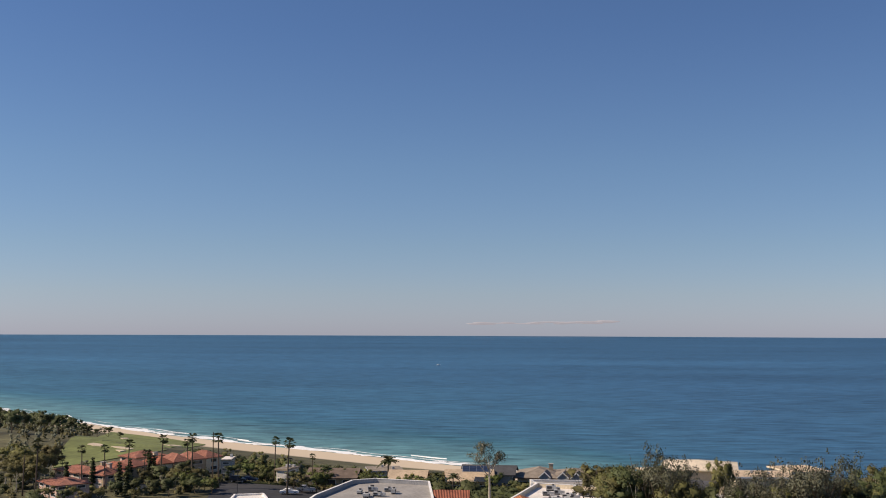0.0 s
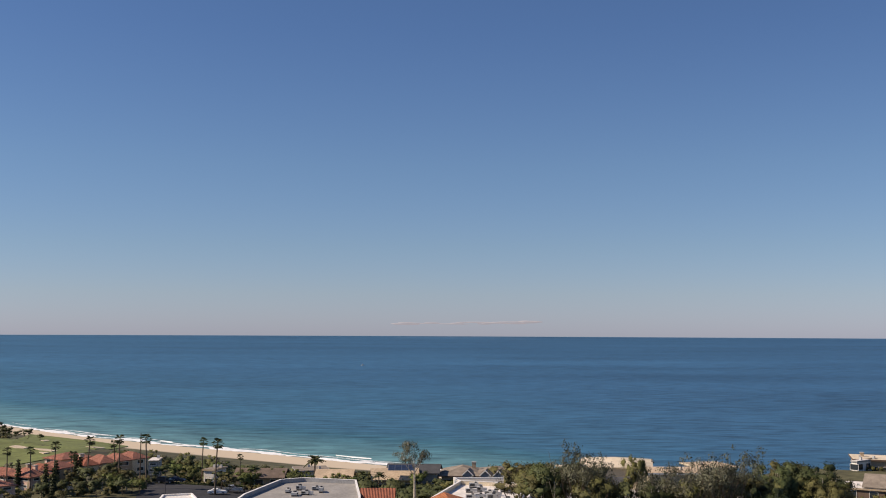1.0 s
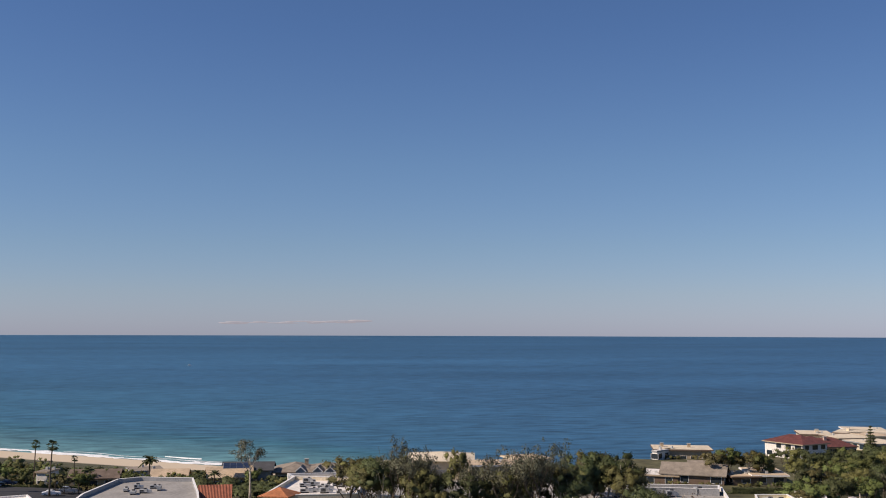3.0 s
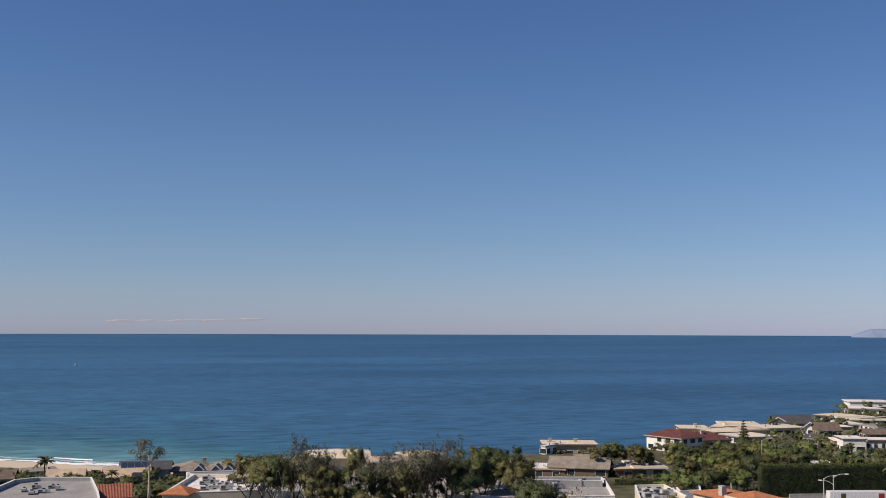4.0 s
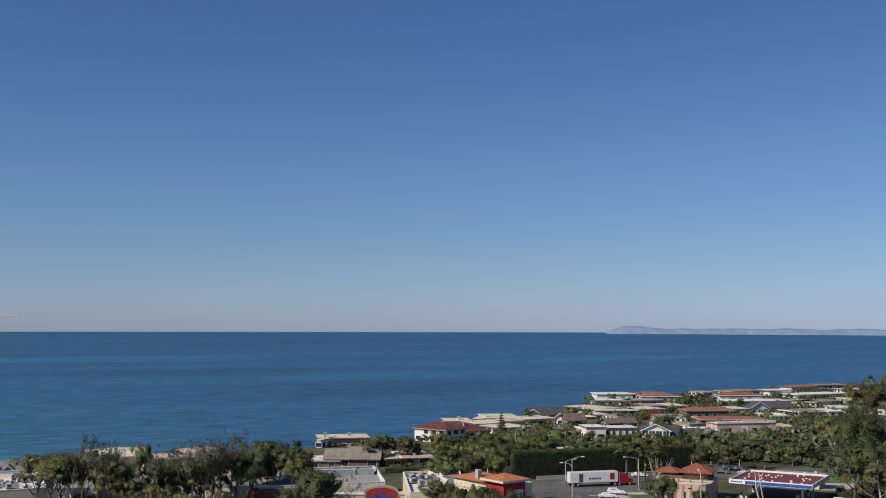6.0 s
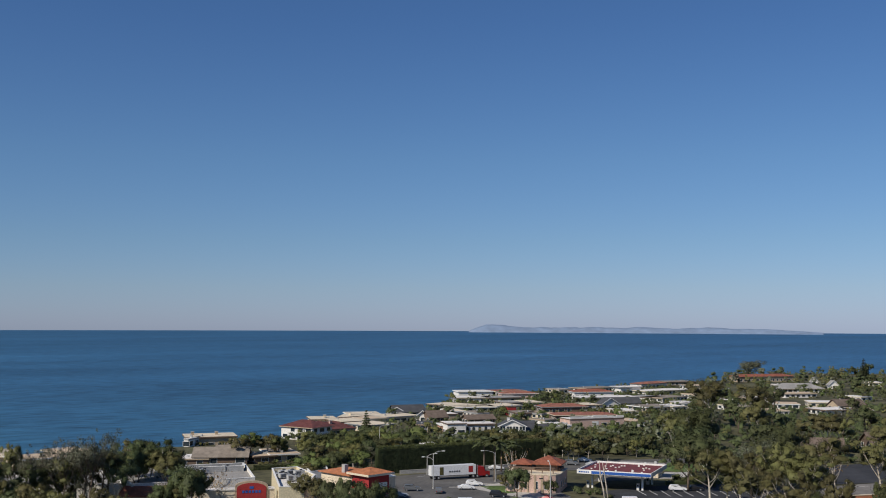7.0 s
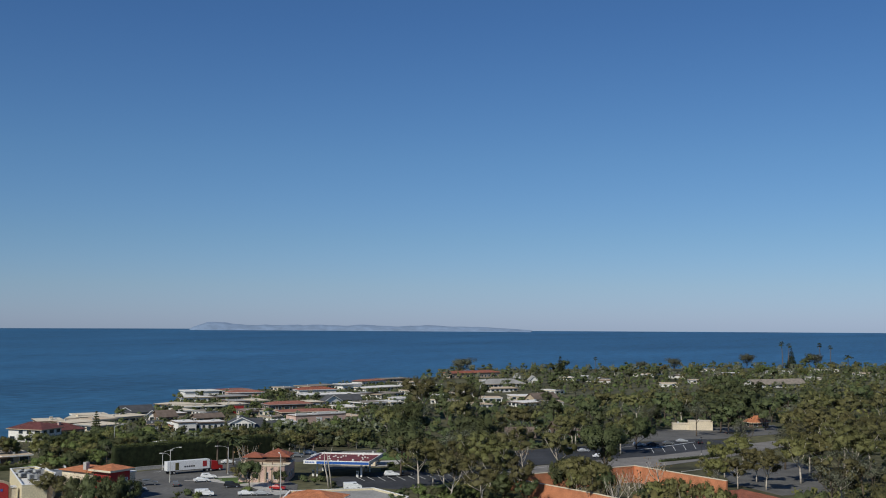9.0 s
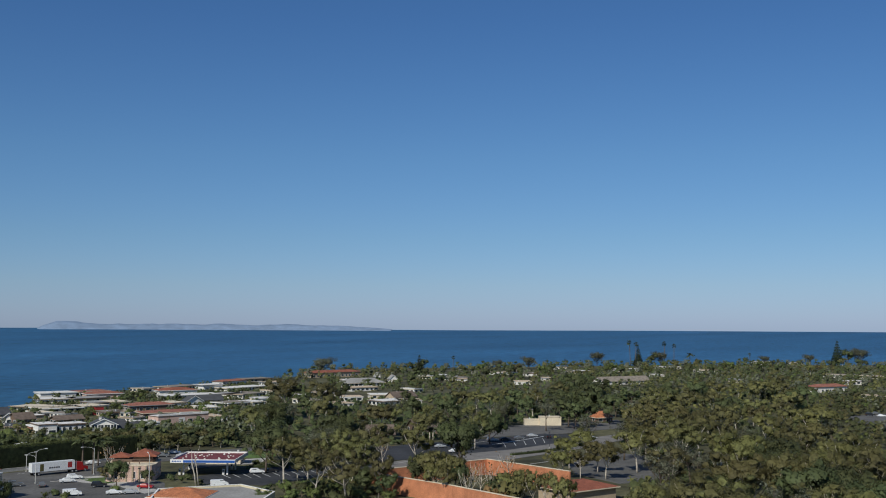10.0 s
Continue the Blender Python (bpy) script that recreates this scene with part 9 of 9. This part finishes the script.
car(317.1, 144.4, -35, PAINTS["red"], "sedan", "red car parked below trees")
car(287.7, 136.7, -30, PAINTS["silver"], "sedan", "silver car on the service road")
car(278.2, 123.8, -30, PAINTS["white"], "sedan", "white car parked below trees")
car(347.5, 104.0, -40, PAINTS["white"], "sedan", "white car parked under a tree")
car(353.5, 102.8, -40, PAINTS["silver"], "sedan", "silver car parked under a tree")
car(388.4, 126.4, -40, PAINTS["black"], "sedan", "dark car parked under trees")
car(546.0, 28.7, -60, PAINTS["black"], "suv", "dark car in the far lot")
car(542.3, 22.2, -60, PAINTS["white"], "sedan", "white car in the far lot")
car(559.3, 28.4, -60, PAINTS["grey"], "sedan", "grey car in the far lot")
car(210.0, 198.1, -50, PAINTS["silver"], "sedan", "silver car behind the station")
car(205.8, 203.8, -50, PAINTS["grey"], "suv", "grey car behind the station")
car(214.7, 207.6, -50, PAINTS["white"], "sedan", "white car behind the station")
car(169.1, 137.8, -35, PAINTS["white"], "van", "small white van near the station")
car(225.6, 324.4, -20, PAINTS["silver"], "sedan", "silver car in a house driveway")


# ---- roof clutter
hvac_unit(2.5, 239.4, 1.2, 4, 1.7, 1.0, 0.9)
hvac_unit(4.9, 241.0, 1.2, 0, 1.4, 1.1, 1.1)
hvac_unit(6.7, 236.8, 1.2, -8, 1.7, 1.2, 0.8)
hvac_unit(8.1, 234.7, 1.2, 4, 1.2, 1.4, 1.3)
hvac_unit(10.1, 240.2, 1.2, 4, 1.2, 1.0, 0.9)
hvac_unit(11.5, 238.7, 1.2, 0, 1.9, 1.1, 1.2)
hvac_unit(4.5, 231.6, 1.2, 0, 2.1, 1.0, 0.9)
hvac_unit(7.2, 229.2, 1.2, 4, 2.1, 1.3, 1.3)
hvac_unit(10.4, 226.8, 1.2, 4, 1.3, 1.3, 0.9)
hvac_unit(2.7, 230.0, 1.2, 0, 2.1, 0.9, 1.0)
hvac_unit(9.2, 246.4, 1.2, 4, 1.2, 1.0, 1.2)
hvac_unit(3.6, 246.3, 1.2, 0, 2.2, 0.9, 1.2)
hvac_unit(-37.7, 235.4, 1.5, 90, 2.1, 1.0, 0.8)
hvac_unit(-35.8, 239.1, 1.5, 0, 1.2, 1.4, 1.1)
hvac_unit(-32.1, 239.2, 1.5, 4, 1.6, 1.0, 0.8)
hvac_unit(-30.4, 236.0, 1.5, 90, 1.8, 0.9, 1.1)
hvac_unit(-35.5, 230.8, 1.5, 90, 2.1, 1.3, 0.8)
hvac_unit(-33.4, 232.3, 1.5, -8, 1.7, 1.2, 0.9)
hvac_unit(99.9, 200.0, 1.0, -8, 2.6, 1.7, 1.0)
hvac_unit(99.6, 196.2, 1.0, 4, 2.9, 1.4, 1.4)
hvac_unit(104.0, 201.4, 1.0, 0, 2.6, 1.9, 1.4)
hvac_unit(104.9, 198.1, 1.0, 0, 2.8, 1.3, 1.6)
hvac_unit(99.1, 190.7, 1.0, -8, 2.2, 1.5, 1.7)
hvac_unit(103.3, 204.8, 1.0, 0, 2.1, 1.7, 1.0)
hvac_unit(101.4, 193.5, 1.0, 0, 1.9, 1.6, 1.2)
hvac_unit(83.7, 212.8, 1.4, 0, 2.0, 1.4, 1.4)
hvac_unit(91.0, 214.5, 1.4, 0, 1.6, 1.8, 1.6)
hvac_unit(72.0, 214.2, 1.4, 4, 2.1, 1.8, 1.4)


# ---- low walls, kerbs and bay lines
low_wall(148.3, 217.0, 183.3, 210.8, 1.0, 0.30, CONC, "long pale concrete wall along the coast road", "low_wall")
low_wall(183.3, 210.8, 211.0, 209.0, 1.0, 0.30, CONC, "long pale concrete wall along the coast road", "low_wall")
low_wall(-123.5, 272.4, -98.4, 271.1, 1.0, 0.30, WALL['white'], "low white wall beside resort villas", "low_wall")
low_wall(223.9, 126.8, 253.2, 122.7, 0.3, 0.40, CONC, "pale concrete kerb", "kerb")
low_wall(253.2, 122.7, 251.4, 118.0, 0.3, 0.40, CONC, "pale concrete kerb", "kerb")
low_wall(281.6, 138.0, 323.3, 134.1, 0.3, 0.30, CONC, "pale concrete kerb", "kerb")
low_wall(309.8, 126.3, 349.7, 123.8, 0.2, 0.35, PAINT, "white painted kerb of the parking lot", "kerb")
low_wall(284.8, 101.9, 322.3, 96.3, 0.3, 0.50, CONC, "pale concrete kerb", "kerb")
low_wall(267.3, 85.3, 300.8, 79.4, 0.3, 0.35, CONC, "pale concrete kerb", "kerb")
low_wall(157.6, 188.2, 163.4, 182.6, 0.2, 0.40, CONC, "pale concrete kerb", "kerb")
low_wall(146.2, 187.4, 155.6, 181.3, 0.2, 0.40, CONC, "pale concrete kerb", "kerb")
bay_line(317.3, 125.2, 305.2, 117.1)
bay_line(324.2, 124.4, 311.3, 115.9)
bay_line(330.5, 123.2, 317.2, 114.6)
bay_line(336.9, 122.0, 323.3, 113.5)
bay_line(343.1, 120.9, 329.0, 112.3)
bay_line(185.1, 152.3, 181.5, 145.4)
bay_line(187.8, 150.7, 184.2, 143.9)
bay_line(190.6, 149.1, 185.6, 140.6)
bay_line(192.2, 146.1, 188.2, 139.0)
bay_line(194.9, 144.5, 191.0, 137.4)
bay_line(198.4, 143.2, 194.4, 136.3)
bay_line(201.1, 141.6, 197.1, 134.6)
bay_line(204.0, 139.9, 199.9, 133.0)
bay_line(206.8, 138.2, 202.6, 131.3)
bay_line(209.7, 136.5, 205.5, 129.7)
bay_line(212.6, 134.8, 208.3, 128.0)
bay_line(215.6, 133.2, 211.1, 126.3)
bay_line(149.4, 208.7, 152.0, 208.6)
bay_line(154.3, 207.5, 157.0, 207.5)
bay_line(159.7, 207.1, 162.4, 207.1)
bay_line(165.3, 206.6, 167.9, 206.6)
bay_line(171.7, 207.0, 174.5, 207.0)
bay_line(177.1, 205.9, 179.9, 205.8)


# ---- solar panels
solar_panel(-15.1, 284.4, 0.90, 2)


# ---- boat, surf, island and distant cloud
motor_boat(-175.8, 1938.4, -26.0)
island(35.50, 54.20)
cloud_bank(-3.5, 4.6)
surf()


# ---- massed planting
BLUFF = [(172, 321), (249, 393), (357, 478), (437, 476), (593, 500), (527, 406), (359, 291), (292, 268), (238, 252), (210, 271), (171, 266)]
HEAD = [(540, 420), (640, 470), (800, 440), (1000, 390), (1180, 300), (1150, 120), (900, 140), (700, 260), (560, 300)]
for _k, (_n, _g, _h, _l) in enumerate((("far0", 14.0, (2.2, 4.6), "dark-green"), ("far1", 16.0, (2.2, 4.2), "olive-green"), ("shr1", 11.0, (1.8, 3.2), "bright-green"), ("shr0", 8.5, (2.0, 3.4), "low dark-green"))):
    woods("garden_planting", _n, BLUFF, _g, _h, 11.0 if _n[0] == "f" else 2.4, _l + " garden planting between the bluff houses", 401 + _k, "plants")
for _k, (_n, _g, _h, _l) in enumerate((("far0", 19.0, (3.0, 5.5), "dark-green"), ("far1", 22.0, (3.0, 5.5), "olive-green"), ("shr1", 17.0, (2.0, 3.5), "bright-green"))):
    woods("headland_planting", _n, HEAD, _g, _h, 11.0 if _n[0] == "f" else 2.4, _l + " trees between the headland houses", 411 + _k, "trees")
woods("headland_woods", "far0", [(740.2, 630.9), (830.7, 623.9), (898.3, 548.6), (1012.9, 515.6), (1099.6, 447.6), (1160.0, 405.9), (1276.7, 158.2), (1238.1, 107.7), (812.0, 41.7), (764.4, 105.0), (908.7, 149.5), (818.3, 248.1), (807.6, 312.1), (701.2, 339.5), (597.5, 348.3), (524.3, 357.1), (510.6, 386.2), (542.1, 452.0)], 26.0, (5.5, 9.5), 11.0, "dark-green trees scattered between headland houses", 301, "trees")
woods("headland_woods", "far1", [(740.2, 630.9), (830.7, 623.9), (898.3, 548.6), (1012.9, 515.6), (1099.6, 447.6), (1160.0, 405.9), (1276.7, 158.2), (1238.1, 107.7), (812.0, 41.7), (764.4, 105.0), (908.7, 149.5), (818.3, 248.1), (807.6, 312.1), (701.2, 339.5), (597.5, 348.3), (524.3, 357.1), (510.6, 386.2), (542.1, 452.0)], 31.0, (5.5, 9.5), 11.0, "olive-green trees scattered between headland houses", 302, "trees")
woods("headland_woods", "far2", [(740.2, 630.9), (830.7, 623.9), (898.3, 548.6), (1012.9, 515.6), (1099.6, 447.6), (1160.0, 405.9), (1276.7, 158.2), (1238.1, 107.7), (812.0, 41.7), (764.4, 105.0), (908.7, 149.5), (818.3, 248.1), (807.6, 312.1), (701.2, 339.5), (597.5, 348.3), (524.3, 357.1), (510.6, 386.2), (542.1, 452.0)], 38.0, (5.5, 9.0), 11.0, "grey-green trees scattered between headland houses", 303, "trees")
woods("garden_trees", "far0", [(292.7, 419.3), (347.5, 466.7), (400.9, 474.8), (488.6, 458.9), (484.1, 402.6), (365.0, 293.3), (311.7, 279.8), (245.4, 259.4), (210.7, 282.7), (189.8, 308.9), (206.5, 360.6)], 12.0, (2.4, 4.6), 11.0, "small dark-green garden plants between bluff houses", 304, "trees")
woods("garden_trees", "far2", [(292.7, 419.3), (347.5, 466.7), (400.9, 474.8), (488.6, 458.9), (484.1, 402.6), (365.0, 293.3), (311.7, 279.8), (245.4, 259.4), (210.7, 282.7), (189.8, 308.9), (206.5, 360.6)], 14.0, (2.5, 5.0), 11.0, "small yellowish-green garden plants between bluff houses", 305, "trees")
woods("garden_shrubs", "shr1", [(292.7, 419.3), (347.5, 466.7), (400.9, 474.8), (488.6, 458.9), (484.1, 402.6), (365.0, 293.3), (311.7, 279.8), (245.4, 259.4), (210.7, 282.7), (189.8, 308.9), (206.5, 360.6)], 12.0, (1.5, 3.5), 2.4, "small bright-green garden plants between bluff houses", 306, "trees")
woods("garden_trees", "far0", [(158.0, 305.9), (197.4, 321.6), (223.5, 302.1), (196.4, 263.1), (172.4, 257.0), (135.1, 248.9), (130.7, 251.0)], 10.0, (2.0, 3.6), 11.0, "small dark-green garden plants behind the road hedge", 307, "trees")
woods("garden_trees", "far1", [(158.0, 305.9), (197.4, 321.6), (223.5, 302.1), (196.4, 263.1), (172.4, 257.0), (135.1, 248.9), (130.7, 251.0)], 13.0, (2.0, 3.4), 11.0, "small olive-green garden plants behind the road hedge", 308, "trees")
woods("garden_shrubs", "shr0", [(158.0, 305.9), (197.4, 321.6), (223.5, 302.1), (196.4, 263.1), (172.4, 257.0), (135.1, 248.9), (130.7, 251.0)], 7.0, (1.4, 2.6), 2.4, "small low dark-green garden plants behind the road hedge", 309, "trees")
woods("garden_shrubs", "shr1", [(158.0, 305.9), (197.4, 321.6), (223.5, 302.1), (196.4, 263.1), (172.4, 257.0), (135.1, 248.9), (130.7, 251.0)], 12.0, (1.5, 3.0), 2.4, "small bright-green garden plants behind the road hedge", 310, "trees")
woods("roadside_trees", "far0", [(203.8, 280.7), (251.4, 277.0), (315.5, 267.4), (256.8, 212.2), (203.6, 228.0), (181.2, 247.6)], 8.5, (5.0, 8.0), 11.0, "dark-green trees massed behind the road hedge", 311, "trees")
woods("roadside_trees", "far2", [(203.8, 280.7), (251.4, 277.0), (315.5, 267.4), (256.8, 212.2), (203.6, 228.0), (181.2, 247.6)], 13.0, (4.0, 7.0), 11.0, "yellowish-green trees massed behind the road hedge", 312, "trees")
woods("roadside_trees", "shr0", [(203.8, 280.7), (251.4, 277.0), (315.5, 267.4), (256.8, 212.2), (203.6, 228.0), (181.2, 247.6)], 4.6, (2.5, 4.5), 2.4, "low dark-green trees massed behind the road hedge", 313, "trees")
woods("forest_undergrowth", "shr0", [(626.8, 174.2), (719.3, 158.0), (694.5, 95.8), (435.3, 16.0), (331.1, -25.6), (202.9, -52.6), (163.4, 4.8), (243.2, 39.1), (320.8, 69.6), (394.6, 109.0), (482.2, 140.6)], 13.0, (3.5, 5.5), 2.4, "dark-green undergrowth below eucalyptus trees", 314, "undergrowth")
woods("forest_undergrowth", "shr2", [(626.8, 174.2), (719.3, 158.0), (694.5, 95.8), (435.3, 16.0), (331.1, -25.6), (202.9, -52.6), (163.4, 4.8), (243.2, 39.1), (320.8, 69.6), (394.6, 109.0), (482.2, 140.6)], 14.0, (3.5, 5.5), 2.4, "olive-green undergrowth below eucalyptus trees", 315, "undergrowth")
woods("headland_woods", "far0", [(841.8, 333.8), (1016.5, 73.4), (387.9, -24.0), (454.4, 10.2), (599.9, 58.8), (745.4, 108.5), (761.2, 171.5), (684.7, 196.6), (447.2, 132.0), (504.3, 175.2)], 16.0, (3.5, 7.0), 11.0, "dark-green trees massed behind the eucalyptus forest", 316, "trees")
woods("headland_woods", "far1", [(841.8, 333.8), (1016.5, 73.4), (387.9, -24.0), (454.4, 10.2), (599.9, 58.8), (745.4, 108.5), (761.2, 171.5), (684.7, 196.6), (447.2, 132.0), (504.3, 175.2)], 18.0, (3.5, 7.0), 11.0, "olive-green trees massed behind the eucalyptus forest", 317, "trees")
woods("headland_woods", "far2", [(841.8, 333.8), (1016.5, 73.4), (387.9, -24.0), (454.4, 10.2), (599.9, 58.8), (745.4, 108.5), (761.2, 171.5), (684.7, 196.6), (447.2, 132.0), (504.3, 175.2)], 23.0, (3.5, 6.5), 11.0, "yellowish-green trees massed behind the eucalyptus forest", 318, "trees")
woods("garden_trees", "far0", [(338.0, 462.4), (379.1, 482.3), (418.8, 497.1), (513.6, 508.5), (530.9, 483.3), (467.2, 420.9), (443.9, 435.0), (368.9, 434.9), (303.2, 413.2)], 14.0, (2.8, 4.8), 11.0, "dark-green garden trees between far bluff houses", 319, "trees")
woods("garden_trees", "far1", [(338.0, 462.4), (379.1, 482.3), (418.8, 497.1), (513.6, 508.5), (530.9, 483.3), (467.2, 420.9), (443.9, 435.0), (368.9, 434.9), (303.2, 413.2)], 18.0, (2.8, 4.8), 11.0, "olive-green garden trees between far bluff houses", 320, "trees")
woods("headland_woods", "far0", [(694.5, 95.8), (632.8, 13.9), (233.1, -47.9), (254.0, -33.9), (372.5, -2.1), (502.1, 39.0)], 13.0, (4.0, 8.0), 11.0, "dark-green plants on the slope beside the forest", 321, "trees")
woods("headland_woods", "far1", [(694.5, 95.8), (632.8, 13.9), (233.1, -47.9), (254.0, -33.9), (372.5, -2.1), (502.1, 39.0)], 15.0, (4.0, 8.0), 11.0, "olive-green plants on the slope beside the forest", 322, "trees")
woods("garden_shrubs", "shr1", [(694.5, 95.8), (632.8, 13.9), (233.1, -47.9), (254.0, -33.9), (372.5, -2.1), (502.1, 39.0)], 9.0, (1.5, 3.0), 2.4, "bright-green plants on the slope beside the forest", 323, "trees")
woods("headland_woods", "far0", [(600.7, 607.8), (704.4, 649.8), (762.8, 643.5), (519.7, 415.2), (447.9, 372.0), (477.4, 478.0)], 17.0, (2.5, 4.5), 11.0, "low dark-green trees along the headland edge", 324, "trees")
woods("headland_woods", "far2", [(600.7, 607.8), (704.4, 649.8), (762.8, 643.5), (519.7, 415.2), (447.9, 372.0), (477.4, 478.0)], 20.0, (2.5, 4.5), 11.0, "low yellowish-green trees along the headland edge", 325, "trees")
woods("forest_undergrowth", "shr0", [(469.3, 386.4), (477.7, 321.3), (553.3, 300.7), (647.6, 237.8), (427.9, 132.8), (382.5, 159.4), (335.8, 147.2), (261.2, 155.5), (224.4, 182.3), (244.2, 213.3)], 7.0, (2.0, 4.0), 2.4, "dark-green undergrowth between lodge trees", 326, "undergrowth")
woods("forest_undergrowth", "far1", [(469.3, 386.4), (477.7, 321.3), (553.3, 300.7), (647.6, 237.8), (427.9, 132.8), (382.5, 159.4), (335.8, 147.2), (261.2, 155.5), (224.4, 182.3), (244.2, 213.3)], 24.0, (4.0, 6.0), 11.0, "olive-green undergrowth between lodge trees", 327, "undergrowth")
woods("links_scrub", "far0", [(-237.8, 462.6), (-233.8, 487.8), (-232.5, 529.2), (-240.3, 575.6), (-276.0, 626.7), (-357.4, 689.4), (-356.8, 633.1), (-225.9, 405.3)], 12.0, (2.5, 4.5), 11.0, "dark-green scrub and trees beside the links", 328, "trees")
woods("links_scrub", "far1", [(-237.8, 462.6), (-233.8, 487.8), (-232.5, 529.2), (-240.3, 575.6), (-276.0, 626.7), (-357.4, 689.4), (-356.8, 633.1), (-225.9, 405.3)], 13.0, (2.5, 4.2), 11.0, "olive-green scrub and trees beside the links", 329, "trees")
woods("links_scrub", "far2", [(-152.9, 302.5), (-393.0, 767.3), (-338.9, 749.0), (-264.2, 624.1), (-161.2, 377.4), (-152.0, 345.5), (-141.0, 311.3)], 10.0, (2.2, 4.0), 11.0, "olive-green rounded bushes beside the golf fairway", 929, "shrubs")
woods("links_scrub", "far1", [(-152.9, 302.5), (-393.0, 767.3), (-338.9, 749.0), (-264.2, 624.1), (-161.2, 377.4), (-152.0, 345.5), (-141.0, 311.3)], 11.0, (2.2, 4.0), 11.0, "grey-green rounded bushes beside the golf fairway", 930, "shrubs")
woods("resort_planting", "shr0", [(-151.8, 286.2), (-132.5, 293.1), (-112.2, 308.8), (-94.5, 328.5), (-49.4, 312.5), (-46.2, 291.6), (-86.9, 291.7), (-84.2, 263.8), (-132.0, 250.2)], 6.0, (1.5, 3.2), 2.4, "dark-green planting round the resort villas", 330, "trees")
woods("resort_planting", "shr2", [(-151.8, 286.2), (-132.5, 293.1), (-112.2, 308.8), (-94.5, 328.5), (-49.4, 312.5), (-46.2, 291.6), (-86.9, 291.7), (-84.2, 263.8), (-132.0, 250.2)], 7.0, (1.5, 3.0), 2.4, "olive-green planting round the resort villas", 331, "trees")
woods("resort_planting", "far2", [(-151.8, 286.2), (-132.5, 293.1), (-112.2, 308.8), (-94.5, 328.5), (-49.4, 312.5), (-46.2, 291.6), (-86.9, 291.7), (-84.2, 263.8), (-132.0, 250.2)], 15.0, (3.0, 5.0), 11.0, "yellowish-green planting round the resort villas", 332, "trees")
for _k, (_n, _g, _h, _l) in enumerate((("shr0", 5.0, (2.2, 4.2), "dark-green"), ("shr2", 8.0, (2.0, 4.0), "olive-green"), ("far1", 13.0, (4.0, 6.5), "grey-green"))):
    woods("beach_planting", _n, [(-112, 342), (-83, 333), (-52, 318), (-18, 307), (-17, 293), (-48, 297), (-75, 306), (-104, 322)], _g, _h, 11.0 if _n[0] == "f" else 2.4, _l + " planting on the slope above the beach", 431 + _k, "shrubs")
for _k, (_n, _g, _h, _l) in enumerate((("shr0", 3.2, (2.2, 3.4), "dark-green"), ("shr2", 7.0, (2.0, 3.2), "olive-green"))):
    woods("beach_planting", _n, [(-40.5, 297.7), (-17.6, 294.3), (2.2, 299.1), (-4.8, 275.9), (-23.1, 273.0)], _g, _h, 2.4, _l + " shrubs massed behind the shop buildings", 441 + _k, "shrubs")
